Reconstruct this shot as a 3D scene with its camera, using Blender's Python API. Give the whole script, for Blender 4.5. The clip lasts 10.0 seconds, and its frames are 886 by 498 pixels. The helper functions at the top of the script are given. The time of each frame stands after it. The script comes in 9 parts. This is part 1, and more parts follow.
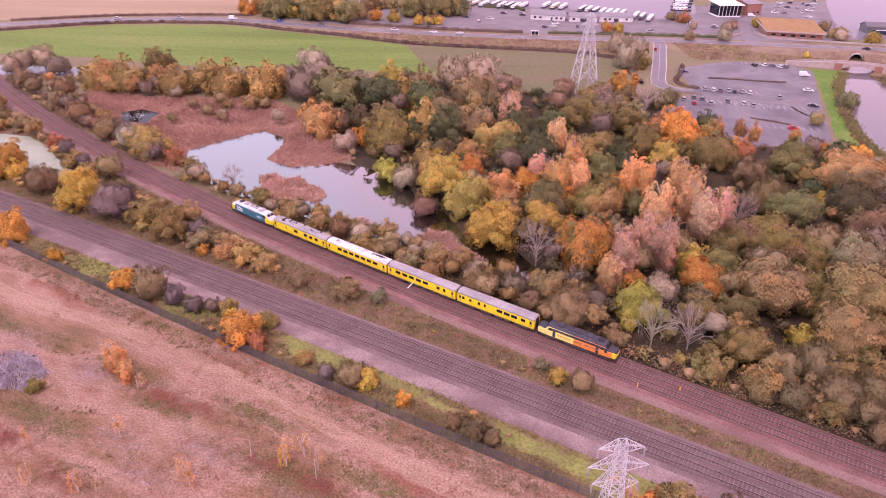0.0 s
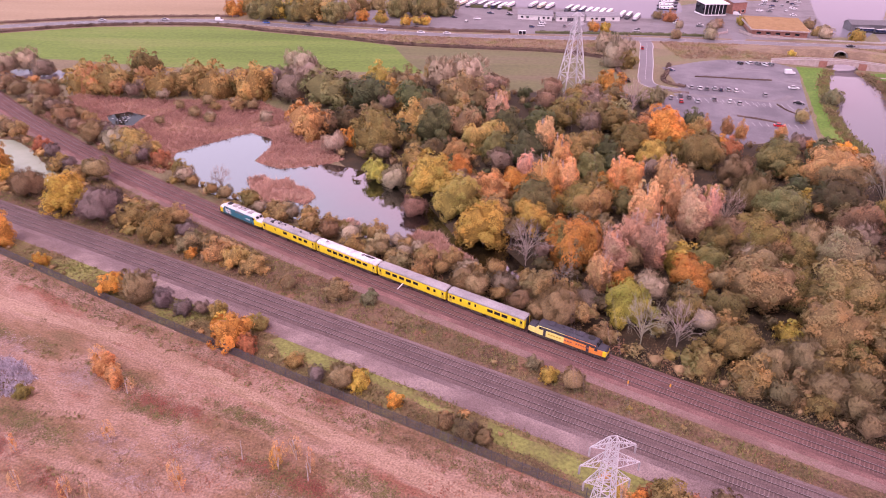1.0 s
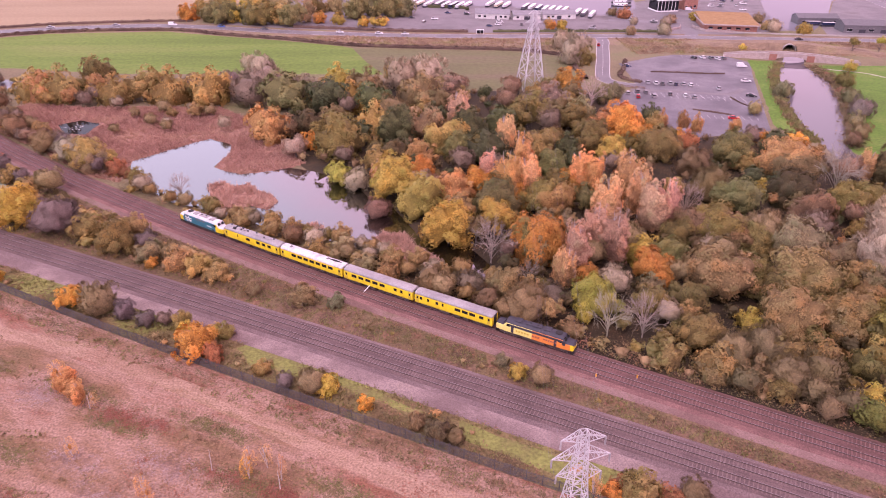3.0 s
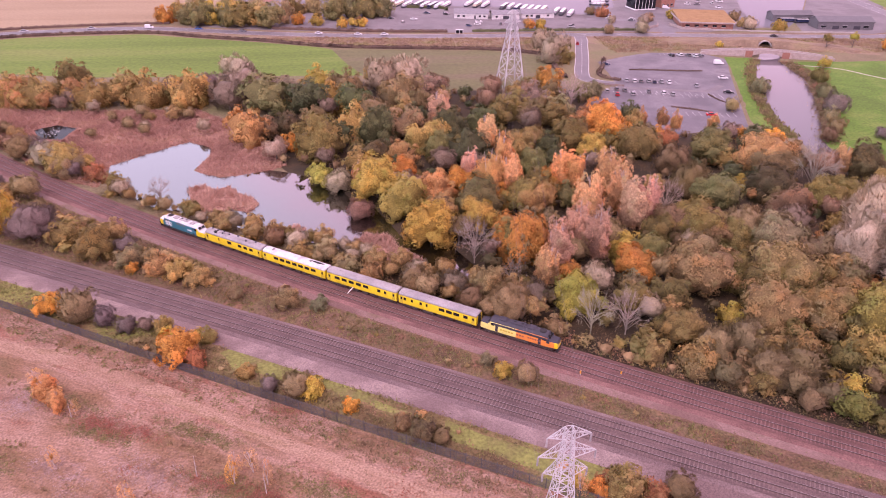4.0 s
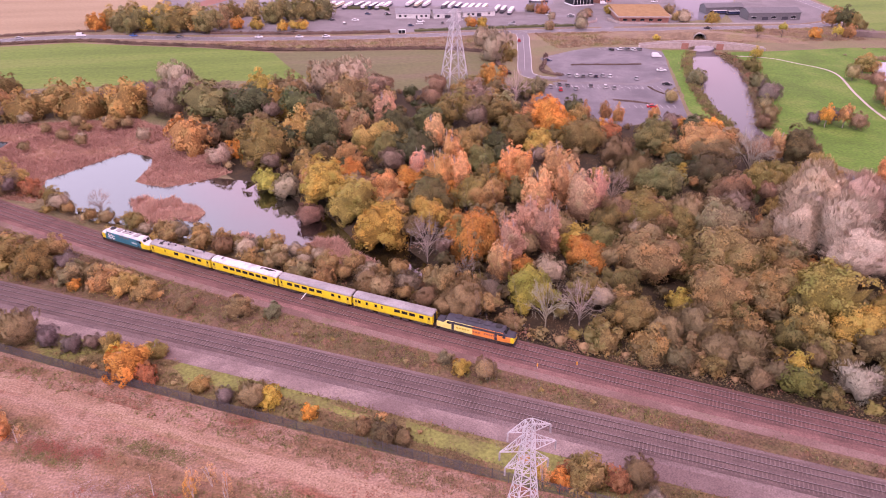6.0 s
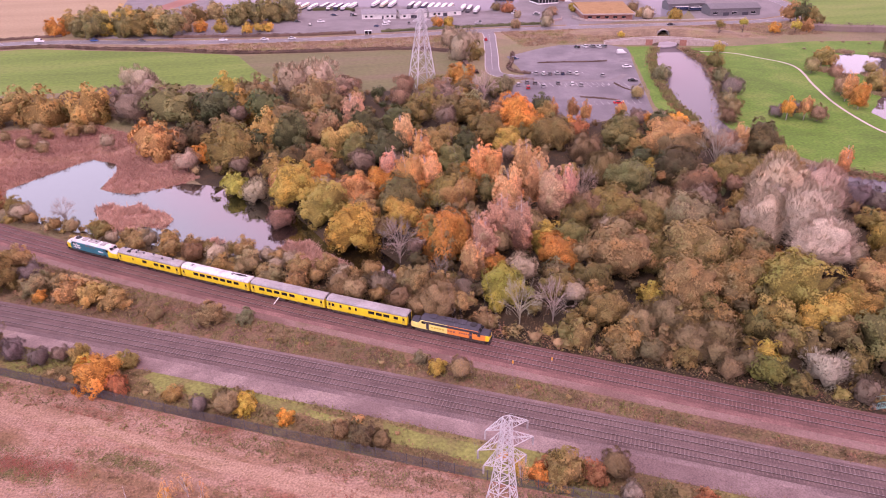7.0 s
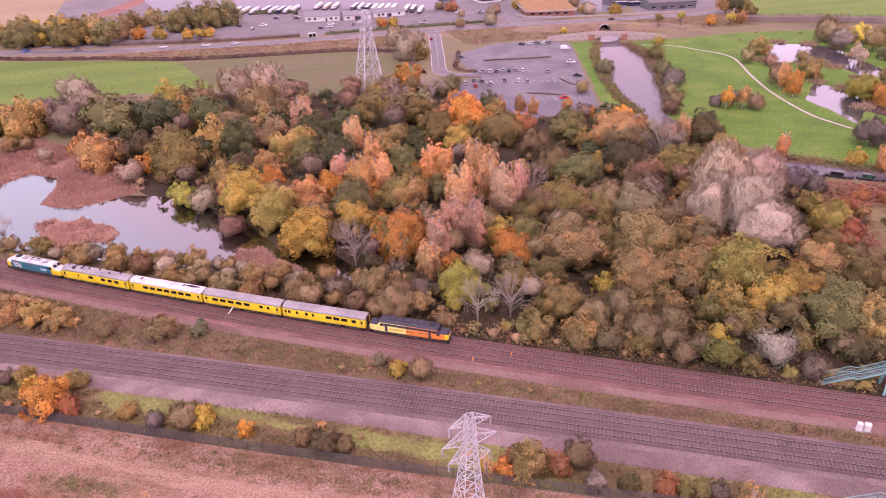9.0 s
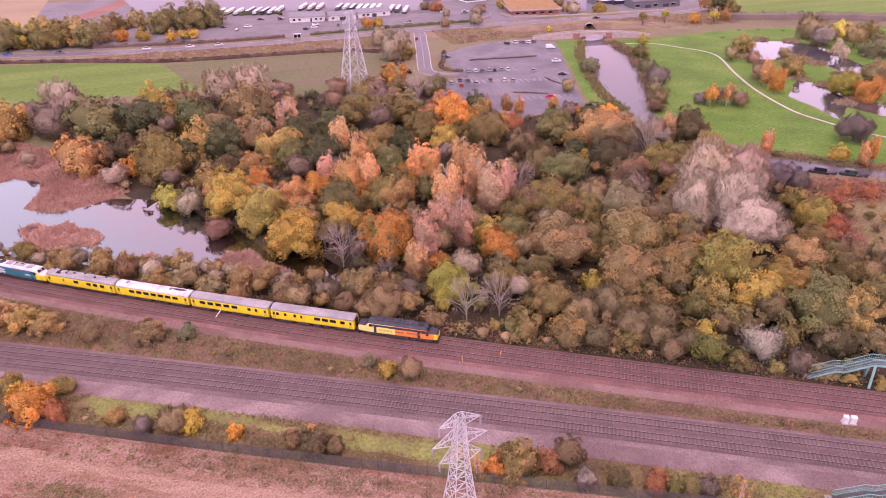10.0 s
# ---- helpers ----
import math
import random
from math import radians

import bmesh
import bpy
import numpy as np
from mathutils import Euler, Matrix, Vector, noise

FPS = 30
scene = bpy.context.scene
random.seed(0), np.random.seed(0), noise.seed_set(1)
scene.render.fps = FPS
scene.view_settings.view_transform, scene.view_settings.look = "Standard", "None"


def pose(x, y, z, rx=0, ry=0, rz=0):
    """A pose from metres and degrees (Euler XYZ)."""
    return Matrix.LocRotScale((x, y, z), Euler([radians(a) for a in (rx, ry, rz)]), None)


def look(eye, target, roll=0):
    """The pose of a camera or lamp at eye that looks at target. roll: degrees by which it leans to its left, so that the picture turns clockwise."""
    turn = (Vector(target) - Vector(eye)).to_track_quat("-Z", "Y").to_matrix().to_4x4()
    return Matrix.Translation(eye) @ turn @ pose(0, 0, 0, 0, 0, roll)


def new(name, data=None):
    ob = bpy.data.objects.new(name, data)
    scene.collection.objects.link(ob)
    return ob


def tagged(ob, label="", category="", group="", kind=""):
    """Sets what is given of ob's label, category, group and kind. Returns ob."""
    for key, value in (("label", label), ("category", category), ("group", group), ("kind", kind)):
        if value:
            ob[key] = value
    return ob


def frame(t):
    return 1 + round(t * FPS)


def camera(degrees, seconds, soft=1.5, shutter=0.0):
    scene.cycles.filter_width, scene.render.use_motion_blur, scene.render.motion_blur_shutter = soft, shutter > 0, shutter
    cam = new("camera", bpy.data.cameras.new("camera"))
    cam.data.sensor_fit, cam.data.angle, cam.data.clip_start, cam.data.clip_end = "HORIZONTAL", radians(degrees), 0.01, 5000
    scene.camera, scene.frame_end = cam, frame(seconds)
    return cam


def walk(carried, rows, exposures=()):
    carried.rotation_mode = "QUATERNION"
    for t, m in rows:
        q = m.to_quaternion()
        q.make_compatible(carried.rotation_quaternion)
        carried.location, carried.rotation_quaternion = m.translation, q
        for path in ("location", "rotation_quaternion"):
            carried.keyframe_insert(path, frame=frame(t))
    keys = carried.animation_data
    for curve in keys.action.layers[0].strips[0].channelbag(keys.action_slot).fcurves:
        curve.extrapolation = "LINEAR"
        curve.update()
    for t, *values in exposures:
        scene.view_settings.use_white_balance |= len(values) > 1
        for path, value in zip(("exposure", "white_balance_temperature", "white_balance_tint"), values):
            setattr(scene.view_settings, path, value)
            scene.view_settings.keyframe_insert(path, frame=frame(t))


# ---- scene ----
cam = camera(65.13, 10.0, soft=1.0)
EYE = 87.8
PATH = [
    (0.0, 0.000, -29.112, 1.121),
    (0.5, -0.391, -29.101, 1.059),
    (1.0, -0.964, -29.077, 0.976),
    (1.5, -1.739, -29.053, 0.942),
    (2.0, -2.577, -29.047, 0.817),
    (2.5, -3.407, -29.035, 0.701),
    (4.0, -5.820, -29.000, 0.390),
    (4.5, -6.634, -29.000, 0.301),
    (5.0, -7.583, -28.994, 0.177),
    (5.5, -8.894, -29.001, 0.017),
    (7.0, -12.875, -29.030, -0.474),
    (7.5, -13.971, -29.046, -0.657),
    (8.0, -15.030, -29.045, -0.790),
    (8.5, -16.078, -29.057, -0.930),
    (9.0, -17.114, -29.086, -1.089),
    (9.5, -18.076, -29.102, -1.215),
    (10.0, -18.246, -29.119, -1.250),
]
walk(cam, [(t, pose(0, 0, EYE, 90 + pitch, 0, yaw) @ pose(0, 0, 0, 0, 0, roll)) for t, yaw, pitch, roll in PATH],
     exposures=[(0.0, 0.02, 6780, 55), (10.0, 0.02, 6780, 55)])

# ---- world and light: flat overcast afternoon with a pale lilac sky ----
world = bpy.data.worlds.new("sky")
scene.world = world
world.use_nodes = True
wn, wl = world.node_tree.nodes, world.node_tree.links
wn.clear()
w_out = wn.new("ShaderNodeOutputWorld")
w_bg = wn.new("ShaderNodeBackground")
w_sky = wn.new("ShaderNodeTexSky")
w_sky.sky_type = "NISHITA"
w_sky.sun_disc = False
w_sky.sun_elevation = radians(64)
w_sky.sun_rotation = radians(200)
w_sky.air_density, w_sky.dust_density = 1.0, 2.0
w_coord = wn.new("ShaderNodeTexCoord")
w_map = wn.new("ShaderNodeMapping")
w_map.inputs["Scale"].default_value = (1.0, 1.0, 2.2)
w_noise = wn.new("ShaderNodeTexNoise")
w_noise.inputs["Scale"].default_value = 2.2
w_noise.inputs["Detail"].default_value = 4.0
w_ramp = wn.new("ShaderNodeValToRGB")
w_ramp.color_ramp.elements[0].position, w_ramp.color_ramp.elements[0].color = 0.36, (7.5, 8.5, 9.3, 1)
w_ramp.color_ramp.elements[1].position, w_ramp.color_ramp.elements[1].color = 0.62, (9.6, 7.35, 8.25, 1)
w_mix = wn.new("ShaderNodeMix")
w_mix.data_type = "RGBA"
w_mix.inputs[0].default_value = 0.85
wl.new(w_coord.outputs["Generated"], w_map.inputs["Vector"])
wl.new(w_map.outputs[0], w_noise.inputs["Vector"])
wl.new(w_sky.outputs[0], w_mix.inputs[6])
wl.new(w_ramp.outputs[0], w_mix.inputs[7])
w_split = wn.new("ShaderNodeSeparateXYZ")
wl.new(w_coord.outputs["Generated"], w_split.inputs[0])
# the cloud is cool in the west and turns pink towards the east
w_side = wn.new("ShaderNodeMapRange")
w_side.inputs[1].default_value, w_side.inputs[2].default_value, w_side.inputs[3].default_value, w_side.inputs[4].default_value = -0.26, -0.02, -0.2, 0.13
wl.new(w_split.outputs["X"], w_side.inputs[0])
w_add = wn.new("ShaderNodeMath")
wl.new(w_noise.outputs["Fac"], w_add.inputs[0])
wl.new(w_side.outputs[0], w_add.inputs[1])
wl.new(w_add.outputs[0], w_ramp.inputs[0])
w_low = wn.new("ShaderNodeMapRange")
w_low.inputs[1].default_value, w_low.inputs[2].default_value, w_low.inputs[3].default_value, w_low.inputs[4].default_value = 0.30, 0.78, 2.3, 0.82
wl.new(w_split.outputs["Z"], w_low.inputs[0])
w_bright = wn.new("ShaderNodeMix")
w_bright.data_type, w_bright.blend_type = "RGBA", "MULTIPLY"
w_bright.inputs[0].default_value = 1.0
wl.new(w_mix.outputs[2], w_bright.inputs[6])
wl.new(w_low.outputs[0], w_bright.inputs[7])
wl.new(w_bright.outputs[2], w_bg.inputs["Color"])
wl.new(w_bg.outputs[0], w_out.inputs["Surface"])
w_bg.inputs["Strength"].default_value = 0.12
sun_data = bpy.data.lights.new("sun", "SUN")
sun_data.energy, sun_data.angle, sun_data.color = 1.8, radians(16), (1.0, 0.95, 0.93)
sun = new("sun", sun_data)
sun.matrix_world = look((-85, 5, 300), (0, 120, 0))

# ---- materials ----
def material(name, stops, scale=1.0, rough=0.85, metal=0.0, fine=None, bump=0.0, tint=None, spread=0.0, through_light=0.0, stretch=(1, 1, 1), detail=5.0, turn=0.0):
    """Noise through a colour ramp (stops: position, colour), a finer grain over it, relief, and a spread of brightness between objects or loose pieces."""
    m = bpy.data.materials.new(name)
    m.use_nodes = True
    n, l = m.node_tree.nodes, m.node_tree.links
    bsdf, out = n["Principled BSDF"], n["Material Output"]
    bsdf.inputs["Roughness"].default_value, bsdf.inputs["Metallic"].default_value = rough, metal
    geo, mapping = n.new("ShaderNodeNewGeometry"), n.new("ShaderNodeMapping")
    mapping.vector_type = "TEXTURE"
    mapping.inputs["Rotation"].default_value = (0, 0, radians(turn))
    mapping.inputs["Scale"].default_value = [1 / v for v in stretch]
    l.new(geo.outputs["Position"], mapping.inputs["Vector"])
    big = n.new("ShaderNodeTexNoise")
    big.inputs["Scale"].default_value, big.inputs["Detail"].default_value, big.inputs["Roughness"].default_value = scale, detail, 0.62
    l.new(mapping.outputs[0], big.inputs["Vector"])
    ramp = n.new("ShaderNodeValToRGB")
    while len(ramp.color_ramp.elements) < len(stops):
        ramp.color_ramp.elements.new(0.5)
    for e, (at, colour) in zip(ramp.color_ramp.elements, stops):
        e.position, e.color = at, (*colour, 1)
    l.new(big.outputs["Fac"], ramp.inputs[0])
    colour = ramp.outputs[0]

    def times(a, b_value=None, b_socket=None):
        mix = n.new("ShaderNodeMix")
        mix.data_type, mix.blend_type = "RGBA", "MULTIPLY"
        mix.inputs[0].default_value = 1.0
        l.new(a, mix.inputs[6])
        if b_socket is not None:
            l.new(b_socket, mix.inputs[7])
        else:
            mix.inputs[7].default_value = b_value
        return mix.outputs[2]

    if tint == "object":
        info = n.new("ShaderNodeObjectInfo")
        colour = times(colour, b_socket=info.outputs["Color"])
    grain = None
    if fine:
        f_scale, low, high = fine
        grain = n.new("ShaderNodeTexNoise")
        grain.inputs["Scale"].default_value, grain.inputs["Detail"].default_value = f_scale, 3.0
        l.new(geo.outputs["Position"], grain.inputs["Vector"])
        rng = n.new("ShaderNodeMapRange")
        rng.inputs[1].default_value, rng.inputs[2].default_value, rng.inputs[3].default_value, rng.inputs[4].default_value = 0.3, 0.7, low, high
        l.new(grain.outputs["Fac"], rng.inputs[0])
        colour = times(colour, b_socket=rng.outputs[0])
    if spread:
        rng = n.new("ShaderNodeMapRange")
        rng.inputs[3].default_value, rng.inputs[4].default_value = 1 - spread, 1 + spread
        l.new(geo.outputs["Random Per Island"], rng.inputs[0])
        colour = times(colour, b_socket=rng.outputs[0])
    l.new(colour, bsdf.inputs["Base Color"])
    if bump:
        bp = n.new("ShaderNodeBump")
        bp.inputs["Strength"].default_value, bp.inputs["Distance"].default_value = bump, 0.1
        l.new((grain or big).outputs["Fac"], bp.inputs["Height"])
        l.new(bp.outputs[0], bsdf.inputs["Normal"])
    if through_light:
        tr = n.new("ShaderNodeBsdfTranslucent")
        l.new(colour, tr.inputs["Color"])
        mixer = n.new("ShaderNodeMixShader")
        mixer.inputs[0].default_value = through_light
        l.new(bsdf.outputs[0], mixer.inputs[1])
        l.new(tr.outputs[0], mixer.inputs[2])
        l.new(mixer.outputs[0], out.inputs["Surface"])
    return m


def plain(name, colour, rough=0.6, metal=0.0, worn=0.12):
    """Paint or metal with slight dirt."""
    c0 = tuple(v * (1 - 2 * worn) for v in colour)
    return material(name, [(0.3, c0), (0.6, colour)], 0.8, rough, metal, fine=(6.0, 1 - worn, 1 + worn))


M = {}
M["ground"] = material("rough meadow", [(0.3, (0.15, 0.125, 0.065)), (0.5, (0.205, 0.16, 0.09)), (0.7, (0.16, 0.165, 0.065))], 0.04, 0.95, fine=(1.2, 0.7, 1.3), bump=0.4)
# Litter is dark brown, darkened further as shade in the gaps between trees.
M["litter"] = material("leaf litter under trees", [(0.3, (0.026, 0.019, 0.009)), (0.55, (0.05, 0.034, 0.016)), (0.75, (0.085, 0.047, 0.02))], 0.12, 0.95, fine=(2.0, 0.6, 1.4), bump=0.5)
M["brownfield"] = material("bare brownfield soil and moss", [(0.34, (0.15, 0.10, 0.045)), (0.42, (0.225, 0.125, 0.068)), (0.47, (0.275, 0.16, 0.105)), (0.52, (0.335, 0.205, 0.15)), (0.57, (0.285, 0.155, 0.105)), (0.62, (0.24, 0.095, 0.058)), (0.69, (0.17, 0.115, 0.05))], 0.075, 0.95, fine=(2.4, 0.62, 1.38), bump=0.9, detail=15.0, stretch=(0.4, 1.1, 1), turn=-27)
M["meadow"] = material("tussocky olive meadow", [(0.34, (0.14, 0.11, 0.045)), (0.46, (0.22, 0.165, 0.075)), (0.56, (0.19, 0.17, 0.06)), (0.66, (0.27, 0.15, 0.085))], 0.09, 0.95, fine=(1.6, 0.65, 1.35), bump=0.7, detail=10.0)
M["worn_track"] = material("worn sandy vehicle track", [(0.36, (0.24, 0.135, 0.08)), (0.45, (0.31, 0.185, 0.125)), (0.55, (0.37, 0.235, 0.165)), (0.64, (0.26, 0.16, 0.09))], 0.12, 0.95, fine=(2.6, 0.66, 1.34), bump=0.8, detail=12.0, stretch=(0.3, 1.3, 1), turn=-27)
M["pale_soil"] = material("pale lilac rubble soil", [(0.36, (0.238, 0.145, 0.114)), (0.48, (0.317, 0.216, 0.189)), (0.60, (0.378, 0.273, 0.255))], 0.2, 0.95, fine=(2.6, 0.62, 1.38), bump=0.9, detail=12.0)
M["mossy"] = material("moss over brown soil", [(0.36, (0.20, 0.12, 0.07)), (0.46, (0.16, 0.125, 0.05)), (0.56, (0.15, 0.135, 0.045)), (0.66, (0.22, 0.13, 0.08))], 0.25, 0.95, fine=(2.4, 0.6, 1.4), bump=0.9, detail=12.0)
M["dry_turf"] = material("dry turf", [(0.36, (0.20, 0.13, 0.06)), (0.46, (0.27, 0.165, 0.095)), (0.54, (0.22, 0.15, 0.07)), (0.64, (0.28, 0.125, 0.075))], 0.07, 0.95, spread=0.25)
M["dead_grass"] = material("tall dead grass", [(0.35, (0.260, 0.169, 0.111)), (0.5, (0.377, 0.260, 0.163)), (0.65, (0.286, 0.247, 0.104))], 0.08, 0.9, spread=0.3)
M["lavender"] = material("pale bluish withered stems", [(0.35, (0.338, 0.286, 0.312)), (0.6, (0.494, 0.442, 0.481))], 0.2, 0.9, spread=0.3)
M["verge"] = material("rough trackside grass", [(0.34, (0.11, 0.07, 0.035)), (0.42, (0.18, 0.125, 0.055)), (0.49, (0.21, 0.165, 0.065)), (0.54, (0.19, 0.195, 0.05)), (0.62, (0.25, 0.25, 0.07))], 0.045, 0.95, fine=(1.8, 0.65, 1.35), bump=0.5, detail=9.0)
M["bank"] = material("brambles and dead grass bank", [(0.34, (0.10, 0.062, 0.035)), (0.45, (0.175, 0.10, 0.062)), (0.56, (0.16, 0.115, 0.055)), (0.66, (0.23, 0.115, 0.07))], 0.13, 0.95, fine=(1.8, 0.6, 1.4), bump=0.6, detail=7.0)
M["ballast"] = material("mauve grey stone ballast", [(0.35, (0.147, 0.099, 0.098)), (0.52, (0.193, 0.132, 0.128)), (0.66, (0.248, 0.175, 0.166))], 0.08, 0.9, fine=(4.0, 0.66, 1.34), bump=0.7, detail=8.0)
M["ballast_red"] = material("rusty brown stone ballast", [(0.36, (0.155, 0.076, 0.067)), (0.52, (0.210, 0.105, 0.093)), (0.66, (0.278, 0.143, 0.126))], 0.10, 0.9, fine=(4.0, 0.66, 1.34), bump=0.7, detail=8.0)
M["cess"] = material("pale stone cess path", [(0.38, (0.165, 0.109, 0.103)), (0.5, (0.215, 0.150, 0.141)), (0.58, (0.300, 0.221, 0.204)), (0.68, (0.180, 0.128, 0.083))], 0.045, 0.9, fine=(4.0, 0.7, 1.3), bump=0.5, detail=8.0)
M["cess_red"] = material("pinkish fine gravel shoulder", [(0.38, (0.180, 0.102, 0.087)), (0.52, (0.250, 0.155, 0.136)), (0.64, (0.170, 0.112, 0.073))], 0.06, 0.9, fine=(4.0, 0.72, 1.28), bump=0.5, detail=8.0)
M["oil"] = material("dark stained ballast between rails", [(0.3, (0.098, 0.063, 0.06)), (0.6, (0.152, 0.097, 0.092))], 0.15, 0.9, fine=(5.0, 0.7, 1.3), bump=0.6)
M["oil_red"] = material("dark rusty ballast between rails", [(0.3, (0.112, 0.056, 0.05)), (0.6, (0.17, 0.082, 0.074))], 0.15, 0.9, fine=(5.0, 0.7, 1.3), bump=0.6)
M["field"] = material("short green crop", [(0.3, (0.095, 0.165, 0.02)), (0.5, (0.125, 0.21, 0.028)), (0.7, (0.175, 0.225, 0.05))], 0.03, 0.95, fine=(0.5, 0.82, 1.18), bump=0.3, stretch=(0.25, 1.6, 1))
M["field_brown"] = material("thin crop on brown soil", [(0.3, (0.115, 0.105, 0.048)), (0.5, (0.14, 0.138, 0.056)), (0.66, (0.16, 0.128, 0.07))], 0.03, 0.95, fine=(0.5, 0.85, 1.15), bump=0.3, stretch=(0.25, 1.6, 1))
M["plough"] = material("pale ploughed soil", [(0.3, (0.28, 0.20, 0.115)), (0.6, (0.34, 0.25, 0.15))], 0.02, 0.95, fine=(0.6, 0.88, 1.12), bump=0.3, stretch=(0.3, 2, 1))
M["lawn"] = material("mown park grass", [(0.36, (0.075, 0.15, 0.014)), (0.5, (0.09, 0.195, 0.017)), (0.64, (0.14, 0.22, 0.035))], 0.05, 0.95, fine=(0.9, 0.75, 1.25), bump=0.3, detail=8.0)
M["lawn_dry"] = material("short grass with dry blades", [(0.38, (0.19, 0.15, 0.06)), (0.47, (0.18, 0.185, 0.05)), (0.56, (0.22, 0.235, 0.06)), (0.66, (0.27, 0.24, 0.09))], 0.08, 0.95, fine=(1.6, 0.7, 1.3), bump=0.4, detail=9.0)
M["asphalt"] = material("worn car park asphalt", [(0.36, (0.120, 0.110, 0.124)), (0.5, (0.160, 0.148, 0.164)), (0.60, (0.200, 0.186, 0.198)), (0.68, (0.140, 0.126, 0.138))], 0.06, 0.8, fine=(1.5, 0.85, 1.15), bump=0.2, detail=10.0)
M["road"] = material("damp road asphalt", [(0.3, (0.125, 0.115, 0.125)), (0.6, (0.175, 0.162, 0.172))], 0.08, 0.62, fine=(2.0, 0.9, 1.1), bump=0.15)
M["dry_bank"] = material("dry grass road bank", [(0.34, (0.17, 0.115, 0.075)), (0.5, (0.25, 0.175, 0.115)), (0.66, (0.22, 0.185, 0.085))], 0.08, 0.95, fine=(1.6, 0.65, 1.35), bump=0.5, detail=8.0)
M["yard"] = material("pale gravel yard", [(0.35, (0.15, 0.135, 0.14)), (0.55, (0.21, 0.188, 0.195)), (0.7, (0.135, 0.118, 0.115))], 0.04, 0.9, fine=(1.5, 0.85, 1.15), bump=0.3, detail=8.0)
M["path"] = material("pale gravel path", [(0.3, (0.42, 0.36, 0.32)), (0.6, (0.52, 0.46, 0.42))], 0.2, 0.9, fine=(3.0, 0.85, 1.15))
M["redtrack"] = material("red dirt track", [(0.3, (0.24, 0.10, 0.07)), (0.6, (0.30, 0.145, 0.11))], 0.06, 0.95, fine=(1.5, 0.85, 1.15))
M["white_line"] = plain("worn white road paint", (0.62, 0.6, 0.6), 0.7)
M["reed"] = material("dry reed stems", [(0.3, (0.35, 0.195, 0.145)), (0.5, (0.44, 0.255, 0.19)), (0.7, (0.51, 0.335, 0.225))], 0.07, 0.9, spread=0.2)
M["reed_pale"] = material("bleached reed stems", [(0.3, (0.414, 0.243, 0.178)), (0.5, (0.552, 0.342, 0.257)), (0.7, (0.632, 0.430, 0.316))], 0.12, 0.9, spread=0.3)
M["reed_bed"] = material("matted reed bed", [(0.3, (0.180, 0.082, 0.056)), (0.5, (0.260, 0.130, 0.090)), (0.7, (0.330, 0.182, 0.125))], 0.07, 0.95, fine=(1.2, 0.65, 1.35), bump=0.7, detail=7.0)
M["grass_tuft"] = material("dry and green grass tufts", [(0.35, (0.17, 0.12, 0.06)), (0.45, (0.27, 0.20, 0.095)), (0.55, (0.20, 0.21, 0.065)), (0.65, (0.31, 0.18, 0.09))], 0.10, 0.9, spread=0.4)
M["bramble"] = material("bramble leaves", [(0.35, (0.10, 0.09, 0.035)), (0.44, (0.19, 0.115, 0.06)), (0.52, (0.145, 0.13, 0.05)), (0.60, (0.28, 0.13, 0.075)), (0.68, (0.24, 0.165, 0.095))], 0.16, 0.85, spread=0.4)
# Crown cores take the leaf colour darkened, for the shade inside crowns.
M["shaded_core"] = material("crown core, inner shade in its colour", [(0.34, (0.56, 0.56, 0.54)), (0.66, (0.82, 0.79, 0.76))], 0.3, 0.95, tint="object", fine=(2.6, 0.62, 1.3), bump=1.0)
M["heather"] = material("rusty bracken and heather", [(0.3, (0.20, 0.16, 0.06)), (0.45, (0.30, 0.17, 0.10)), (0.6, (0.30, 0.10, 0.065)), (0.75, (0.34, 0.19, 0.10))], 0.06, 0.9, spread=0.4)
M["red_bracken"] = material("red bracken leaves", [(0.35, (0.22, 0.075, 0.05)), (0.5, (0.33, 0.115, 0.075)), (0.65, (0.28, 0.14, 0.1))], 0.3, 0.9, spread=0.3)
M["moss"] = material("moss and short turf", [(0.3, (0.13, 0.11, 0.05)), (0.5, (0.18, 0.16, 0.06)), (0.7, (0.20, 0.13, 0.07))], 0.06, 0.95, spread=0.3)
M["hedge_brown"] = material("brown hedge leaves", [(0.3, (0.085, 0.055, 0.042)), (0.55, (0.135, 0.085, 0.065)), (0.75, (0.14, 0.105, 0.055))], 0.08, 0.9, spread=0.35)
M["hedge_mauve"] = material("bare mauve hedge twigs", [(0.3, (0.13, 0.095, 0.085)), (0.55, (0.19, 0.14, 0.125)), (0.75, (0.17, 0.135, 0.09))], 0.08, 0.9, spread=0.3)
M["hedge_green"] = material("green hedge leaves", [(0.3, (0.06, 0.07, 0.03)), (0.6, (0.11, 0.115, 0.05))], 0.1, 0.9, spread=0.35)
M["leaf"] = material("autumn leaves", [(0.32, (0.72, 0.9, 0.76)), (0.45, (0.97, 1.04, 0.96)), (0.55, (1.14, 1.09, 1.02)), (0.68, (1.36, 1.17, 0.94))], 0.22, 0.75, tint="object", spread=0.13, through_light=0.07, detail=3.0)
M["twig"] = material("bare twigs", [(0.34, (0.72, 0.78, 0.72)), (0.66, (1.2, 1.12, 1.08))], 0.2, 0.9, tint="object", spread=0.18, detail=3.0)
M["bark"] = material("grey brown bark", [(0.3, (0.10, 0.075, 0.06)), (0.6, (0.17, 0.135, 0.115))], 1.5, 0.9, fine=(8.0, 0.7, 1.3), bump=0.5)
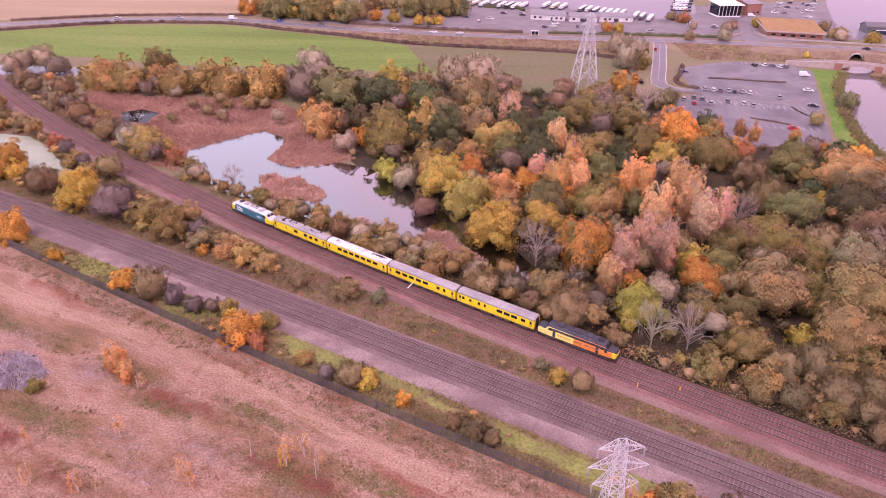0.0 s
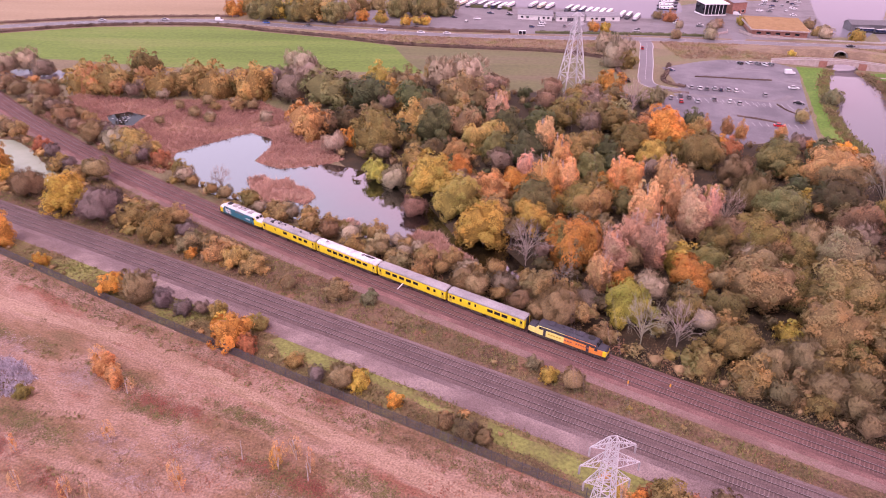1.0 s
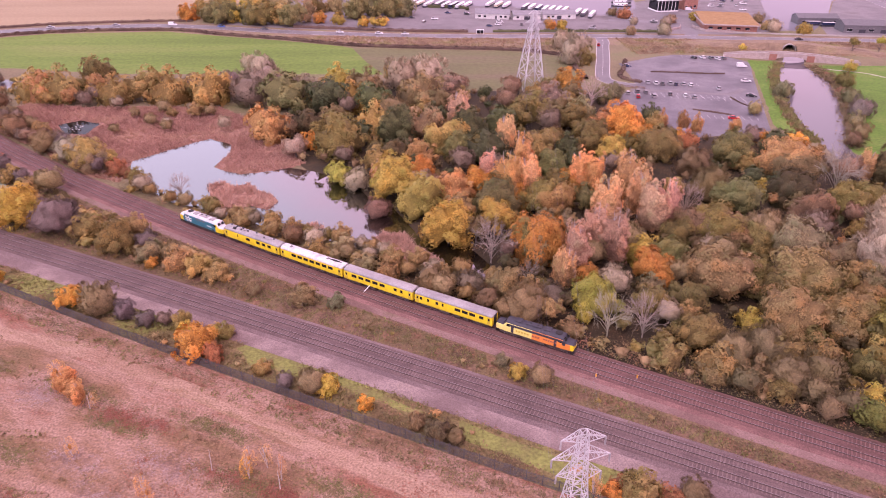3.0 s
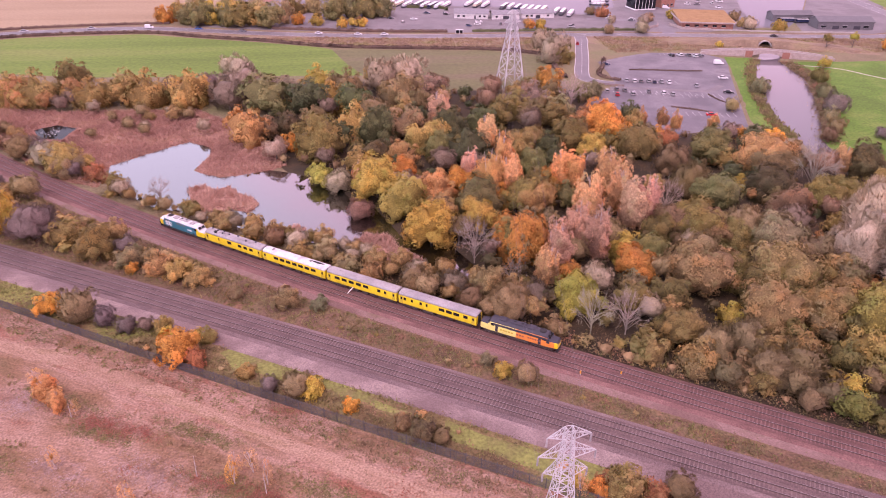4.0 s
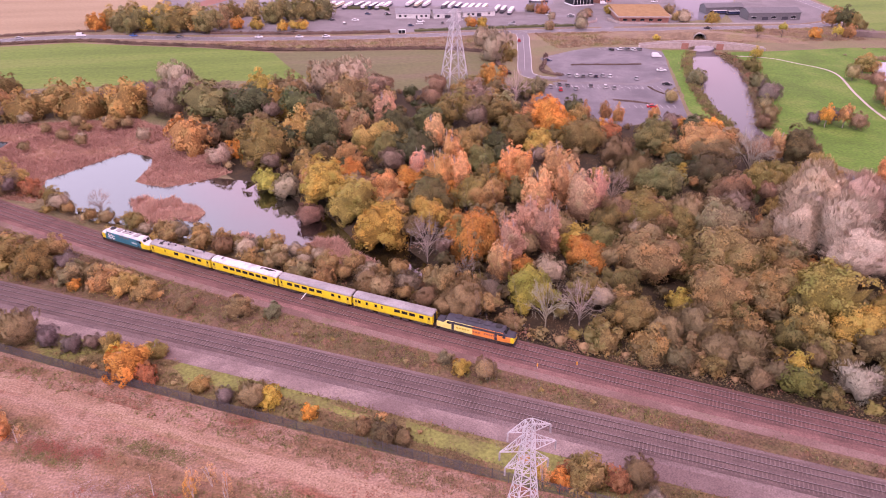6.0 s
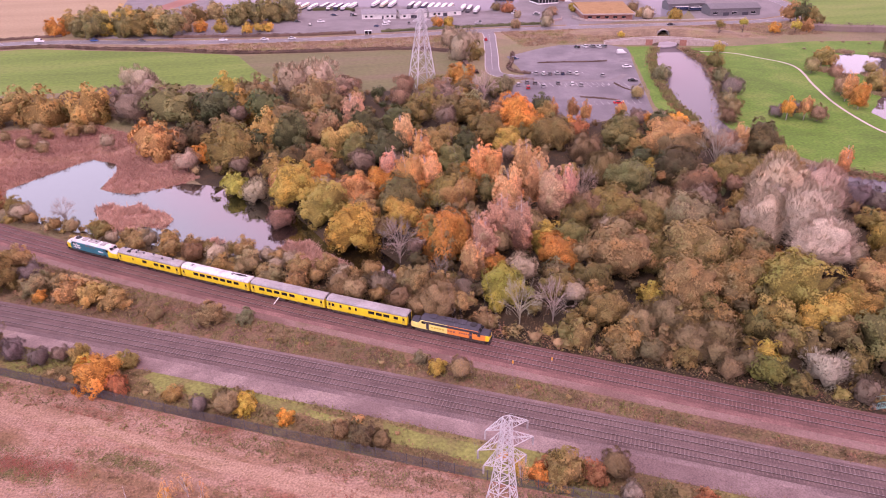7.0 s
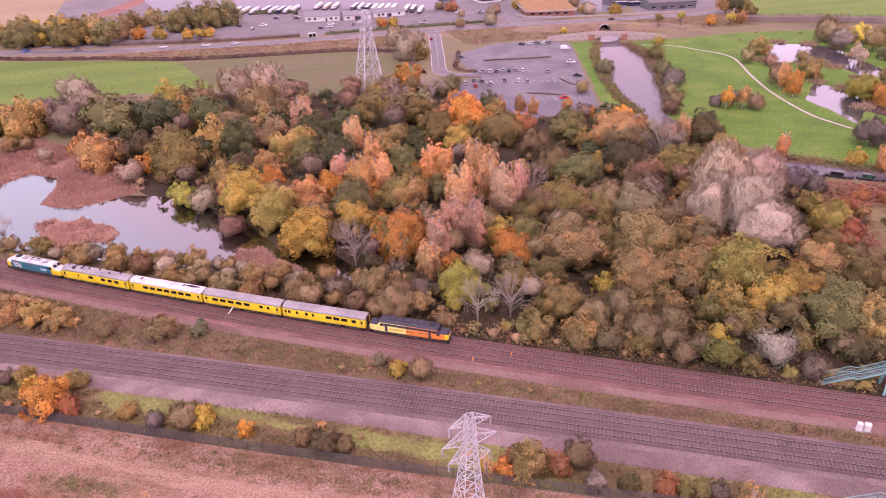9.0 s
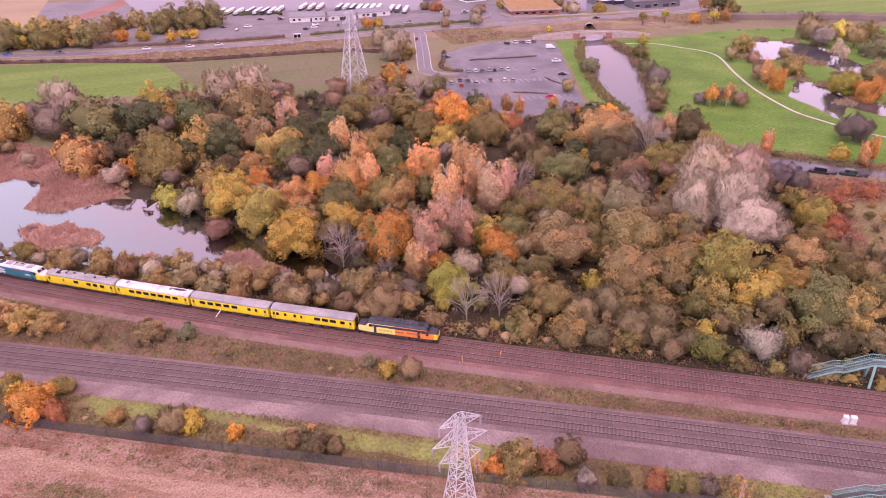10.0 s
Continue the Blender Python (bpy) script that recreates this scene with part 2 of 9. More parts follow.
M["bark_pale"] = material("pale birch bark", [(0.3, (0.30, 0.25, 0.23)), (0.6, (0.50, 0.44, 0.42))], 1.2, 0.85, fine=(8.0, 0.75, 1.2), bump=0.4)
M["rail"] = plain("rusty rail with worn top", (0.085, 0.05, 0.042), 0.7, 0.2)
M["rail_top"] = plain("worn rail head", (0.38, 0.33, 0.335), 0.55, 0.3)
M["sleeper"] = material("dusty concrete sleeper", [(0.3, (0.145, 0.097, 0.092)), (0.6, (0.2, 0.138, 0.13))], 0.6, 0.9, fine=(6.0, 0.8, 1.2), spread=0.15)
M["sleeper_red"] = material("rust stained sleeper", [(0.3, (0.16, 0.082, 0.073)), (0.6, (0.225, 0.122, 0.107))], 0.6, 0.9, fine=(6.0, 0.8, 1.2), spread=0.15)
M["galv"] = plain("pale weathered galvanised steel", (0.56, 0.55, 0.57), 0.6, 0.1)
M["fence"] = plain("grey weathered palisade steel", (0.135, 0.125, 0.128), 0.6, 0.3)
M["concrete"] = material("stained concrete", [(0.3, (0.34, 0.31, 0.30)), (0.6, (0.46, 0.42, 0.40))], 0.5, 0.9, fine=(4.0, 0.85, 1.1), bump=0.2)
M["brick"] = material("weathered red brick", [(0.3, (0.26, 0.115, 0.085)), (0.6, (0.36, 0.17, 0.125))], 0.7, 0.9, fine=(5.0, 0.8, 1.2), bump=0.3)
M["timber"] = material("weathered brown timber", [(0.3, (0.16, 0.095, 0.065)), (0.6, (0.25, 0.16, 0.12))], 1.5, 0.85, fine=(8.0, 0.75, 1.25), bump=0.3)
M["stone"] = material("pinkish grey bridge stone", [(0.3, (0.34, 0.27, 0.25)), (0.6, (0.46, 0.37, 0.34))], 0.6, 0.9, fine=(5.0, 0.8, 1.2), bump=0.3)
M["sedum"] = material("brown sedum roof", [(0.3, (0.26, 0.15, 0.055)), (0.6, (0.34, 0.20, 0.085))], 0.3, 0.95, fine=(2.0, 0.8, 1.2), bump=0.4)
M["teal"] = plain("pale teal painted steel", (0.22, 0.45, 0.41), 0.55, 0.1)
M["tread"] = plain("dark grey stair tread", (0.10, 0.11, 0.115), 0.8)
M["yellow"] = plain("warning yellow coach paint", (0.86, 0.655, 0.02), 0.4, 0.0, 0.06)
M["yellow_dirty"] = plain("grimy yellow coach paint", (0.62, 0.46, 0.04), 0.5, 0.0, 0.12)
M["cream"] = plain("pale yellow loco paint", (0.84, 0.73, 0.22), 0.4, 0.0, 0.06)
M["orange"] = plain("bright orange loco paint", (0.84, 0.27, 0.05), 0.4, 0.0, 0.06)
M["blue"] = plain("deep teal blue loco paint", (0.018, 0.19, 0.25), 0.4, 0.0, 0.08)
M["roof_grey"] = material("grimy grey coach roof", [(0.3, (0.24, 0.22, 0.225)), (0.6, (0.36, 0.335, 0.335))], 0.5, 0.6, fine=(3.0, 0.8, 1.15), stretch=(0.4, 0.4, 1))
M["roof_white"] = material("sooty white roof", [(0.3, (0.36, 0.34, 0.35)), (0.52, (0.66, 0.645, 0.65))], 0.5, 0.55, fine=(3.0, 0.85, 1.1))
M["roof_dark"] = plain("sooty dark grey roof", (0.045, 0.043, 0.058), 0.6)
M["soot"] = plain("black soot", (0.025, 0.023, 0.025), 0.85)
M["under"] = plain("brake dust on underframe", (0.075, 0.055, 0.05), 0.85)
M["wheel"] = plain("worn wheel steel", (0.13, 0.10, 0.09), 0.5, 0.6)
M["grille"] = plain("metal grille", (0.20, 0.19, 0.195), 0.5, 0.4)
M["white"] = plain("white paint", (0.78, 0.77, 0.77), 0.5, 0.0, 0.05)
M["car_paint"] = material("car paint", [(0.3, (0.92, 0.92, 0.92)), (0.7, (1, 1, 1))], 0.5, 0.25, tint="object")
M["tyre"] = plain("black tyre", (0.025, 0.025, 0.027), 0.85)
M["shed"] = plain("dark grey steel cladding", (0.16, 0.155, 0.165), 0.55, 0.1)
M["roof_slate"] = plain("grey slate roof", (0.26, 0.25, 0.27), 0.65)
M["render"] = plain("white rendered wall", (0.70, 0.68, 0.66), 0.8)
M["lamp"] = plain("lamp glass", (0.8, 0.78, 0.7), 0.2)
M["pipe"] = plain("red brown hoarding", (0.34, 0.12, 0.09), 0.7)
M["marker"] = plain("orange marker board", (0.85, 0.40, 0.05), 0.6)


def glass_like(name, colour, rough):
    m = bpy.data.materials.new(name)
    m.use_nodes = True
    b = m.node_tree.nodes["Principled BSDF"]
    b.inputs["Base Color"].default_value, b.inputs["Roughness"].default_value = (*colour, 1), rough
    b.inputs["IOR"].default_value = 1.5
    return m


M["window"] = glass_like("dark window glass", (0.012, 0.014, 0.018), 0.08)


def water_like(name, colour, ripple, size, ior, gleam=0.5):
    m = bpy.data.materials.new(name)
    m.use_nodes = True
    n, l = m.node_tree.nodes, m.node_tree.links
    b = n["Principled BSDF"]
    b.inputs["Base Color"].default_value, b.inputs["Roughness"].default_value, b.inputs["IOR"].default_value = (*colour, 1), 0.03, ior
    b.inputs["Specular IOR Level"].default_value = gleam
    tex, geo, bp = n.new("ShaderNodeTexNoise"), n.new("ShaderNodeNewGeometry"), n.new("ShaderNodeBump")
    tex.inputs["Scale"].default_value = size
    bp.inputs["Strength"].default_value, bp.inputs["Distance"].default_value = ripple, 0.02
    l.new(geo.outputs["Position"], tex.inputs["Vector"])
    l.new(tex.outputs["Fac"], bp.inputs["Height"])
    l.new(bp.outputs[0], b.inputs["Normal"])
    return m


M["pond"] = water_like("still pond water", (0.004, 0.004, 0.004), 0.03, 1.5, 2.9)
M["canal"] = water_like("silty canal water", (0.13, 0.108, 0.122), 0.2, 1.0, 1.33, 0.15)
# Black tone and low IOR stand in for the reeds' dark reflection.
M["pool"] = water_like("dark water, reed reflection in its tone", (0.008, 0.008, 0.009), 0.1, 1.5, 1.12)
M["park_water"] = water_like("shallow park pond water", (0.06, 0.055, 0.065), 0.05, 1.5, 1.7, 0.5)
M["lake"] = water_like("rippled lake water", (0.20, 0.195, 0.225), 0.9, 0.8, 1.2, 0.02)
M["algae"] = material("algae covered water", [(0.3, (0.270, 0.330, 0.225)), (0.6, (0.352, 0.398, 0.300))], 0.1, 0.5)

LEAVES = {
    "beige": (0.560, 0.450, 0.310), "orange": (0.638, 0.284, 0.053), "brightorange": (0.835, 0.384, 0.056), "goldorange": (0.694, 0.436, 0.077), "orangebrown": (0.509, 0.270, 0.105),
    "rust": (0.472, 0.178, 0.077), "gold": (0.515, 0.363, 0.069), "goldbrown": (0.470, 0.311, 0.099), "yellow": (0.715, 0.588, 0.100), "ochre": (0.480, 0.330, 0.075),
    "yellowgreen": (0.388, 0.355, 0.063), "lime": (0.226, 0.215, 0.046), "green": (0.226, 0.202, 0.073), "darkgreen": (0.111, 0.123, 0.045), "greengrey": (0.268, 0.245, 0.120),
    "greyolive": (0.276, 0.203, 0.076), "olive": (0.254, 0.194, 0.058), "olivegold": (0.310, 0.226, 0.068), "olivebrown": (0.276, 0.196, 0.083), "olivetan": (0.447, 0.290, 0.114),
    "darkolive": (0.137, 0.105, 0.042), "brown": (0.320, 0.209, 0.106), "tan": (0.406, 0.302, 0.147), "pinktan": (0.429, 0.264, 0.167), "grey": (0.314, 0.227, 0.165),
    "pinkgrey": (0.337, 0.281, 0.213), "purple": (0.264, 0.198, 0.183), "pink": (0.604, 0.355, 0.227), "salmon": (0.696, 0.391, 0.186), "orangepink": (0.744, 0.381, 0.136),
    # Also darkened copies of tan, olivetan and olivegold that tone down the near wood.
    "pale": (0.620, 0.490, 0.370), "pinkbare": (0.660, 0.520, 0.450), "palegrey": (0.540, 0.465, 0.375), "deeptan": (0.317, 0.238, 0.116), "dimolive": (0.315, 0.210, 0.072),
    "dimgold": (0.225, 0.172, 0.056), "goldolive": (0.331, 0.262, 0.064),
}

# ---- building helpers ----
def mesh_of(name, verts, faces, mats, smooth=False, index=None):
    me = bpy.data.meshes.new(name)
    me.from_pydata([tuple(v) for v in verts], [], [tuple(f) for f in faces])
    for m in mats if isinstance(mats, (list, tuple)) else [mats]:
        me.materials.append(m)
    if index is not None:
        me.polygons.foreach_set("material_index", index)
    if smooth:
        me.polygons.foreach_set("use_smooth", [True] * len(me.polygons))
    me.update()
    return me


def part(name, me, parent=None, label="", at=None):
    """One mesh object, under a thing or a part if one is given."""
    if isinstance(me, tuple):
        me = mesh_of(name, me[0], me[1], me[2])
    ob = new(name, me)
    if parent is not None:
        ob.parent = parent
    if at is not None:
        ob.matrix_basis = at
    if label:
        ob["label"] = label
    return ob


def thing(name, label, category, group="", kind="", at=None):
    ob = new(name)
    ob.empty_display_size = 0.5
    if at is not None:
        ob.matrix_basis = at
    return tagged(ob, label, category, group, kind)


class Shape:
    """Gathers boxes, prisms, tubes and sweeps into one mesh."""

    def __init__(self):
        self.v, self.f = [], []

    def add(self, verts, faces):
        k = len(self.v)
        self.v += [tuple(p) for p in verts]
        self.f += [tuple(i + k for i in f) for f in faces]
        return self

    def box(self, x0, x1, y0, y1, z0, z1, turn=None):
        pts = [(x, y, z) for z in (z0, z1) for x, y in ((x0, y0), (x1, y0), (x1, y1), (x0, y1))]
        if turn is not None:
            pts = [turn @ Vector(p) for p in pts]
        return self.add(pts, [(3, 2, 1, 0), (4, 5, 6, 7), (0, 1, 5, 4), (1, 2, 6, 5), (2, 3, 7, 6), (3, 0, 4, 7)])

    def bar(self, a, b, w, h=None):
        """A square bar from a to b."""
        a, b = Vector(a), Vector(b)
        h = w if h is None else h
        d = (b - a).normalized()
        side = d.cross(Vector((0, 0, 1)))
        side = side.normalized() if side.length > 1e-4 else Vector((1, 0, 0))
        up = side.cross(d)
        pts = [p + side * sx * w / 2 + up * sy * h / 2 for p in (a, b) for sx, sy in ((-1, -1), (1, -1), (1, 1), (-1, 1))]
        return self.add(pts, [(3, 2, 1, 0), (4, 5, 6, 7), (0, 1, 5, 4), (1, 2, 6, 5), (2, 3, 7, 6), (3, 0, 4, 7)])

    def cone(self, a, b, r0, r1, sides=6, cap=True):
        a, b = Vector(a), Vector(b)
        d = (b - a).normalized()
        side = d.cross(Vector((0, 0, 1)))
        side = side.normalized() if side.length > 1e-3 else Vector((1, 0, 0))
        up = side.cross(d)
        pts = []
        for p, r in ((a, r0), (b, r1)):
            for i in range(sides):
                q = 2 * math.pi * i / sides
                pts.append(p + side * math.cos(q) * r + up * math.sin(q) * r)
        fs = [(i, (i + 1) % sides, sides + (i + 1) % sides, sides + i) for i in range(sides)]
        if cap:
            fs += [tuple(range(sides - 1, -1, -1)), tuple(range(sides, 2 * sides))]
        return self.add(pts, fs)

    def loft(self, rings, closed=True, caps=True):
        """Rings of equal length, joined one to the next."""
        n = len(rings[0])
        pts = [p for r in rings for p in r]
        fs = []
        for k in range(len(rings) - 1):
            for i in range(n if closed else n - 1):
                j = (i + 1) % n
                fs.append((k * n + i, k * n + j, (k + 1) * n + j, (k + 1) * n + i))
        if caps and closed:
            fs += [tuple(range(n - 1, -1, -1)), tuple((len(rings) - 1) * n + i for i in range(n))]
        return self.add(pts, fs)

    def mesh(self, name, mats, smooth=False):
        return mesh_of(name, self.v, self.f, mats, smooth)


def smooth_line(points, step=4.0):
    """A smooth line (Catmull-Rom) through a few corner points."""
    p = [Vector((*q, 0)) for q in points]
    p = [p[0] * 2 - p[1]] + p + [p[-1] * 2 - p[-2]]
    out = []
    for i in range(1, len(p) - 2):
        n = max(2, int((p[i + 1] - p[i]).length / step))
        for k in range(n):
            t = k / n
            out.append(0.5 * (2 * p[i] + (p[i + 1] - p[i - 1]) * t + (2 * p[i - 1] - 5 * p[i] + 4 * p[i + 1] - p[i + 2]) * t * t + (3 * p[i] - p[i - 1] - 3 * p[i + 1] + p[i + 2]) * t ** 3))
    out.append(p[-2])
    return [(q.x, q.y) for q in out]


def ragged(points, step=3.0, amount=1.0, seed=0.0):
    """The outline of a patch of ground with an uneven edge."""
    out = []
    n = len(points)
    for i in range(n):
        a, b = Vector((*points[i], 0)), Vector((*points[(i + 1) % n], 0))
        k = max(1, int((b - a).length / step))
        for j in range(k):
            q = a.lerp(b, j / k)
            d = noise.noise_vector(Vector((q.x * 0.13, q.y * 0.13, seed))) + 0.5 * noise.noise_vector(Vector((q.x * 0.5, q.y * 0.5, seed + 9)))
            out.append((q.x + d.x * amount, q.y + d.y * amount))
    return out


def sheet(name, outline, z, mat, label, category="ground"):
    """A flat patch of ground or water, triangulated."""
    bm = bmesh.new()
    vs = [bm.verts.new((x, y, z)) for x, y in outline]
    es = [bm.edges.new((vs[i], vs[(i + 1) % len(vs)])) for i in range(len(vs))]
    bmesh.ops.triangle_fill(bm, use_beauty=True, use_dissolve=False, edges=es)
    for f in bm.faces:
        if f.normal.z < 0:
            f.normal_flip()
    me = bpy.data.meshes.new(name)
    bm.to_mesh(me)
    bm.free()
    me.materials.append(mat)
    ob = new(name, me)
    return tagged(ob, label, category, kind="structure")


def offset_line(pts, d):
    out = []
    for i, (x, y) in enumerate(pts):
        a, b = pts[max(0, i - 1)], pts[min(len(pts) - 1, i + 1)]
        tx, ty = b[0] - a[0], b[1] - a[1]
        k = math.hypot(tx, ty)
        out.append((x - ty / k * d, y + tx / k * d))
    return out


def swept(pts, profile):
    """A profile of (offset to the left, height) swept along a line in the plan."""
    lines = [[(x, y, z) for x, y in offset_line(pts, d)] for d, z in profile]
    rings = [[ln[i] for ln in lines] for i in range(len(pts))]
    return Shape().loft(rings, closed=False)


def inside(x, y, poly):
    hit, j = False, len(poly) - 1
    for i in range(len(poly)):
        if (poly[i][1] > y) != (poly[j][1] > y) and x < (poly[j][0] - poly[i][0]) * (y - poly[i][1]) / (poly[j][1] - poly[i][1]) + poly[i][0]:
            hit = not hit
        j = i
    return hit


# ---- lines of the railway: plan curves y(x) ----
def near_y(x):
    return -0.0001286 * x * x - 0.5671 * x + 110.22


def far_y(x):
    return -1.845e-06 * x ** 3 + 0.0005177 * x * x - 0.67445 * x + 132.84


def fence_y(x):
    return 0.000274 * x * x - 0.5482 * x + 90.19


def plan_line(fy, x0, x1, step):
    """Points at even steps along a plan curve."""
    out, x = [], x0
    while x < x1:
        out.append((x, fy(x)))
        s = (fy(x + 0.1) - fy(x - 0.1)) / 0.2
        x += step / math.hypot(1, s)
    return out


near_line = plan_line(near_y, -175, 150, 3.0)
far_line = plan_line(far_y, -240, 170, 3.0)

# ---- ground and its patches ----
ground_me = mesh_of("ground", [(-3500, -3000, 0), (3500, -3000, 0), (3500, 4500, 0), (-3500, 4500, 0)], [(0, 1, 2, 3)], M["ground"])
tagged(new("ground", ground_me), "rough brown and green lowland ground", "ground", kind="structure")

fence_pts = plan_line(fence_y, -220, 160, 4.0)
sheet("brownfield", fence_pts + [(170, -60), (-230, -60)], 0.02, M["brownfield"], "bare pinkish brown wasteland with moss patches")
track_mid = offset_line(smooth_line([(-160, 164), (-97.5, 132), (-64, 118), (-39, 104.2), (-17.2, 90.6), (10, 74), (50, 50)], 3.0), 0.0)
wob = [1.0 + 0.5 * noise.noise(Vector((x * 0.11, y * 0.11, 3))) for x, y in track_mid]
upper = [(x + 0.45 * 1.9 * w, y + 0.89 * 1.9 * w) for (x, y), w in zip(track_mid, wob)]
lower = [(x - 0.45 * 1.7 * w, y - 0.89 * 1.7 * w) for (x, y), w in zip(track_mid, wob)]
sheet("worn_track", ragged(upper + lower[::-1], 1.5, 0.7, 51.0), 0.026, M["worn_track"], "worn sandy vehicle track across the wasteland")
sheet("verge_grass", fence_pts + list(reversed(offset_line(near_line, -6.5))), 0.03, M["verge"], "rough green and brown trackside grass")
sheet("verge_lawn", ragged([(-34.3, 118.1), (-29.0, 120.6), (-19.2, 114.3), (-21.1, 108.8), (-30.0, 112.2)], 2, 1.2, 51.0), 0.04, M["lawn_dry"], "patch of short green grass beside the line")
sheet("verge_lawn", ragged([(9.7, 94.0), (17.2, 89.8), (27.4, 83.6), (25.1, 79.9), (17.5, 85.2), (10.2, 89.5)], 2, 1.2, 52.0), 0.04, M["lawn_dry"], "long patch of green grass beside the line")
sheet("verge_lawn", ragged([(-12.1, 107.3), (-3.4, 101.5), (4.7, 96.0), (4.1, 94.6), (-4.5, 100.0), (-12.6, 105.7)], 2, 1.0, 53.0), 0.04, M["lawn_dry"], "strip of green grass beside the line")
sheet("railway_bank", offset_line(near_line, 4) + list(reversed(offset_line(far_line, -6))), 0.035, M["bank"], "bramble covered bank between the railway lines")
wood_edge = offset_line(far_line, 3.0)
WOOD = [p for p in wood_edge if -20 < p[0] < 130] + [(150, 80), (175, 130), (160, 170), (150, 215), (146, 243), (104, 236), (86, 250), (92, 298), (55, 300), (26, 303), (-24, 328), (-40, 300), (-46, 252), (-32, 218), (-24, 205), (-15, 190), (0, 172)]
sheet("woodland_floor", ragged([p for i, p in enumerate(WOOD) if i % 2 == 0 or i > 60], 4, 0.8, 3.0), 0.04, M["litter"], "dark leaf litter under the trees, deepened as shade")

REEDBED = [(-160, 268), (-150, 290), (-125, 284), (-72, 282), (-46, 255), (-30, 219), (-44, 207), (-58, 213), (-60, 228), (-68, 242), (-88, 222), (-86, 205), (-98, 212), (-124, 236)]
sheet("reed_bed", ragged(REEDBED, 3, 1.6, 5.0), 0.05, M["reed_bed"], "flattened reddish brown reed bed beside the pond")
POND = [(-88, 223), (-79, 233), (-67, 244.5), (-58, 238), (-57, 229), (-60, 217), (-50, 210), (-35, 215), (-27, 212), (-14, 203), (-9.2, 191.5), (-0.9, 182.8), (6.2, 163.6), (15.3, 162.7), (20.4, 155.0), (24.2, 146.0), (26.4, 139.9), (22.9, 137.2), (18.6, 146.6), (11.0, 147.4), (4.9, 150.8), (1.8, 155.8), (2, 152), (-8, 158), (-17, 163), (-35, 172), (-53, 184), (-66, 190), (-81, 205)]
sheet("pond", ragged(POND, 2.5, 0.7, 7.0), 0.07, M["pond"], "still dark pond mirroring the pale sky", "pond")
ISLAND = [(-58, 202), (-54, 204.5), (-50, 200), (-46, 203), (-43, 197), (-39, 195), (-35.5, 189), (-38, 184), (-42, 187), (-45, 183), (-49, 186), (-50, 183), (-54, 191)]
sheet("reed_island", ragged(ISLAND, 1.4, 1.9, 11.0), 0.10, M["reed_bed"], "small island of dry pinkish reeds")
SPIT = [(-8, 160), (-4, 168), (2, 166), (5, 158), (11, 152), (2, 151), (-6, 156)]
sheet("reed_spit", ragged(SPIT, 1.6, 0.9, 13.0), 0.10, M["reed_bed"], "spit of dry pinkish reeds at the pond edge")
sheet("small_pool", ragged([(-127, 262), (-121, 267), (-112, 262), (-113, 251), (-121, 251)], 2, 0.8, 15.0), 0.07, M["pool"], "small pool among reeds, dark as if mirroring them", "pond")
ALGAE = [(-178, 240), (-148, 234), (-138, 226), (-127, 213), (-117, 202), (-119, 195), (-135, 206), (-150, 214), (-178, 226)]
sheet("algae_pond", ragged(ALGAE, 3, 0.8, 17.0), 0.06, M["algae"], "pale green pond covered with algae", "pond")
sheet("far_canal", ragged([(-260, 330), (-170, 327), (-70, 310), (-68, 304), (-165, 312), (-260, 312)], 5, 0.6, 19.0), 0.06, M["canal"], "strip of canal water behind the trees", "canal")

FIELD_S = [(-420, 372), (-225, 351), (-180, 347), (-134, 336), (-79, 333), (-24, 331)]
FIELD_N = [(-28, 389), (-62, 404), (-97, 416), (-134, 430), (-199, 425), (-253, 401), (-420, 320)]
sheet("green_field", FIELD_S + [(-5, 330), (-14, 355), (-22, 384)] + FIELD_N, 0.03, M["field"], "green field of young crop")
sheet("brown_field", [(-5, 330), (28, 304), (52, 301), (78, 314), (87, 345), (87, 361), (63, 374), (3, 382), (-22, 384), (-14, 355)], 0.034, M["field_brown"], "field with a thin crop on brown soil")
sheet("ploughed_field", [(-600, 360), (-263, 433), (-206, 455), (-139, 464), (-118, 474), (-105, 520), (-120, 900), (-700, 900)], 0.03, M["plough"], "pale tan ploughed field")

ROAD = smooth_line([(-420, 352), (-263, 418.6), (-206, 438.5), (-150, 447), (-112, 442), (-65, 428), (3, 416), (68, 412), (134, 411), (196, 404), (248, 398), (300, 394), (328, 404), (346, 430), (356, 480), (370, 560)], 5)
def ribbon(name, line, width, z, mat, label, category="road"):
    s = swept(line, [(width / 2, z), (-width / 2, z)])
    return tagged(new(name, s.mesh(name, mat)), label, category, kind="structure")


sheet("road_verge", offset_line(ROAD, 9) + list(reversed(offset_line(ROAD, -24))), 0.02, M["dry_bank"], "rough dry grass verge along the main road")
road = ribbon("road", ROAD, 9.5, 0.055, M["road"], "two lane asphalt road with damp surface")
for side in (4.4, -4.4):
    ribbon("edge_line", offset_line(ROAD, side), 0.22, 0.062, M["white_line"], "worn white edge line on the road", "road marking")
dash = Shape()
for i in range(0, len(ROAD) - 1, 2):
    q = swept([ROAD[i], tuple(0.55 * a + 0.45 * b for a, b in zip(ROAD[i], ROAD[i + 1]))], [(0.12, 0.064), (-0.12, 0.064)])
    dash.add(q.v, q.f)
tagged(new("centre_line", dash.mesh("centre_line", M["white_line"])), "dashed white line along the middle of the road", "road marking", kind="structure")
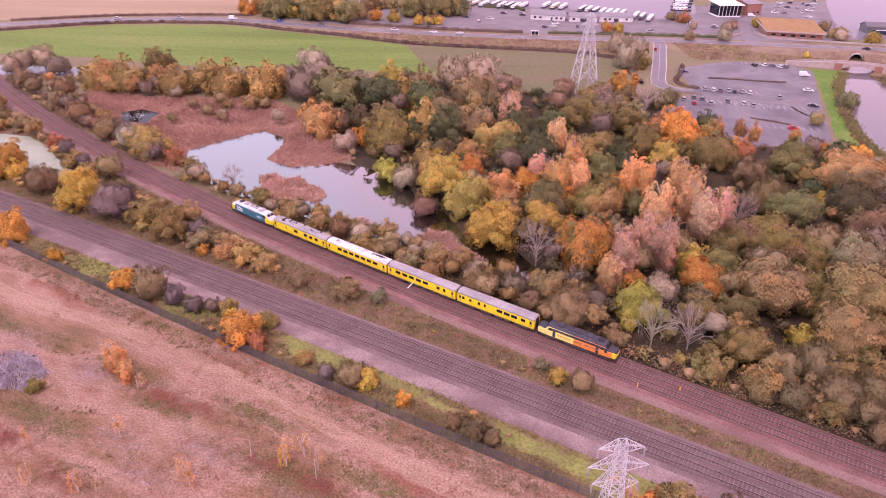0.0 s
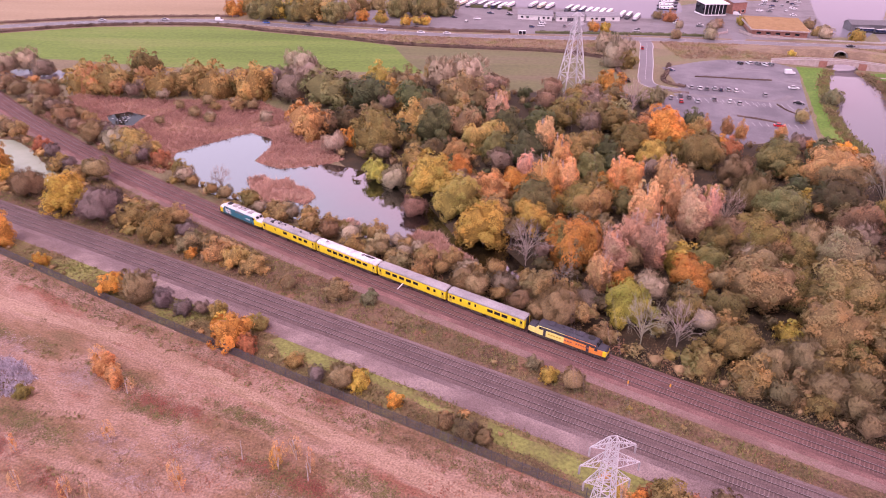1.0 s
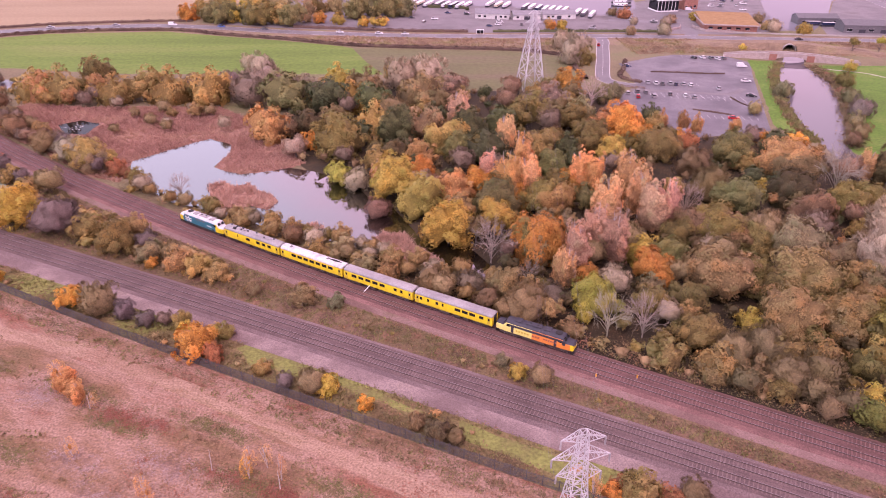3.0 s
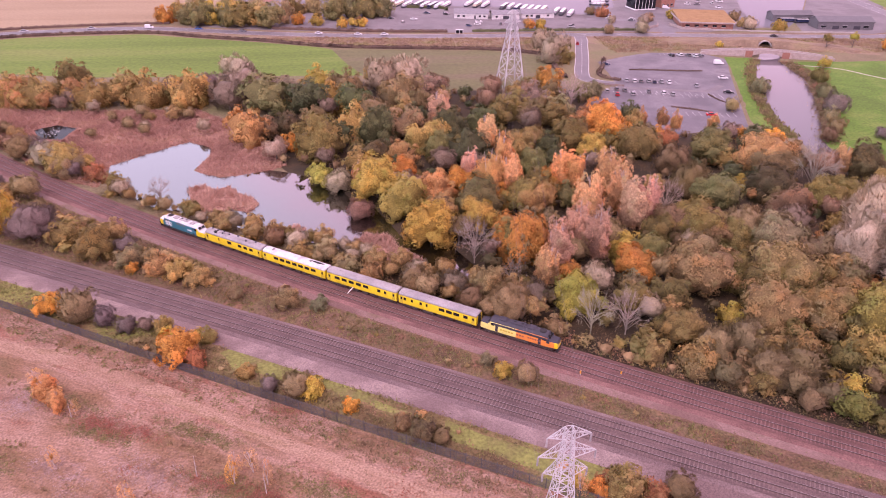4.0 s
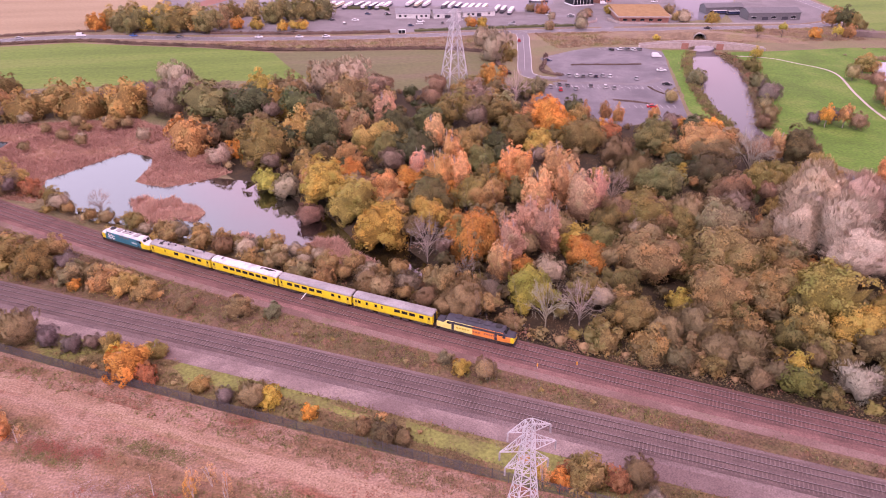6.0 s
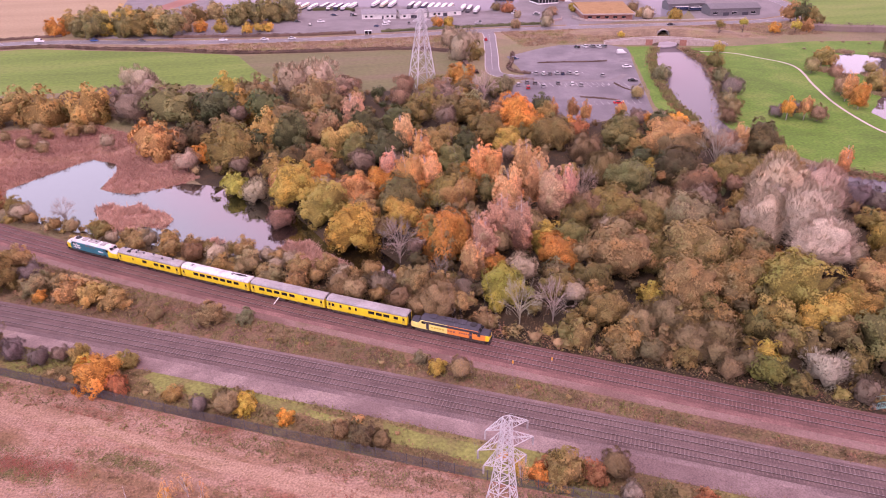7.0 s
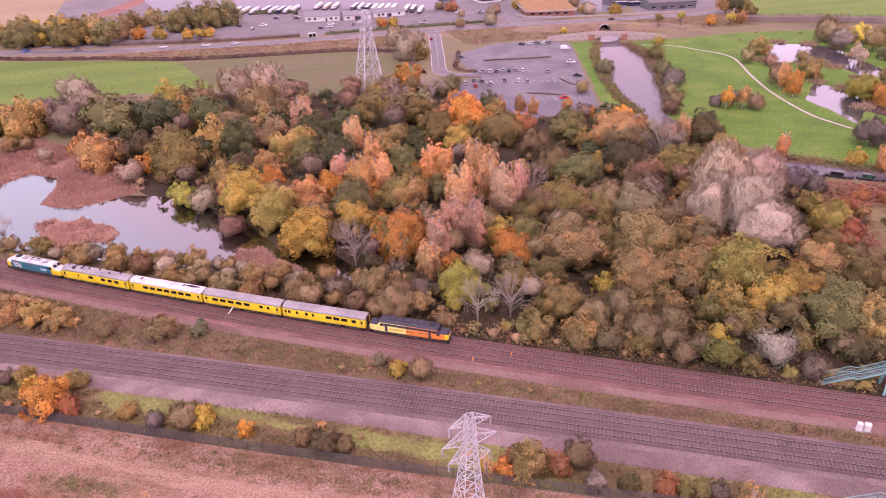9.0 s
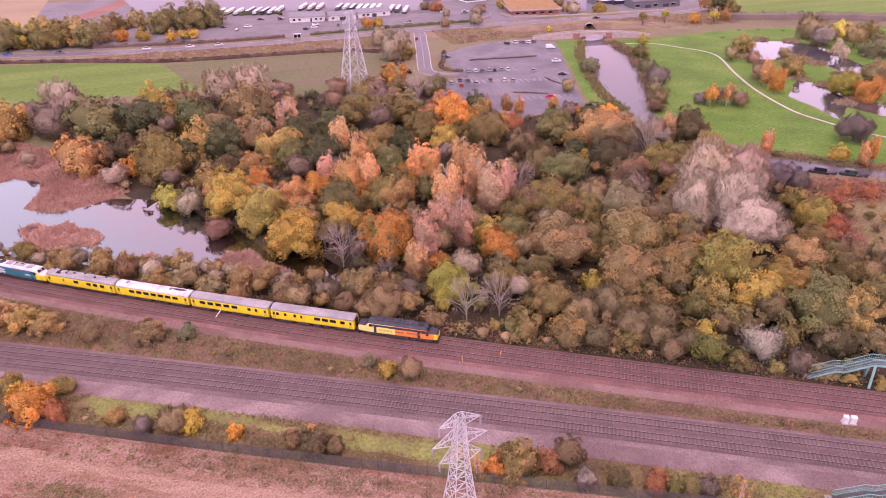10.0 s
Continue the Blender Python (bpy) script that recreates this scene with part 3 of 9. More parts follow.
ACCESS = smooth_line([(121.5, 409), (119.5, 396), (116, 384), (108, 354), (99.8, 325), (99.3, 316), (103.5, 310.2), (110.5, 306.5)], 2.5)
ribbon("access_road", ACCESS, 7.2, 0.052, M["road"], "narrow access road to the car park")
for side in (3.4, -3.4):
    ribbon("edge_line", offset_line(ACCESS[2:], side), 0.28, 0.06, M["white_line"], "white edge line of the access road", "road marking")
adash = Shape()
for i in range(3, len(ACCESS) - 8, 2):
    q = swept([ACCESS[i], ACCESS[i + 1]], [(0.12, 0.063), (-0.12, 0.063)])
    adash.add(q.v, q.f)
tagged(new("centre_line", adash.mesh("centre_line", M["white_line"])), "dashed white line of the access road", "road marking", kind="structure")
JUNCTION = smooth_line([(176, 409), (182, 424), (178, 440), (166, 452), (140, 458)], 3)
ribbon("marina_drive", JUNCTION, 7.5, 0.05, M["road"], "asphalt drive into the marina yard")

CARPARK = [(114, 347), (137, 360), (149, 364), (175, 361), (183, 347), (173, 323), (146, 252), (143, 244), (104, 236), (88, 252), (92, 297), (98, 294), (110, 300), (113, 325)]
sheet("car_park", CARPARK, 0.045, M["asphalt"], "large worn asphalt car park with faded bays", "car park")
bays = Shape()
for (ax, ay), (bx, by), n in (((114, 313.5), (139, 307), 12), ((94, 299), (150, 285), 24), ((152, 361), (175, 358), 10), ((112, 292), (150, 282), 14), ((120, 262), (144, 258), 9)):
    for k in range(n + 1):
        x, y = ax + (bx - ax) * k / n, ay + (by - ay) * k / n
        bays.add([(x - 0.06, y - 2.3, 0.052), (x + 0.06, y - 2.3, 0.052), (x + 0.66, y + 2.3, 0.052), (x + 0.54, y + 2.3, 0.052)], [(0, 1, 2, 3)])
tagged(new("bay_lines", bays.mesh("bay_lines", M["white_line"])), "faded white parking bay lines", "road marking", kind="structure")
lane_strip = swept(smooth_line([(106, 300.5), (125, 297), (147, 292), (158, 300)], 3), [(1.6, 0.056), (-1.6, 0.056)])
tagged(new("kerbed_strip", lane_strip.mesh("kerbed_strip", M["yard"])), "pale paved strip between parking rows", "pavement", kind="structure")
sheet("canal_lawn", ragged([(184, 352), (198, 348), (184, 322), (177, 306), (166, 277), (158, 252), (154, 236), (147, 246), (148, 252), (174, 322)], 3, 0.7, 23.0), 0.05, M["lawn"], "strip of mown grass beside the canal")
PARK = [(215, 340), (238, 338), (289, 337), (332, 327), (420, 290), (420, 100), (240, 130), (198, 150), (172, 177), (165, 195), (161, 224), (176, 246), (192, 277), (206, 306)]
sheet("park_lawn", PARK, 0.03, M["lawn"], "wide mown green park lawn")
CANAL = [(213, 368), (198, 344), (184, 321), (177, 306), (166, 277), (158, 252), (155, 231), (152, 215), (150, 190), (158, 168), (168, 158.5), (181, 152), (192, 143.5), (230, 110), (240, 116), (195, 148), (184, 159), (175.5, 167), (169, 173), (162, 190), (160, 215), (163, 228), (174, 246), (190, 278), (203, 307), (205, 320), (208, 340), (222, 366)]
sheet("canal", ragged(CANAL, 4, 0.5, 29.0), 0.06, M["canal"], "calm silty canal reflecting the sky", "canal")
sheet("park_pond", ragged([(274, 305), (287, 308), (298, 299), (305, 290), (299, 271), (295, 252), (286, 236), (275, 239), (279, 259), (281, 273), (271, 272), (256, 274), (256, 283)], 4, 1.2, 31.0), 0.06, M["park_water"], "park pond with wooded banks", "pond")
sheet("park_pool", ragged([(248, 240), (237, 232), (226, 222), (225, 206), (222, 191), (237, 202), (240, 189), (250, 180), (258, 190), (247, 210), (251, 229)], 4, 1.0, 37.0), 0.06, M["park_water"], "dark park pool below birch trees", "pond")
ribbon("park_path", smooth_line([(190, 328), (196, 335), (203, 336), (228, 326), (237, 313), (244, 293), (230, 260), (220, 234), (214, 207), (215, 194), (217, 185), (221, 173), (232, 156)], 3), 1.15, 0.055, M["path"], "pale gravel footpath curving through the park", "path")
sheet("rough_meadow", ragged([(160, 147), (170, 152), (186, 143), (230, 108), (260, 60), (170, 70), (141, 100), (146, 112), (156, 130)], 4, 1.0, 41.0), 0.045, M["meadow"], "olive and tan rough meadow beyond the wood")
sheet("marina_yard", [(-112, 452), (-62, 437), (3, 426), (68, 421), (134, 420), (200, 413), (250, 425), (262, 470), (290, 560), (200, 540), (150, 505), (120, 486), (82, 508), (20, 516), (-20, 540), (-60, 620), (-110, 620)], 0.028, M["yard"], "pale gravel yard of the marina")
sheet("marina_basin", [(-40, 548), (10, 520), (28, 513), (82, 508), (122, 484), (140, 474), (150, 480), (172, 500), (180, 530), (190, 640), (-60, 640)], 0.05, M["lake"], "pale water of the marina basin", "water")
sheet("lake", ragged([(244, 424), (246, 446), (259, 486), (288, 556), (330, 640), (430, 640), (330, 525), (290, 462), (270, 436), (256, 420)], 6, 1.0, 43.0), 0.052, M["lake"], "wide pale lake beside the road", "water")
sheet("boat_yard", [(271, 436), (291, 462), (331, 525), (430, 638), (440, 600), (362, 480), (350, 430), (330, 410), (300, 401), (260, 408)], 0.03, M["yard"], "gravel yard round the boat sheds")
sheet("dirt_lane", [(-120, 470), (-112, 466), (-60, 560), (-30, 640), (-44, 640), (-75, 565)], 0.045, M["redtrack"], "red dirt lane beside the field")


# ---- railway tracks ----
def railway(fy, x0, x1, ballast, cess, oil, sleeper_mat, name, label, low, high):
    """A double track bed: ballast, and on it two tracks of two rails each on sleepers."""
    line = plan_line(fy, x0, x1, 3.0)
    bed = swept(line, [(high, 0.05), (3.3, 0.42), (-3.3, 0.42), (-4.4, 0.10), (low, 0.06)])
    tagged(new(name + "_bed", mesh_of(name + "_bed", bed.v, bed.f, [ballast, cess], index=[1 if i % 4 == 3 else 0 for i in range(len(bed.f))])), label, "railway bed", kind="structure")
    return line


def sleeper_mesh(mat):
    s = Shape()
    prof = [(-0.13, 0.0), (0.13, 0.0), (0.10, 0.13), (-0.10, 0.13)]
    s.loft([[(a, y, z) for a, z in prof] for y in (-1.28, -0.35, 0.35, 1.28)])
    return s.mesh("sleeper", mat)


def track(fy, x0, x1, centre, mats, pick):
    """One track: two rails with worn heads, sleepers at 0.68 m; pick: the stretch of the plan with single sleepers."""
    rail_mat, top_mat, sl_mat, oil = mats
    line = offset_line(plan_line(fy, x0, x1, 3.0), centre)
    tr = thing("railway_track", "railway track with rusty rails on sleepers", "railway track", "railway tracks", "structure")
    strip = swept(line, [(1.75, 0.425), (1.45, 0.535), (-1.45, 0.535), (-1.75, 0.425)])
    part("stained_ballast", strip.mesh("stained_ballast", oil), tr, "dark stained ballast strip")
    for side in (0.75, -0.75):
        r = swept(line, [(side + 0.07, 0.56), (side + 0.02, 0.585), (side + 0.036, 0.70), (side - 0.036, 0.70), (side - 0.02, 0.585), (side - 0.07, 0.56)])
        rail = part("rail", r.mesh("rail", rail_mat), tr)
        h = swept(line, [(side + 0.036, 0.704), (side - 0.036, 0.704)])
        part("rail_head", h.mesh("rail_head", top_mat), rail, "worn shiny rail head")
    me = sleeper_mesh(sl_mat)
    fine = plan_line(fy, x0, x1, 0.68)
    rest_v, rest_f = [], []
    base = np.array([v.co for v in me.vertices])
    faces = [tuple(p.vertices) for p in me.polygons]
    pts = offset_line(fine, centre)
    for i in range(1, len(pts) - 1):
        a = math.atan2(pts[i + 1][1] - pts[i - 1][1], pts[i + 1][0] - pts[i - 1][0])
        x, y = pts[i]
        if pick[0] < x < pick[1]:
            part("sleeper", me, tr, at=pose(x, y, 0.425, 0, 0, math.degrees(a) + random.uniform(-0.6, 0.6)))
        else:
            ca, sa = math.cos(a), math.sin(a)
            k = len(rest_v)
            rest_v += [(x + ca * vx - sa * vy, y + sa * vx + ca * vy, 0.425 + vz) for vx, vy, vz in base]
            rest_f += [tuple(j + k for j in f) for f in faces]
    tagged(part("sleepers", mesh_of("sleepers", rest_v, rest_f, sl_mat), tr), kind="stuff")
    return tr


railway(near_y, -180, 150, M["ballast"], M["cess"], M["oil"], M["sleeper"], "near_line", "grey stone ballast of the near line with pale cess", -8.2, 4.6)
railway(far_y, -245, 170, M["ballast_red"], M["cess_red"], M["oil_red"], M["sleeper_red"], "far_line", "rusty brown stone ballast of the far line", -6.4, 4.4)
near_mats = (M["rail"], M["rail_top"], M["sleeper"], M["oil"])
far_mats = (M["rail"], M["rail_top"], M["sleeper_red"], M["oil_red"])
for c in (1.72, -1.72):
    track(near_y, -178, 148, c, near_mats, (-20, 100))
for c in (1.72, -1.72):
    track(far_y, -242, 168, c, far_mats, (-30, 100))

sheet("far_field", [(352, 424), (334, 392), (322, 362), (346, 350), (376, 334), (430, 300), (560, 220), (900, 420), (500, 700), (385, 560), (366, 480)], 0.04, M["field"], "green field beyond the hedge")


# ---- plants ----
def rand_dirs(n, rng):
    d = rng.normal(size=(n, 3))
    return d / np.linalg.norm(d, axis=1)[:, None]


def cards(pos, normal, size, rng, long=1.0):
    """Small three-cornered leaves at pos, facing about normal."""
    n = len(pos)
    t = np.cross(normal, rand_dirs(n, rng))
    t /= np.linalg.norm(t, axis=1)[:, None] + 1e-9
    b = np.cross(normal, t)
    s = size * rng.uniform(0.6, 1.4, n)[:, None]
    q = np.stack([pos - t * s * 0.55 * long - b * s * 0.4 / long, pos - t * s * 0.1 + b * s * 0.62 / long, pos + t * s * 0.6 * long + normal * s * 0.3 - b * s * 0.1], 1)
    return q.reshape(-1, 3), np.arange(3 * n).reshape(n, 3)


def sphere_dirs(level):
    """Even directions on a ball, with the faces between them."""
    bm = bmesh.new()
    bmesh.ops.create_icosphere(bm, subdivisions=level, radius=1.0)
    v = np.array([x.co for x in bm.verts])
    f = [tuple(x.index for x in p.verts) for p in bm.faces]
    bm.free()
    return v / np.linalg.norm(v, axis=1)[:, None], f


BALLS = {k: sphere_dirs(k) for k in (1, 2, 3)}


def unit(v):
    return v / (np.linalg.norm(v, axis=1)[:, None] + 1e-9)


def dome_puffs(rng, n, spread, lump, tall):
    """Billows of a broad crown, kept apart from one another, round one in the middle."""
    chosen = []
    while len(chosen) < n:
        cand = rand_dirs(24, rng)
        cand = cand[cand[:, 2] > -0.5]
        gap = [min([np.linalg.norm(q - o) for o in chosen] or [9]) * rng.uniform(0.7, 1.0) for q in cand]
        chosen.append(cand[int(np.argmax(gap))])
    d = np.array(chosen)
    c = d * spread * rng.uniform(0.78, 1.14, (n, 1)) * np.array([1, 1, 0.92 * tall])
    c[:, :2] += rng.normal(size=(n, 2)) * 0.05
    r = rng.uniform(lump[0], lump[1], n)
    return np.vstack([c, [[0, 0, 0]]]), np.append(r, 0.46)


def plume_puffs(rng, stems):
    """Upright plumes of a birch, each a stack of billows that narrows to its tip."""
    c, r = [], []
    for k in range(stems):
        a, out = rng.uniform(0, 6.28), (0.1 if k == 0 else rng.uniform(0.3, 0.68))
        top = 1.5 - 1.1 * out + rng.uniform(-0.2, 0.15)
        z, w = -0.95 + rng.uniform(-0.3, 0.2), rng.uniform(0.34, 0.46)
        while z < top:
            t = (z + 1.3) / (top + 1.3)
            q = w * (1 - 0.68 * t ** 1.6)
            c.append([out * math.cos(a) * (0.75 + 0.35 * t) + rng.normal() * 0.07, out * math.sin(a) * (0.75 + 0.35 * t) + rng.normal() * 0.07, z])
            r.append(q)
            z += q * rng.uniform(0.75, 1.0)
    return np.array(c), np.array(r)


def crown_soft(seed, n_puffs, leaves, tall=1.0, size=0.05, spread=0.6, lump=(0.26, 0.42), twig=False, birch=False, core=0.88, sub=9, level=2, long=1.0, thin=0.1, up=0.5, fuzz=0.19):
    """A crown about one unit in radius: billows made of smaller billows, set with small leaves or fine twigs over a
    dense inside darkened as shade.
    """
    rng = np.random.default_rng(seed)
    c, r = plume_puffs(rng, n_puffs) if birch else dome_puffs(rng, n_puffs, spread, lump, tall)
    which = np.repeat(np.arange(len(c)), sub)
    way = unit(rand_dirs(len(which), rng) + 0.55 * unit(c + 1e-6)[which] + np.array([0, 0, 0.2]))
    sc = c[which] + way * (r[which] * rng.uniform(0.6, 0.8, len(which)))[:, None]
    sr = r[which] * rng.uniform(0.32, 0.52, len(which))
    m = leaves * 4
    pick = rng.choice(len(sr), m, p=sr ** 2 / (sr ** 2).sum())
    dd = unit(rand_dirs(m, rng) + 0.5 * way[pick] + np.array([0, 0, 0.12]))
    pos = sc[pick] + dd * (sr[pick] * rng.uniform(1.0 - 1.4 * fuzz, 1.0 + fuzz, m))[:, None]
    deep = (np.linalg.norm(pos[:, None, :] - c[None], axis=2) / r[None]).min(1)
    ok = np.where((deep > 0.72) & (pos[:, 2] > -1.35 * tall))[0][:leaves]
    pos, dd, pick = pos[ok], dd[ok], pick[ok]
    out = unit(pos * np.array([1, 1, 0.7 if birch else 1.0]))
    shade = unit(0.5 * dd + 0.45 * way[pick] + 0.3 * out + 0.2 * rand_dirs(len(pos), rng))
    if twig:
        grow = unit(0.8 * out + 0.5 * dd + np.array([0, 0, up]) + 0.45 * rand_dirs(len(pos), rng))
        v, f = twigs(pos - grow * size * long * 0.5, grow, size * long * rng.uniform(0.6, 1.4, (len(pos), 1)), size * thin, rng)
    else:
        v, f = cards(pos, unit(shade + 0.35 * rand_dirs(len(pos), rng)), size, rng, long)
        f = f[:, ::-1]
    nv = np.repeat(shade, 3, 0)
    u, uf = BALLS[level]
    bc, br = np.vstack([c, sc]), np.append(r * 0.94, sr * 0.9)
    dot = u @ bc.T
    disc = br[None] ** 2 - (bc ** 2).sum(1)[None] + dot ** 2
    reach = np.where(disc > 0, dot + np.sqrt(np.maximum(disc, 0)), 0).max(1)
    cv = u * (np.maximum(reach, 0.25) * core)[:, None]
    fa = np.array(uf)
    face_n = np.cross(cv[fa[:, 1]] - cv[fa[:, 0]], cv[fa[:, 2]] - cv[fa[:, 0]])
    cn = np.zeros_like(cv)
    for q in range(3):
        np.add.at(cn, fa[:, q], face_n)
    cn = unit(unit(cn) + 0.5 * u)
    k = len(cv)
    me = mesh_of("crown", np.vstack([cv, v]), list(uf) + (f + k).tolist(), [M["shaded_core"], M["twig" if twig else "leaf"]], True, [0] * len(uf) + [1] * len(f))
    me.normals_split_custom_set_from_vertices(np.vstack([cn, nv]).tolist())
    return me


def twigs(pos, way, length, width, rng):
    n = len(pos)
    s = np.cross(way, rand_dirs(n, rng))
    s /= np.linalg.norm(s, axis=1)[:, None] + 1e-9
    q = np.stack([pos - s * width, pos + s * width, pos + way * length], 1)
    return q.reshape(-1, 3), np.arange(3 * n).reshape(n, 3)


def fan_tree(seed, boughs=34, side=6, fine=8, lean=1.25, thick=0.009):
    """A bare tree, one unit wide and tall: boughs that fan out from the foot to a dome and end in fine twigs."""
    rng = random.Random(seed)
    s = Shape()
    s.cone((0, 0, -0.02), (0.01, 0.01, 0.5), thick * 3.2, thick * 1.6, 6)
    pos, way, lens = [], [], []
    for k in range(boughs):
        a, t = rng.uniform(0, 6.28), lean * math.sqrt(rng.uniform(0.0, 1.0))
        reach = rng.uniform(0.82, 1.04)
        tip = Vector((math.sin(t) * math.cos(a) * reach, math.sin(t) * math.sin(a) * reach, 0.32 + 0.68 * math.cos(t) * reach))
        foot = Vector((rng.uniform(-0.03, 0.03), rng.uniform(-0.03, 0.03), rng.uniform(0.1, 0.42)))
        knee = foot.lerp(tip, 0.5) + Vector((rng.gauss(0, 0.05), rng.gauss(0, 0.05), 0.02 + 0.07 * t))
        s.cone(foot, knee, thick, thick * 0.6, 4, cap=False)
        s.cone(knee, tip, thick * 0.6, thick * 0.2, 3, cap=False)
        d = (tip - knee).normalized()
        for i in range(side):
            p = knee.lerp(tip, rng.uniform(0.1, 0.95))
            w = (d + Vector((rng.gauss(0, 0.5), rng.gauss(0, 0.5), rng.gauss(0.1, 0.4)))).normalized()
            q = p + w * rng.uniform(0.12, 0.26)
            s.cone(p, q, thick * 0.3, thick * 0.12, 3, cap=False)
            for j in range(fine):
                e = (w + Vector((rng.gauss(0, 0.45), rng.gauss(0, 0.45), rng.gauss(0.1, 0.4)))).normalized()
                pos.append(p.lerp(q, rng.uniform(0.3, 1.0)))
                way.append(e)
                lens.append(rng.uniform(0.08, 0.19))
    v, f = twigs(np.array(pos), np.array(way), np.array(lens)[:, None], thick * 0.26, np.random.default_rng(seed))
    k = len(s.v)
    s.v = list(s.v) + [tuple(p) for p in v]
    s.f = list(s.f) + [tuple(int(i) + k for i in g) for g in f]
    return s


def trunk_mesh(seed, bark, top=0.75, r=0.045, limbs=5):
    """A tapered trunk of unit height with limbs that run into the crown."""
    rng = random.Random(seed)
    s = Shape()
    p, rad = Vector((0, 0, -0.02)), r
    for k in range(3):
        q = p + Vector((rng.uniform(-0.02, 0.02), rng.uniform(-0.02, 0.02), top / 3))
        s.cone(p, q, rad, rad * 0.75, 6)
        if k:
            for i in range(limbs // 2 + 1):
                a = rng.uniform(0, 6.28)
                s.cone(p, p + Vector((math.cos(a) * 0.22, math.sin(a) * 0.22, rng.uniform(0.15, 0.3))), rad * 0.55, rad * 0.15, 4)
        p, rad = q, rad * 0.75
    return s.mesh("trunk", bark)


CROWNS = {
    "round": [crown_soft(11, 24, 5800, 1.0, 0.043, 0.66, (0.2, 0.36), level=3), crown_soft(12, 26, 5800, 1.1, 0.043, 0.7, (0.17, 0.32), level=3), crown_soft(13, 15, 5800, 1.0, 0.044, 0.64, (0.22, 0.42), level=3), crown_soft(14, 30, 5800, 1.15, 0.042, 0.72, (0.16, 0.3), level=3)],
    "small": [crown_soft(15, 12, 2300, 1.0, 0.068, 0.64, (0.22, 0.4)), crown_soft(16, 16, 2300, 1.1, 0.068, 0.68, (0.18, 0.34)), crown_soft(19, 14, 2300, 1.05, 0.068, 0.66, (0.2, 0.38))],
    "nearround": [crown_soft(43, 22, 6600, 1.0, 0.04, 0.66, (0.2, 0.36), level=3), crown_soft(44, 30, 6600, 1.1, 0.039, 0.72, (0.16, 0.3), level=3), crown_soft(45, 16, 6600, 1.0, 0.041, 0.64, (0.22, 0.4), level=3)],
    "under": [crown_soft(17, 8, 240, 1.0, 0.18, 0.6, (0.28, 0.44), sub=4, level=1), crown_soft(18, 10, 240, 1.0, 0.18, 0.62, (0.24, 0.40), sub=4, level=1)],
    "undertwiggy": [crown_soft(36, 9, 420, 1.0, 0.13, 0.6, (0.26, 0.42), True, sub=4, level=1, long=1.7, thin=0.15, fuzz=0.24)],
    "sapling": [crown_soft(24, 4, 1100, size=0.06, birch=True, core=0.3, fuzz=0.35), crown_soft(25, 5, 1100, size=0.06, birch=True, core=0.3, fuzz=0.35)],
    "birch": [crown_soft(21, 7, 6400, size=0.042, birch=True, core=0.85, level=3), crown_soft(22, 8, 6400, size=0.042, birch=True, core=0.85, level=3), crown_soft(26, 6, 6400, size=0.042, birch=True, core=0.85, level=3)],
    "twiggy": [crown_soft(31, 18, 6000, 1.0, 0.056, 0.6, (0.24, 0.40), True, core=0.84, level=3, long=1.9, thin=0.1, fuzz=0.22), crown_soft(32, 24, 6000, 1.1, 0.056, 0.64, (0.2, 0.36), True, core=0.84, level=3, long=1.9, thin=0.1, fuzz=0.22)],
    "smalltwiggy": [crown_soft(35, 13, 2500, 1.0, 0.09, 0.6, (0.24, 0.42), True, core=0.84, long=1.25, thin=0.14, fuzz=0.2), crown_soft(37, 17, 2500, 1.1, 0.09, 0.62, (0.22, 0.38), True, core=0.84, long=1.25, thin=0.14, fuzz=0.2)],
    "poplar": [crown_soft(41, 26, 10000, 1.15, 0.05, 0.62, (0.2, 0.36), True, core=0.82, level=3, long=2.0, thin=0.1, up=0.7, fuzz=0.3), crown_soft(42, 22, 10000, 1.1, 0.05, 0.6, (0.22, 0.4), True, core=0.82, level=3, long=2.0, thin=0.1, up=0.7, fuzz=0.3)],
}
BARE_MESH = [fan_tree(k).mesh("branch_crown", M["twig"]) for k in (51, 52, 53)]
TRUNKS = [trunk_mesh(61, M["bark"]), trunk_mesh(62, M["bark"])]
TRUNKS_PALE = [trunk_mesh(63, M["bark_pale"], 0.9, 0.022, 7), trunk_mesh(64, M["bark_pale"], 0.9, 0.02, 7)]


def birch_stems(seed):
    """Several slim pale stems that part from one foot."""
    rng = random.Random(seed)
    s = Shape()
    for k in range(5):
        a, out = rng.uniform(0, 6.28), rng.uniform(0.05, 0.2)
        p, q = Vector((0, 0, -0.02)), Vector((math.cos(a) * out * 0.5, math.sin(a) * out * 0.5, 0.5))
        t = Vector((math.cos(a) * out, math.sin(a) * out, rng.uniform(0.85, 1.08)))
        s.cone(p, q, 0.013, 0.010, 5)
        s.cone(q, t, 0.010, 0.003, 4)
        for i in range(5):
            b, m = rng.uniform(0, 6.28), q.lerp(t, rng.uniform(0, 0.8))
            s.cone(m, m + Vector((math.cos(b) * 0.07, math.sin(b) * 0.07, 0.12)), 0.004, 0.001, 3)
    return s.mesh("trunk", M["bark_pale"])


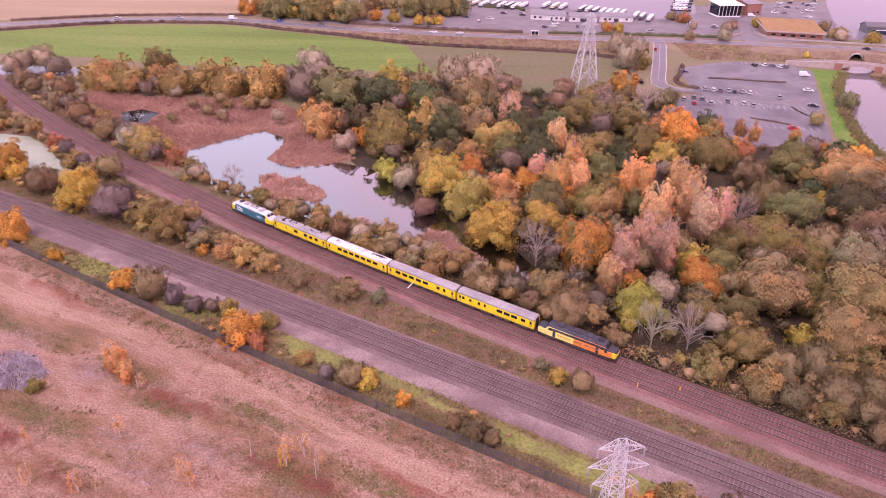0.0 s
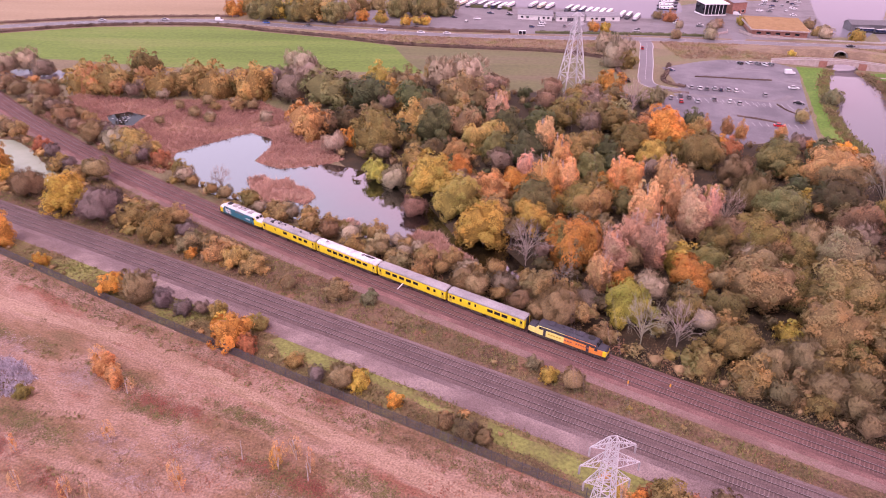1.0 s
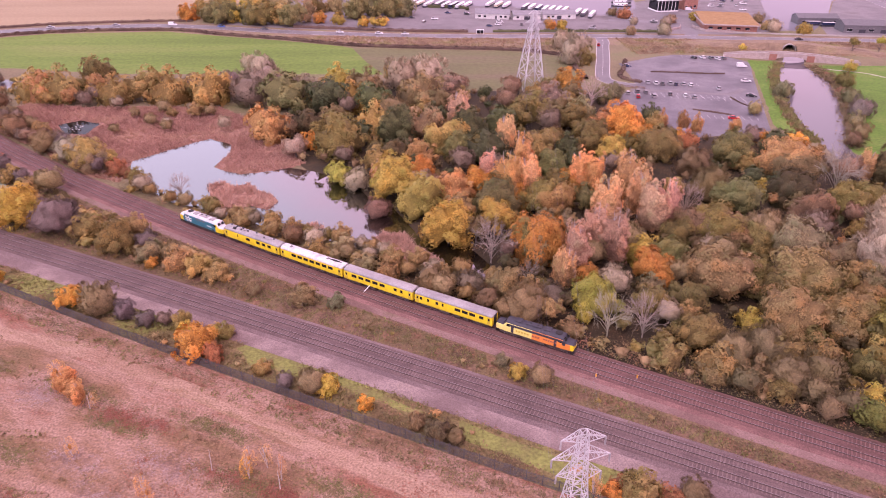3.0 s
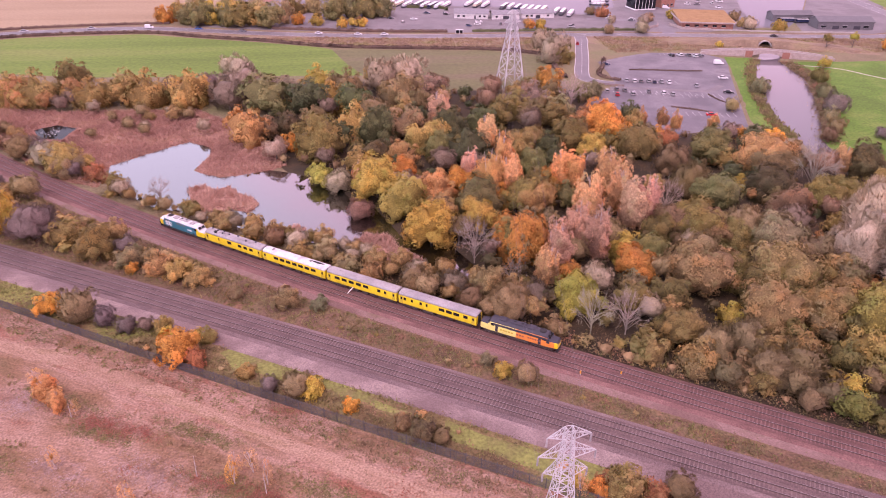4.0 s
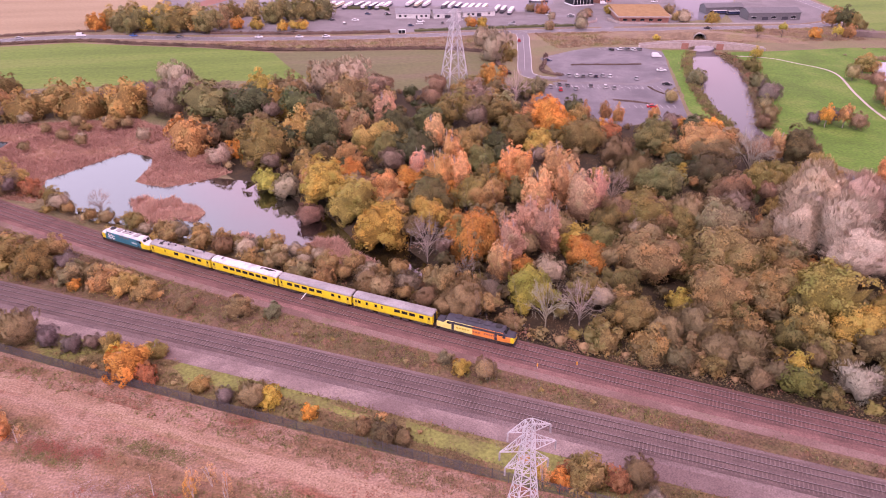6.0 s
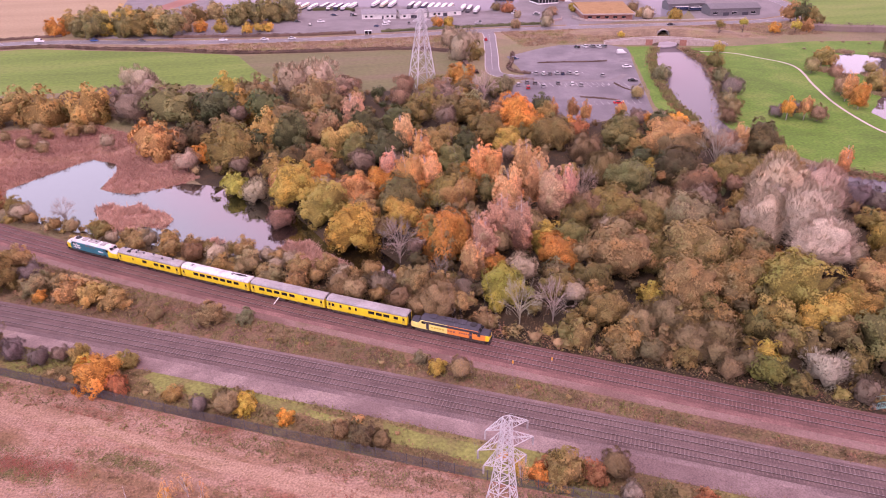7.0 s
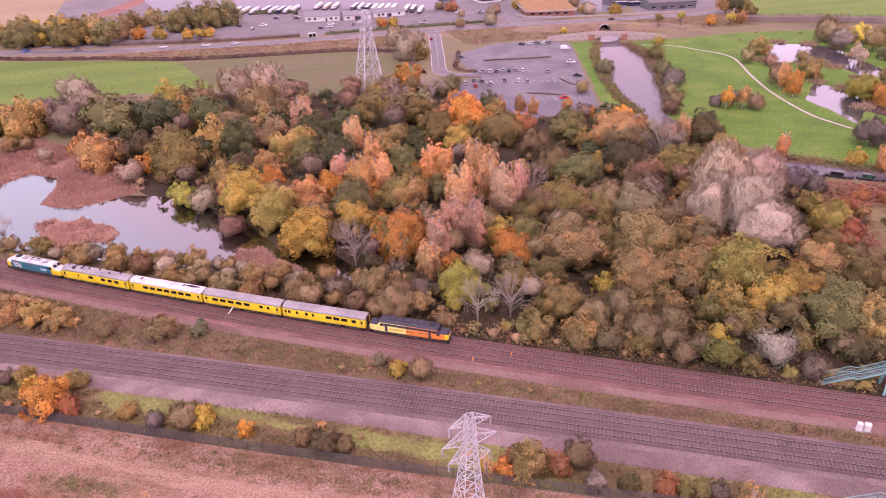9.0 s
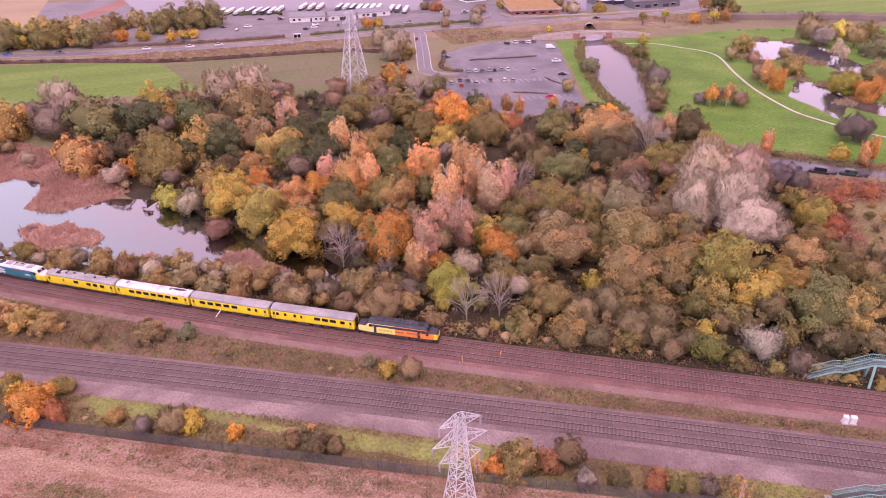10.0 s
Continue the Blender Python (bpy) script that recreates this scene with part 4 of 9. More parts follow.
BIRCH_STEMS = [birch_stems(65), birch_stems(66)]
WORDS = {
    "beige": "pale beige",
    "orange": "orange", "brightorange": "bright orange", "goldorange": "golden orange", "orangebrown": "orange brown", "rust": "rust red", "gold": "golden yellow",
    "goldbrown": "golden brown", "yellow": "bright yellow", "ochre": "ochre", "yellowgreen": "yellow green", "lime": "lime green", "green": "green", "darkgreen": "dark green",
    "greengrey": "grey green", "greyolive": "greyish olive", "olive": "olive green", "olivegold": "olive and gold", "olivebrown": "olive brown", "olivetan": "olive tan",
    "darkolive": "dark olive", "brown": "brown", "tan": "tan", "pinktan": "pinkish tan", "grey": "grey", "pinkgrey": "pinkish grey", "purple": "purplish brown",
    "pink": "pale pink", "salmon": "salmon pink", "orangepink": "orange pink", "deeptan": "darkened tan", "dimolive": "darkened olive tan", "dimgold": "darkened olive gold", "goldolive": "golden olive", "pale": "pale grey pink", "palegrey": "pale grey", "pinkbare": "pale pinkish",
}
PLANTED = []
grow_rng = random.Random(77)


def plant(kind, x, y, r, h, colour):
    """One tree or bush with its foot at (x, y): crown radius r, height h."""
    PLANTED.append((x, y, r))
    word = WORDS[colour]
    shade = grow_rng.uniform(0.62, 0.98)
    shade = 0.88 if kind == "poplar" else 0.62 if kind == "bare" else shade
    rgb = [min(0.9, v * shade * grow_rng.uniform(0.93, 1.07)) for v in LEAVES[colour]]
    small = h < 5
    name, cat = ("bush", "bush") if small else ("tree", "tree")
    text = {"round": "autumn %s with dense %s leaves" % (cat, word), "birch": "slender birch with thin %s leaves" % word, "twiggy": "nearly bare %s with %s twigs" % (cat, word),
            "poplar": "large bare tree with %s fine twigs" % word, "bare": "leafless tree with %s branches" % word}[kind]
    at = pose(x, y, 0, 0, 0, grow_rng.uniform(0, 360))
    # Trees far behind the line get lighter colour, brightness added for distance.
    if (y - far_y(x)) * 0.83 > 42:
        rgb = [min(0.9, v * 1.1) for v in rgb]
    if kind == "twiggy":
        rgb = [min(0.9, v * 1.08) for v in rgb]
    th = thing(name, text, cat, "", "", at)
    wide = grow_rng.uniform(0.92, 1.08)
    if kind == "bare":
        ob = part("branch_crown", grow_rng.choice(BARE_MESH), th)
        ob.matrix_basis = Matrix.Diagonal((r * 1.08, r * 1.08, h * 0.98, 1))
        ob.color = (*rgb, 1)
        return th
    off = (y - far_y(x)) * 0.83
    far_off = y > 240 or r < 4.4
    pool = {"round": "small", "twiggy": "smalltwiggy", "birch": "sapling" if y < 160 and r < 2.6 else "birch"}.get(kind, kind) if far_off else kind
    column = kind == "birch" and y > 200 and r < 3.2
    if column:
        pool = "small"
    if pool == "round" and x > 30 and off < 34:
        pool = "nearround"
    crown = part("crown", grow_rng.choice(CROWNS[pool]), th)
    if kind == "birch":
        zs, zc = (h * 0.52, h * 0.55) if column else (h / 3.3, h * 0.5)
    else:
        r *= 1.24
        zs = r * grow_rng.uniform(0.92, 1.2)
        zc = h - zs * 0.86
        if small:
            zc = max(zs * 0.45, h - zs * 0.95)
    crown.matrix_basis = pose(0, 0, zc) @ Matrix.Diagonal((r * wide, r / wide, zs, 1))
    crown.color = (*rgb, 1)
    if not (small and r > h * 0.8):
        tm = grow_rng.choice(BIRCH_STEMS if kind == "birch" else TRUNKS_PALE if kind == "poplar" else TRUNKS)
        trunk = part("trunk", tm, th)
        trunk.matrix_basis = Matrix.Diagonal((h * 0.8, h * 0.8, h * 0.9, 1))
    return th


# ---- trees and bushes, one by one ----
plant("round", -137.7, 294.1, 8.0, 13.3, "olivegold")
plant("round", -135.3, 328.8, 6.4, 10.7, "olive")
plant("round", -114.4, 289.1, 6.8, 11.4, "olivegold")
plant("round", -104.3, 292.6, 8.3, 13.8, "goldbrown")
plant("round", -92.4, 289.7, 8.0, 13.4, "olivegold")
plant("round", -76.1, 286.5, 8.7, 14.4, "goldbrown")
plant("twiggy", -58.6, 281.8, 7.3, 13.1, "grey")
plant("twiggy", -70.3, 301.6, 5.3, 9.8, "purple")
plant("round", -146.7, 295.2, 6.9, 11.5, "orangebrown")
plant("round", -42.4, 276.1, 9.4, 15.5, "green")
plant("round", -26.9, 275.0, 8.5, 14.2, "darkgreen")
plant("round", -17.0, 275.0, 6.8, 11.3, "ochre")
plant("round", -36.7, 295.4, 5.7, 9.7, "grey")
plant("twiggy", -55.4, 298.1, 8.1, 14.6, "beige")
plant("round", -24.5, 309.5, 6.0, 10.1, "ochre")
plant("twiggy", 4.0, 300.7, 8.3, 15.0, "beige")
plant("twiggy", 14.5, 304.0, 8.4, 15.1, "beige")
plant("round", -7.5, 270.7, 7.6, 12.7, "darkgreen")
plant("round", -11.6, 297.3, 6.8, 11.3, "brown")
plant("round", -45.2, 241.4, 7.4, 12.6, "orangebrown")
plant("round", -39.2, 246.4, 5.1, 8.7, "brown")
plant("round", -30.3, 248.0, 5.8, 9.7, "darkolive")
plant("round", -29.7, 232.8, 3.7, 6.5, "brightorange")
plant("twiggy", -33.9, 224.9, 4.2, 7.9, "beige")
plant("round", -19.3, 227.1, 8.0, 13.4, "olivegold")
plant("round", -7.7, 245.8, 7.0, 11.7, "goldbrown")
plant("twiggy", -1.0, 259.3, 6.0, 11.1, "brown")
plant("round", 10.1, 274.8, 9.1, 15.0, "olivebrown")
plant("round", 0.7, 238.2, 7.2, 12.1, "darkgreen")
plant("round", 11.1, 243.9, 7.0, 11.7, "brown")
plant("round", 18.2, 230.0, 6.3, 10.6, "goldbrown")
plant("birch", 23.6, 244.6, 5.8, 19.4, "pink")
plant("round", 21.5, 290.0, 6.7, 11.2, "grey")
plant("round", -2.0, 213.4, 5.9, 9.9, "darkolive")
plant("round", 7.6, 213.7, 5.2, 8.8, "orangebrown")
plant("birch", -5.5, 199.4, 3.2, 9.5, "salmon")
plant("round", -0.5, 191.1, 7.2, 12.2, "gold")
plant("round", 7.5, 201.7, 4.6, 7.8, "orange")
plant("round", -17.8, 202.1, 4.0, 6.9, "yellowgreen")
plant("twiggy", -12.1, 196.8, 4.1, 7.0, "beige")
plant("twiggy", -5.6, 178.7, 3.6, 5.6, "pinktan")
plant("round", 7.2, 178.8, 6.7, 11.2, "goldolive")
plant("round", 17.2, 185.7, 5.6, 9.5, "orangebrown")
plant("round", 13.3, 160.9, 6.5, 10.9, "goldorange")
plant("bare", -64.1, 193.4, 3.3, 7.6, "palegrey")
plant("round", -98.1, 216.9, 4.6, 7.9, "tan")
plant("twiggy", -104.7, 222.4, 3.6, 7.0, "beige")
plant("round", -86.0, 210.4, 2.1, 3.9, "rust")
plant("round", -93.9, 218.5, 3.2, 5.7, "goldbrown")
plant("twiggy", -117.4, 236.0, 3.4, 6.6, "grey")
plant("round", 30.0, 213.8, 6.7, 11.2, "darkgreen")
plant("round", 26.6, 238.1, 6.9, 11.6, "darkgreen")
plant("round", 20.8, 220.4, 5.3, 9.0, "green")
plant("round", 37.9, 244.6, 6.3, 10.5, "darkgreen")
plant("round", 46.3, 254.3, 6.1, 10.2, "olive")
plant("birch", 38.1, 225.6, 4.7, 15.9, "salmon")
plant("birch", 38.9, 201.4, 5.3, 17.9, "orangepink")
plant("birch", 28.7, 194.3, 4.5, 15.3, "pink")
plant("birch", 32.3, 183.0, 5.5, 18.7, "orangepink")
plant("birch", 38.3, 185.7, 5.0, 16.9, "salmon")
plant("round", 51.4, 222.9, 5.8, 9.9, "olive")
plant("round", 49.3, 203.7, 5.1, 8.6, "green")
plant("round", 65.9, 250.1, 6.5, 10.8, "olive")
plant("round", 64.8, 272.3, 6.5, 10.8, "grey")
plant("round", 73.1, 261.2, 5.6, 9.5, "greengrey")
plant("round", 55.4, 263.7, 6.3, 10.5, "olive")
plant("round", 75.1, 241.0, 5.9, 9.9, "orangebrown")
plant("round", 82.3, 234.3, 8.2, 13.6, "orange")
plant("round", 69.0, 225.2, 6.7, 11.3, "olive")
plant("round", 72.8, 217.1, 4.8, 8.2, "ochre")
plant("round", 90.0, 218.4, 6.8, 11.4, "olivegold")
plant("round", 102.4, 225.8, 4.0, 7.0, "rust")
plant("round", 86.1, 222.2, 4.3, 7.5, "olive")
plant("twiggy", 94.6, 201.1, 5.8, 10.7, "brown")
plant("round", 112.4, 210.8, 6.7, 11.2, "green")
plant("round", 131.6, 231.1, 2.9, 5.2, "orange")
plant("round", 136.0, 226.7, 3.7, 6.4, "darkgreen")
plant("round", 140.9, 223.8, 3.7, 6.4, "brightorange")
plant("round", 124.9, 200.9, 7.4, 12.3, "orangebrown")
plant("round", 125.5, 192.9, 6.3, 10.6, "olivebrown")
plant("bare", 132.9, 184.4, 7.3, 15.5, "palegrey")
plant("birch", 148.5, 194.8, 3.6, 12.8, "salmon")
plant("round", 155.9, 193.2, 6.6, 11.0, "darkolive")
plant("round", 151.5, 177.2, 5.1, 8.7, "olivegold")
plant("birch", 55.3, 189.3, 5.1, 17.3, "orangepink")
plant("birch", 59.3, 184.8, 5.0, 17.0, "orangepink")
plant("birch", 66.8, 182.6, 5.6, 18.9, "salmon")
plant("birch", 68.1, 172.9, 5.4, 18.2, "salmon")
plant("birch", 57.1, 165.1, 5.8, 19.4, "salmon")
plant("birch", 67.0, 162.6, 5.5, 18.4, "pink")
plant("birch", 72.7, 164.3, 5.2, 17.6, "pink")
plant("bare", 59.4, 187.9, 3.8, 8.5, "palegrey")
plant("bare", 80.5, 170.5, 5.1, 11.2, "palegrey")
plant("round", 52.7, 190.9, 4.8, 8.2, "orange")
plant("round", 41.3, 178.6, 5.5, 9.4, "olive")
plant("round", 35.6, 181.3, 4.1, 7.1, "orange")
plant("round", 45.2, 177.4, 5.5, 9.3, "orangebrown")
plant("round", 28.3, 177.1, 6.4, 10.8, "green")
plant("round", 24.8, 190.3, 5.1, 8.7, "orange")
plant("round", 35.8, 152.2, 7.4, 12.4, "orange")
plant("bare", 23.2, 149.8, 5.6, 12.2, "palegrey")
plant("birch", 42.4, 143.3, 4.9, 16.7, "pink")
plant("birch", 53.9, 147.6, 5.0, 17.1, "pink")
plant("birch", 51.0, 154.7, 4.4, 15.0, "pink")
plant("round", 61.0, 148.1, 4.3, 7.4, "gold")
plant("round", 67.4, 146.5, 4.6, 7.8, "green")
plant("round", 98.6, 175.5, 6.3, 10.5, "green")
plant("round", 110.6, 185.8, 3.1, 5.5, "gold")
plant("twiggy", 93.8, 184.7, 6.2, 11.3, "olivebrown")
plant("round", 116.5, 180.5, 6.1, 10.3, "darkolive")
plant("round", 114.8, 164.9, 6.0, 10.2, "brown")
plant("round", 129.8, 173.2, 5.7, 9.5, "olive")
plant("round", 138.1, 177.0, 4.8, 8.1, "olivegold")
plant("round", 84.0, 157.9, 6.7, 11.2, "olive")
plant("twiggy", 95.9, 154.2, 6.0, 11.0, "tan")
plant("round", 100.3, 146.7, 6.5, 10.9, "greengrey")
plant("round", 88.2, 154.7, 5.2, 8.9, "olivebrown")
plant("round", 79.4, 159.7, 5.2, 8.8, "brown")
plant("round", 74.0, 157.8, 4.5, 7.7, "olive")
plant("poplar", 128.6, 149.8, 8.5, 18.2, "pale")
plant("poplar", 116.5, 136.9, 6.9, 15.1, "pale")
plant("birch", 38.6, 136.7, 3.7, 12.9, "salmon")
plant("round", 43.8, 139.2, 3.4, 5.9, "orange")
plant("round", 60.1, 138.4, 4.9, 8.3, "orange")
plant("round", 64.1, 126.3, 4.9, 8.3, "dimgold")
plant("round", 43.4, 126.3, 5.5, 9.4, "yellowgreen")
plant("twiggy", 34.6, 129.9, 3.2, 6.2, "grey")
plant("twiggy", 27.8, 125.2, 4.7, 8.8, "brown")
plant("round", 24.1, 133.2, 4.4, 7.5, "olivebrown")
plant("bare", 43.8, 117.4, 5.0, 11.0, "palegrey")
plant("bare", 51.2, 116.6, 5.0, 11.0, "palegrey")
plant("round", 74.0, 132.0, 7.3, 12.2, "olivetan")
plant("round", 84.2, 134.1, 4.7, 8.1, "olive")
plant("round", 75.3, 118.3, 3.0, 5.2, "gold")
plant("round", 83.3, 116.4, 6.8, 11.4, "olivetan")
plant("round", 92.5, 130.6, 6.9, 11.6, "greyolive")
plant("round", 85.5, 127.9, 4.4, 7.6, "olive")
plant("round", 101.0, 128.2, 4.5, 7.7, "olive")
plant("round", 107.9, 141.0, 5.1, 8.7, "brown")
plant("round", 107.5, 115.6, 5.9, 10.0, "goldolive")
plant("round", 100.0, 110.7, 4.1, 7.0, "dimgold")
plant("round", 61.6, 113.1, 4.7, 8.1, "dimolive")
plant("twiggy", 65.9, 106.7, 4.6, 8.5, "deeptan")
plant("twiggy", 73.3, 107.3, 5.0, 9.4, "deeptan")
plant("round", 62.0, 104.1, 3.9, 6.8, "dimolive")
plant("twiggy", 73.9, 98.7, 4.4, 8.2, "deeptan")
plant("round", 83.5, 104.8, 4.1, 7.1, "dimolive")
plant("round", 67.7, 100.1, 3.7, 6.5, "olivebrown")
plant("round", 91.6, 102.4, 3.4, 5.9, "dimgold")
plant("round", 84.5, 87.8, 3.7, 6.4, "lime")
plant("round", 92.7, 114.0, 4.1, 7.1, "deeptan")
plant("round", 54.0, 108.1, 3.2, 5.6, "dimolive")
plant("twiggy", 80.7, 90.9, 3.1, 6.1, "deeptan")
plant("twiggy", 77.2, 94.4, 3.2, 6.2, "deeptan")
plant("round", 84.3, 110.8, 3.6, 6.2, "olive")
plant("twiggy", 16.5, 137.0, 3.6, 5.6, "grey")
plant("twiggy", 7.5, 137.2, 3.6, 7.0, "olivebrown")
plant("twiggy", 10.0, 135.2, 3.3, 6.4, "tan")
plant("round", -2.8, 143.7, 3.2, 5.7, "olivetan")
plant("round", -8.3, 147.3, 3.0, 5.3, "tan")
plant("round", -19.7, 154.9, 3.1, 5.4, "goldbrown")
plant("round", -14.1, 156.3, 3.1, 5.5, "tan")
plant("twiggy", -27.4, 162.8, 2.9, 5.8, "brown")
plant("round", -34.3, 171.1, 3.0, 5.4, "goldbrown")
plant("twiggy", -39.0, 172.9, 2.4, 5.0, "grey")
plant("twiggy", 19.7, 128.9, 3.1, 6.1, "brown")
plant("twiggy", 23.2, 126.1, 2.6, 5.2, "tan")
plant("round", 36.0, 118.5, 2.6, 4.7, "olivebrown")
plant("round", -41.6, 116.5, 4.0, 7.0, "orange")
plant("round", -37.4, 114.0, 2.2, 4.1, "rust")
plant("round", -44.3, 122.0, 2.1, 3.9, "goldorange")
plant("round", -39.4, 122.9, 1.6, 3.1, "gold")
plant("round", -73.3, 135.7, 3.0, 5.3, "brightorange")
plant("twiggy", -66.3, 132.6, 4.1, 7.8, "tan")
plant("twiggy", -60.1, 130.4, 2.4, 4.0, "purple")
plant("twiggy", -54.8, 127.2, 2.2, 3.4, "purple")
plant("twiggy", -17.0, 103.0, 2.8, 5.6, "tan")
plant("round", -14.4, 103.1, 2.5, 4.6, "goldorange")
plant("round", -6.7, 98.4, 1.4, 2.8, "brightorange")
plant("round", -71.7, 161.7, 4.8, 8.2, "olivegold")
plant("round", -81.9, 169.3, 3.8, 6.6, "olive")
plant("round", -62.5, 156.0, 3.4, 5.6, "tan")
plant("round", -54.5, 152.5, 3.4, 5.4, "olivetan")
plant("round", -49.0, 149.0, 3.2, 5.0, "goldbrown")
plant("twiggy", -57.5, 156.5, 2.6, 4.4, "tan")
plant("round", -43.6, 145.2, 3.0, 4.6, "olivetan")
plant("round", -60.8, 152.4, 1.5, 2.9, "orange")
plant("twiggy", -89.4, 173.4, 4.4, 8.4, "purple")
plant("twiggy", -103.8, 198.9, 4.3, 8.2, "tan")
plant("round", -22.0, 133.2, 3.0, 5.3, "olivebrown")
plant("round", -14.4, 132.1, 2.0, 3.8, "greengrey")
plant("round", -33.8, 138.5, 1.8, 3.4, "brown")
plant("round", 20.3, 109.2, 1.5, 2.9, "greengrey")
plant("round", 22.7, 105.5, 1.8, 3.3, "gold")
plant("twiggy", 26.8, 103.1, 2.4, 4.8, "tan")
plant("birch", -66.0, 108.7, 2.5, 5.6, "orangepink")
plant("birch", -63.0, 106.3, 2.7, 5.9, "orangepink")
plant("birch", -59.6, 103.2, 2.6, 5.8, "orangepink")
plant("birch", -56.5, 101.7, 1.6, 3.9, "salmon")
plant("birch", -25.4, 84.5, 1.3, 5.5, "orangepink")
plant("birch", -22.5, 84.7, 1.5, 6.0, "salmon")
plant("birch", -41.0, 80.1, 1.2, 5.3, "orangepink")
plant("round", 32.8, 75.0, 1.8, 3.4, "orange")
plant("round", 36.7, 73.7, 3.2, 5.6, "olivegold")
plant("round", 29.9, 77.2, 1.3, 2.5, "goldorange")
plant("round", 34.7, 76.9, 1.5, 2.8, "rust")
plant("round", 6.3, 89.8, 2.5, 4.6, "darkolive")
plant("round", 2.5, 92.9, 1.8, 3.4, "brown")
plant("twiggy", 9.1, 88.2, 1.7, 3.8, "brown")
plant("twiggy", -22.1, 105.0, 1.7, 3.7, "purple")
plant("round", -27.2, 109.5, 1.7, 3.3, "goldbrown")
plant("round", -36.8, 122.2, 1.9, 3.5, "olivegold")
plant("round", -47.0, 126.2, 2.1, 3.9, "goldbrown")
plant("twiggy", -50.7, 127.4, 1.7, 3.7, "grey")
plant("bare", 30.3, 138.1, 2.9, 6.9, "palegrey")
plant("round", -136.4, 200.3, 6.0, 10.0, "orange")
plant("twiggy", -119.1, 187.8, 4.5, 8.5, "brown")
plant("round", -132.3, 197.7, 3.5, 6.1, "goldorange")
plant("round", -103.6, 179.1, 6.1, 10.3, "goldorange")
plant("twiggy", -91.3, 172.5, 5.9, 10.8, "purple")
plant("round", -112.2, 158.6, 4.4, 7.5, "orange")
plant("round", -96.0, 147.9, 2.0, 3.6, "brightorange")
plant("twiggy", -196.3, 321.5, 5.2, 9.7, "beige")
plant("twiggy", -189.1, 325.6, 5.8, 10.7, "beige")
plant("twiggy", -178.7, 317.5, 4.7, 8.7, "grey")
plant("twiggy", -199.6, 317.5, 4.1, 7.8, "beige")
plant("twiggy", -157.0, 278.4, 5.1, 9.4, "brown")
plant("twiggy", -172.3, 285.2, 3.8, 7.2, "brown")
plant("round", -149.9, 296.6, 7.3, 12.2, "goldbrown")
plant("round", -180.3, 292.7, 5.0, 8.5, "brown")
plant("round", -99.5, 218.7, 5.6, 9.4, "goldbrown")
plant("round", -89.3, 212.8, 3.0, 5.2, "rust")
plant("twiggy", -107.4, 224.7, 4.6, 8.6, "beige")
plant("twiggy", -119.2, 233.7, 4.4, 8.3, "brown")
plant("twiggy", -137.1, 249.8, 4.6, 8.6, "brown")
plant("round", -153.8, 265.8, 4.4, 7.5, "tan")
plant("round", -152.8, 241.6, 3.7, 6.4, "brown")
plant("round", -132.5, 223.3, 3.1, 5.4, "rust")
plant("birch", -39.6, 78.0, 1.5, 6.2, "orangepink")
plant("birch", -55.5, 89.1, 1.2, 5.1, "orangepink")
plant("birch", -69.9, 86.0, 1.1, 5.0, "orangepink")
plant("birch", -65.1, 78.0, 1.2, 5.1, "salmon")
plant("birch", -56.7, 76.4, 1.2, 5.3, "orangepink")
plant("birch", -53.1, 76.1, 1.1, 5.0, "pink")
plant("round", -75.8, 100.1, 1.5, 2.9, "lime")
plant("birch", -19.8, 81.8, 1.5, 6.0, "salmon")
plant("birch", -25.1, 82.5, 1.3, 5.5, "brightorange")
plant("round", -128.5, 466.2, 5.8, 9.8, "orange")
plant("round", -50.6, 490.4, 6.1, 10.3, "olive")
plant("round", -39.6, 495.8, 6.2, 10.4, "tan")
plant("round", -122.6, 479.8, 6.7, 11.3, "goldbrown")
plant("round", -108.9, 486.6, 7.6, 12.6, "olive")
plant("round", -89.6, 484.5, 7.5, 12.6, "goldbrown")
plant("round", -72.8, 485.1, 6.8, 11.4, "tan")
plant("round", -54.4, 455.4, 3.6, 6.2, "tan")
plant("round", -104.2, 455.6, 8.2, 13.6, "green")
plant("round", -97.8, 462.6, 7.6, 12.7, "yellow")
plant("round", -112.0, 461.2, 7.6, 12.6, "green")
plant("round", -87.8, 453.6, 8.2, 13.6, "green")
plant("round", -78.1, 448.5, 8.8, 14.6, "olive")
plant("round", -70.9, 451.7, 8.1, 13.5, "goldbrown")
plant("round", -62.0, 446.5, 8.7, 14.5, "green")
plant("round", -57.3, 481.5, 6.0, 10.1, "tan")
plant("round", -45.3, 453.8, 4.3, 7.3, "orange")
plant("round", -33.6, 449.0, 3.9, 6.7, "gold")
plant("round", -18.1, 442.5, 3.1, 5.5, "goldorange")
plant("round", -11.1, 443.2, 3.1, 5.5, "gold")
plant("round", -5.9, 443.7, 3.1, 5.5, "goldorange")
plant("round", -24.7, 469.8, 8.8, 14.6, "green")
plant("round", -15.7, 474.6, 8.9, 14.7, "greengrey")
plant("round", -4.6, 473.0, 9.6, 15.8, "green")
plant("round", 4.6, 477.9, 9.7, 16.0, "greengrey")
plant("twiggy", 90.7, 348.7, 8.4, 15.1, "beige")
plant("twiggy", 92.2, 380.4, 5.5, 10.1, "beige")
plant("round", 76.8, 296.0, 6.4, 11.0, "orange")
plant("round", 67.6, 291.8, 4.8, 8.2, "olive")
plant("bare", 80.8, 274.1, 5.9, 12.8, "pinkbare")
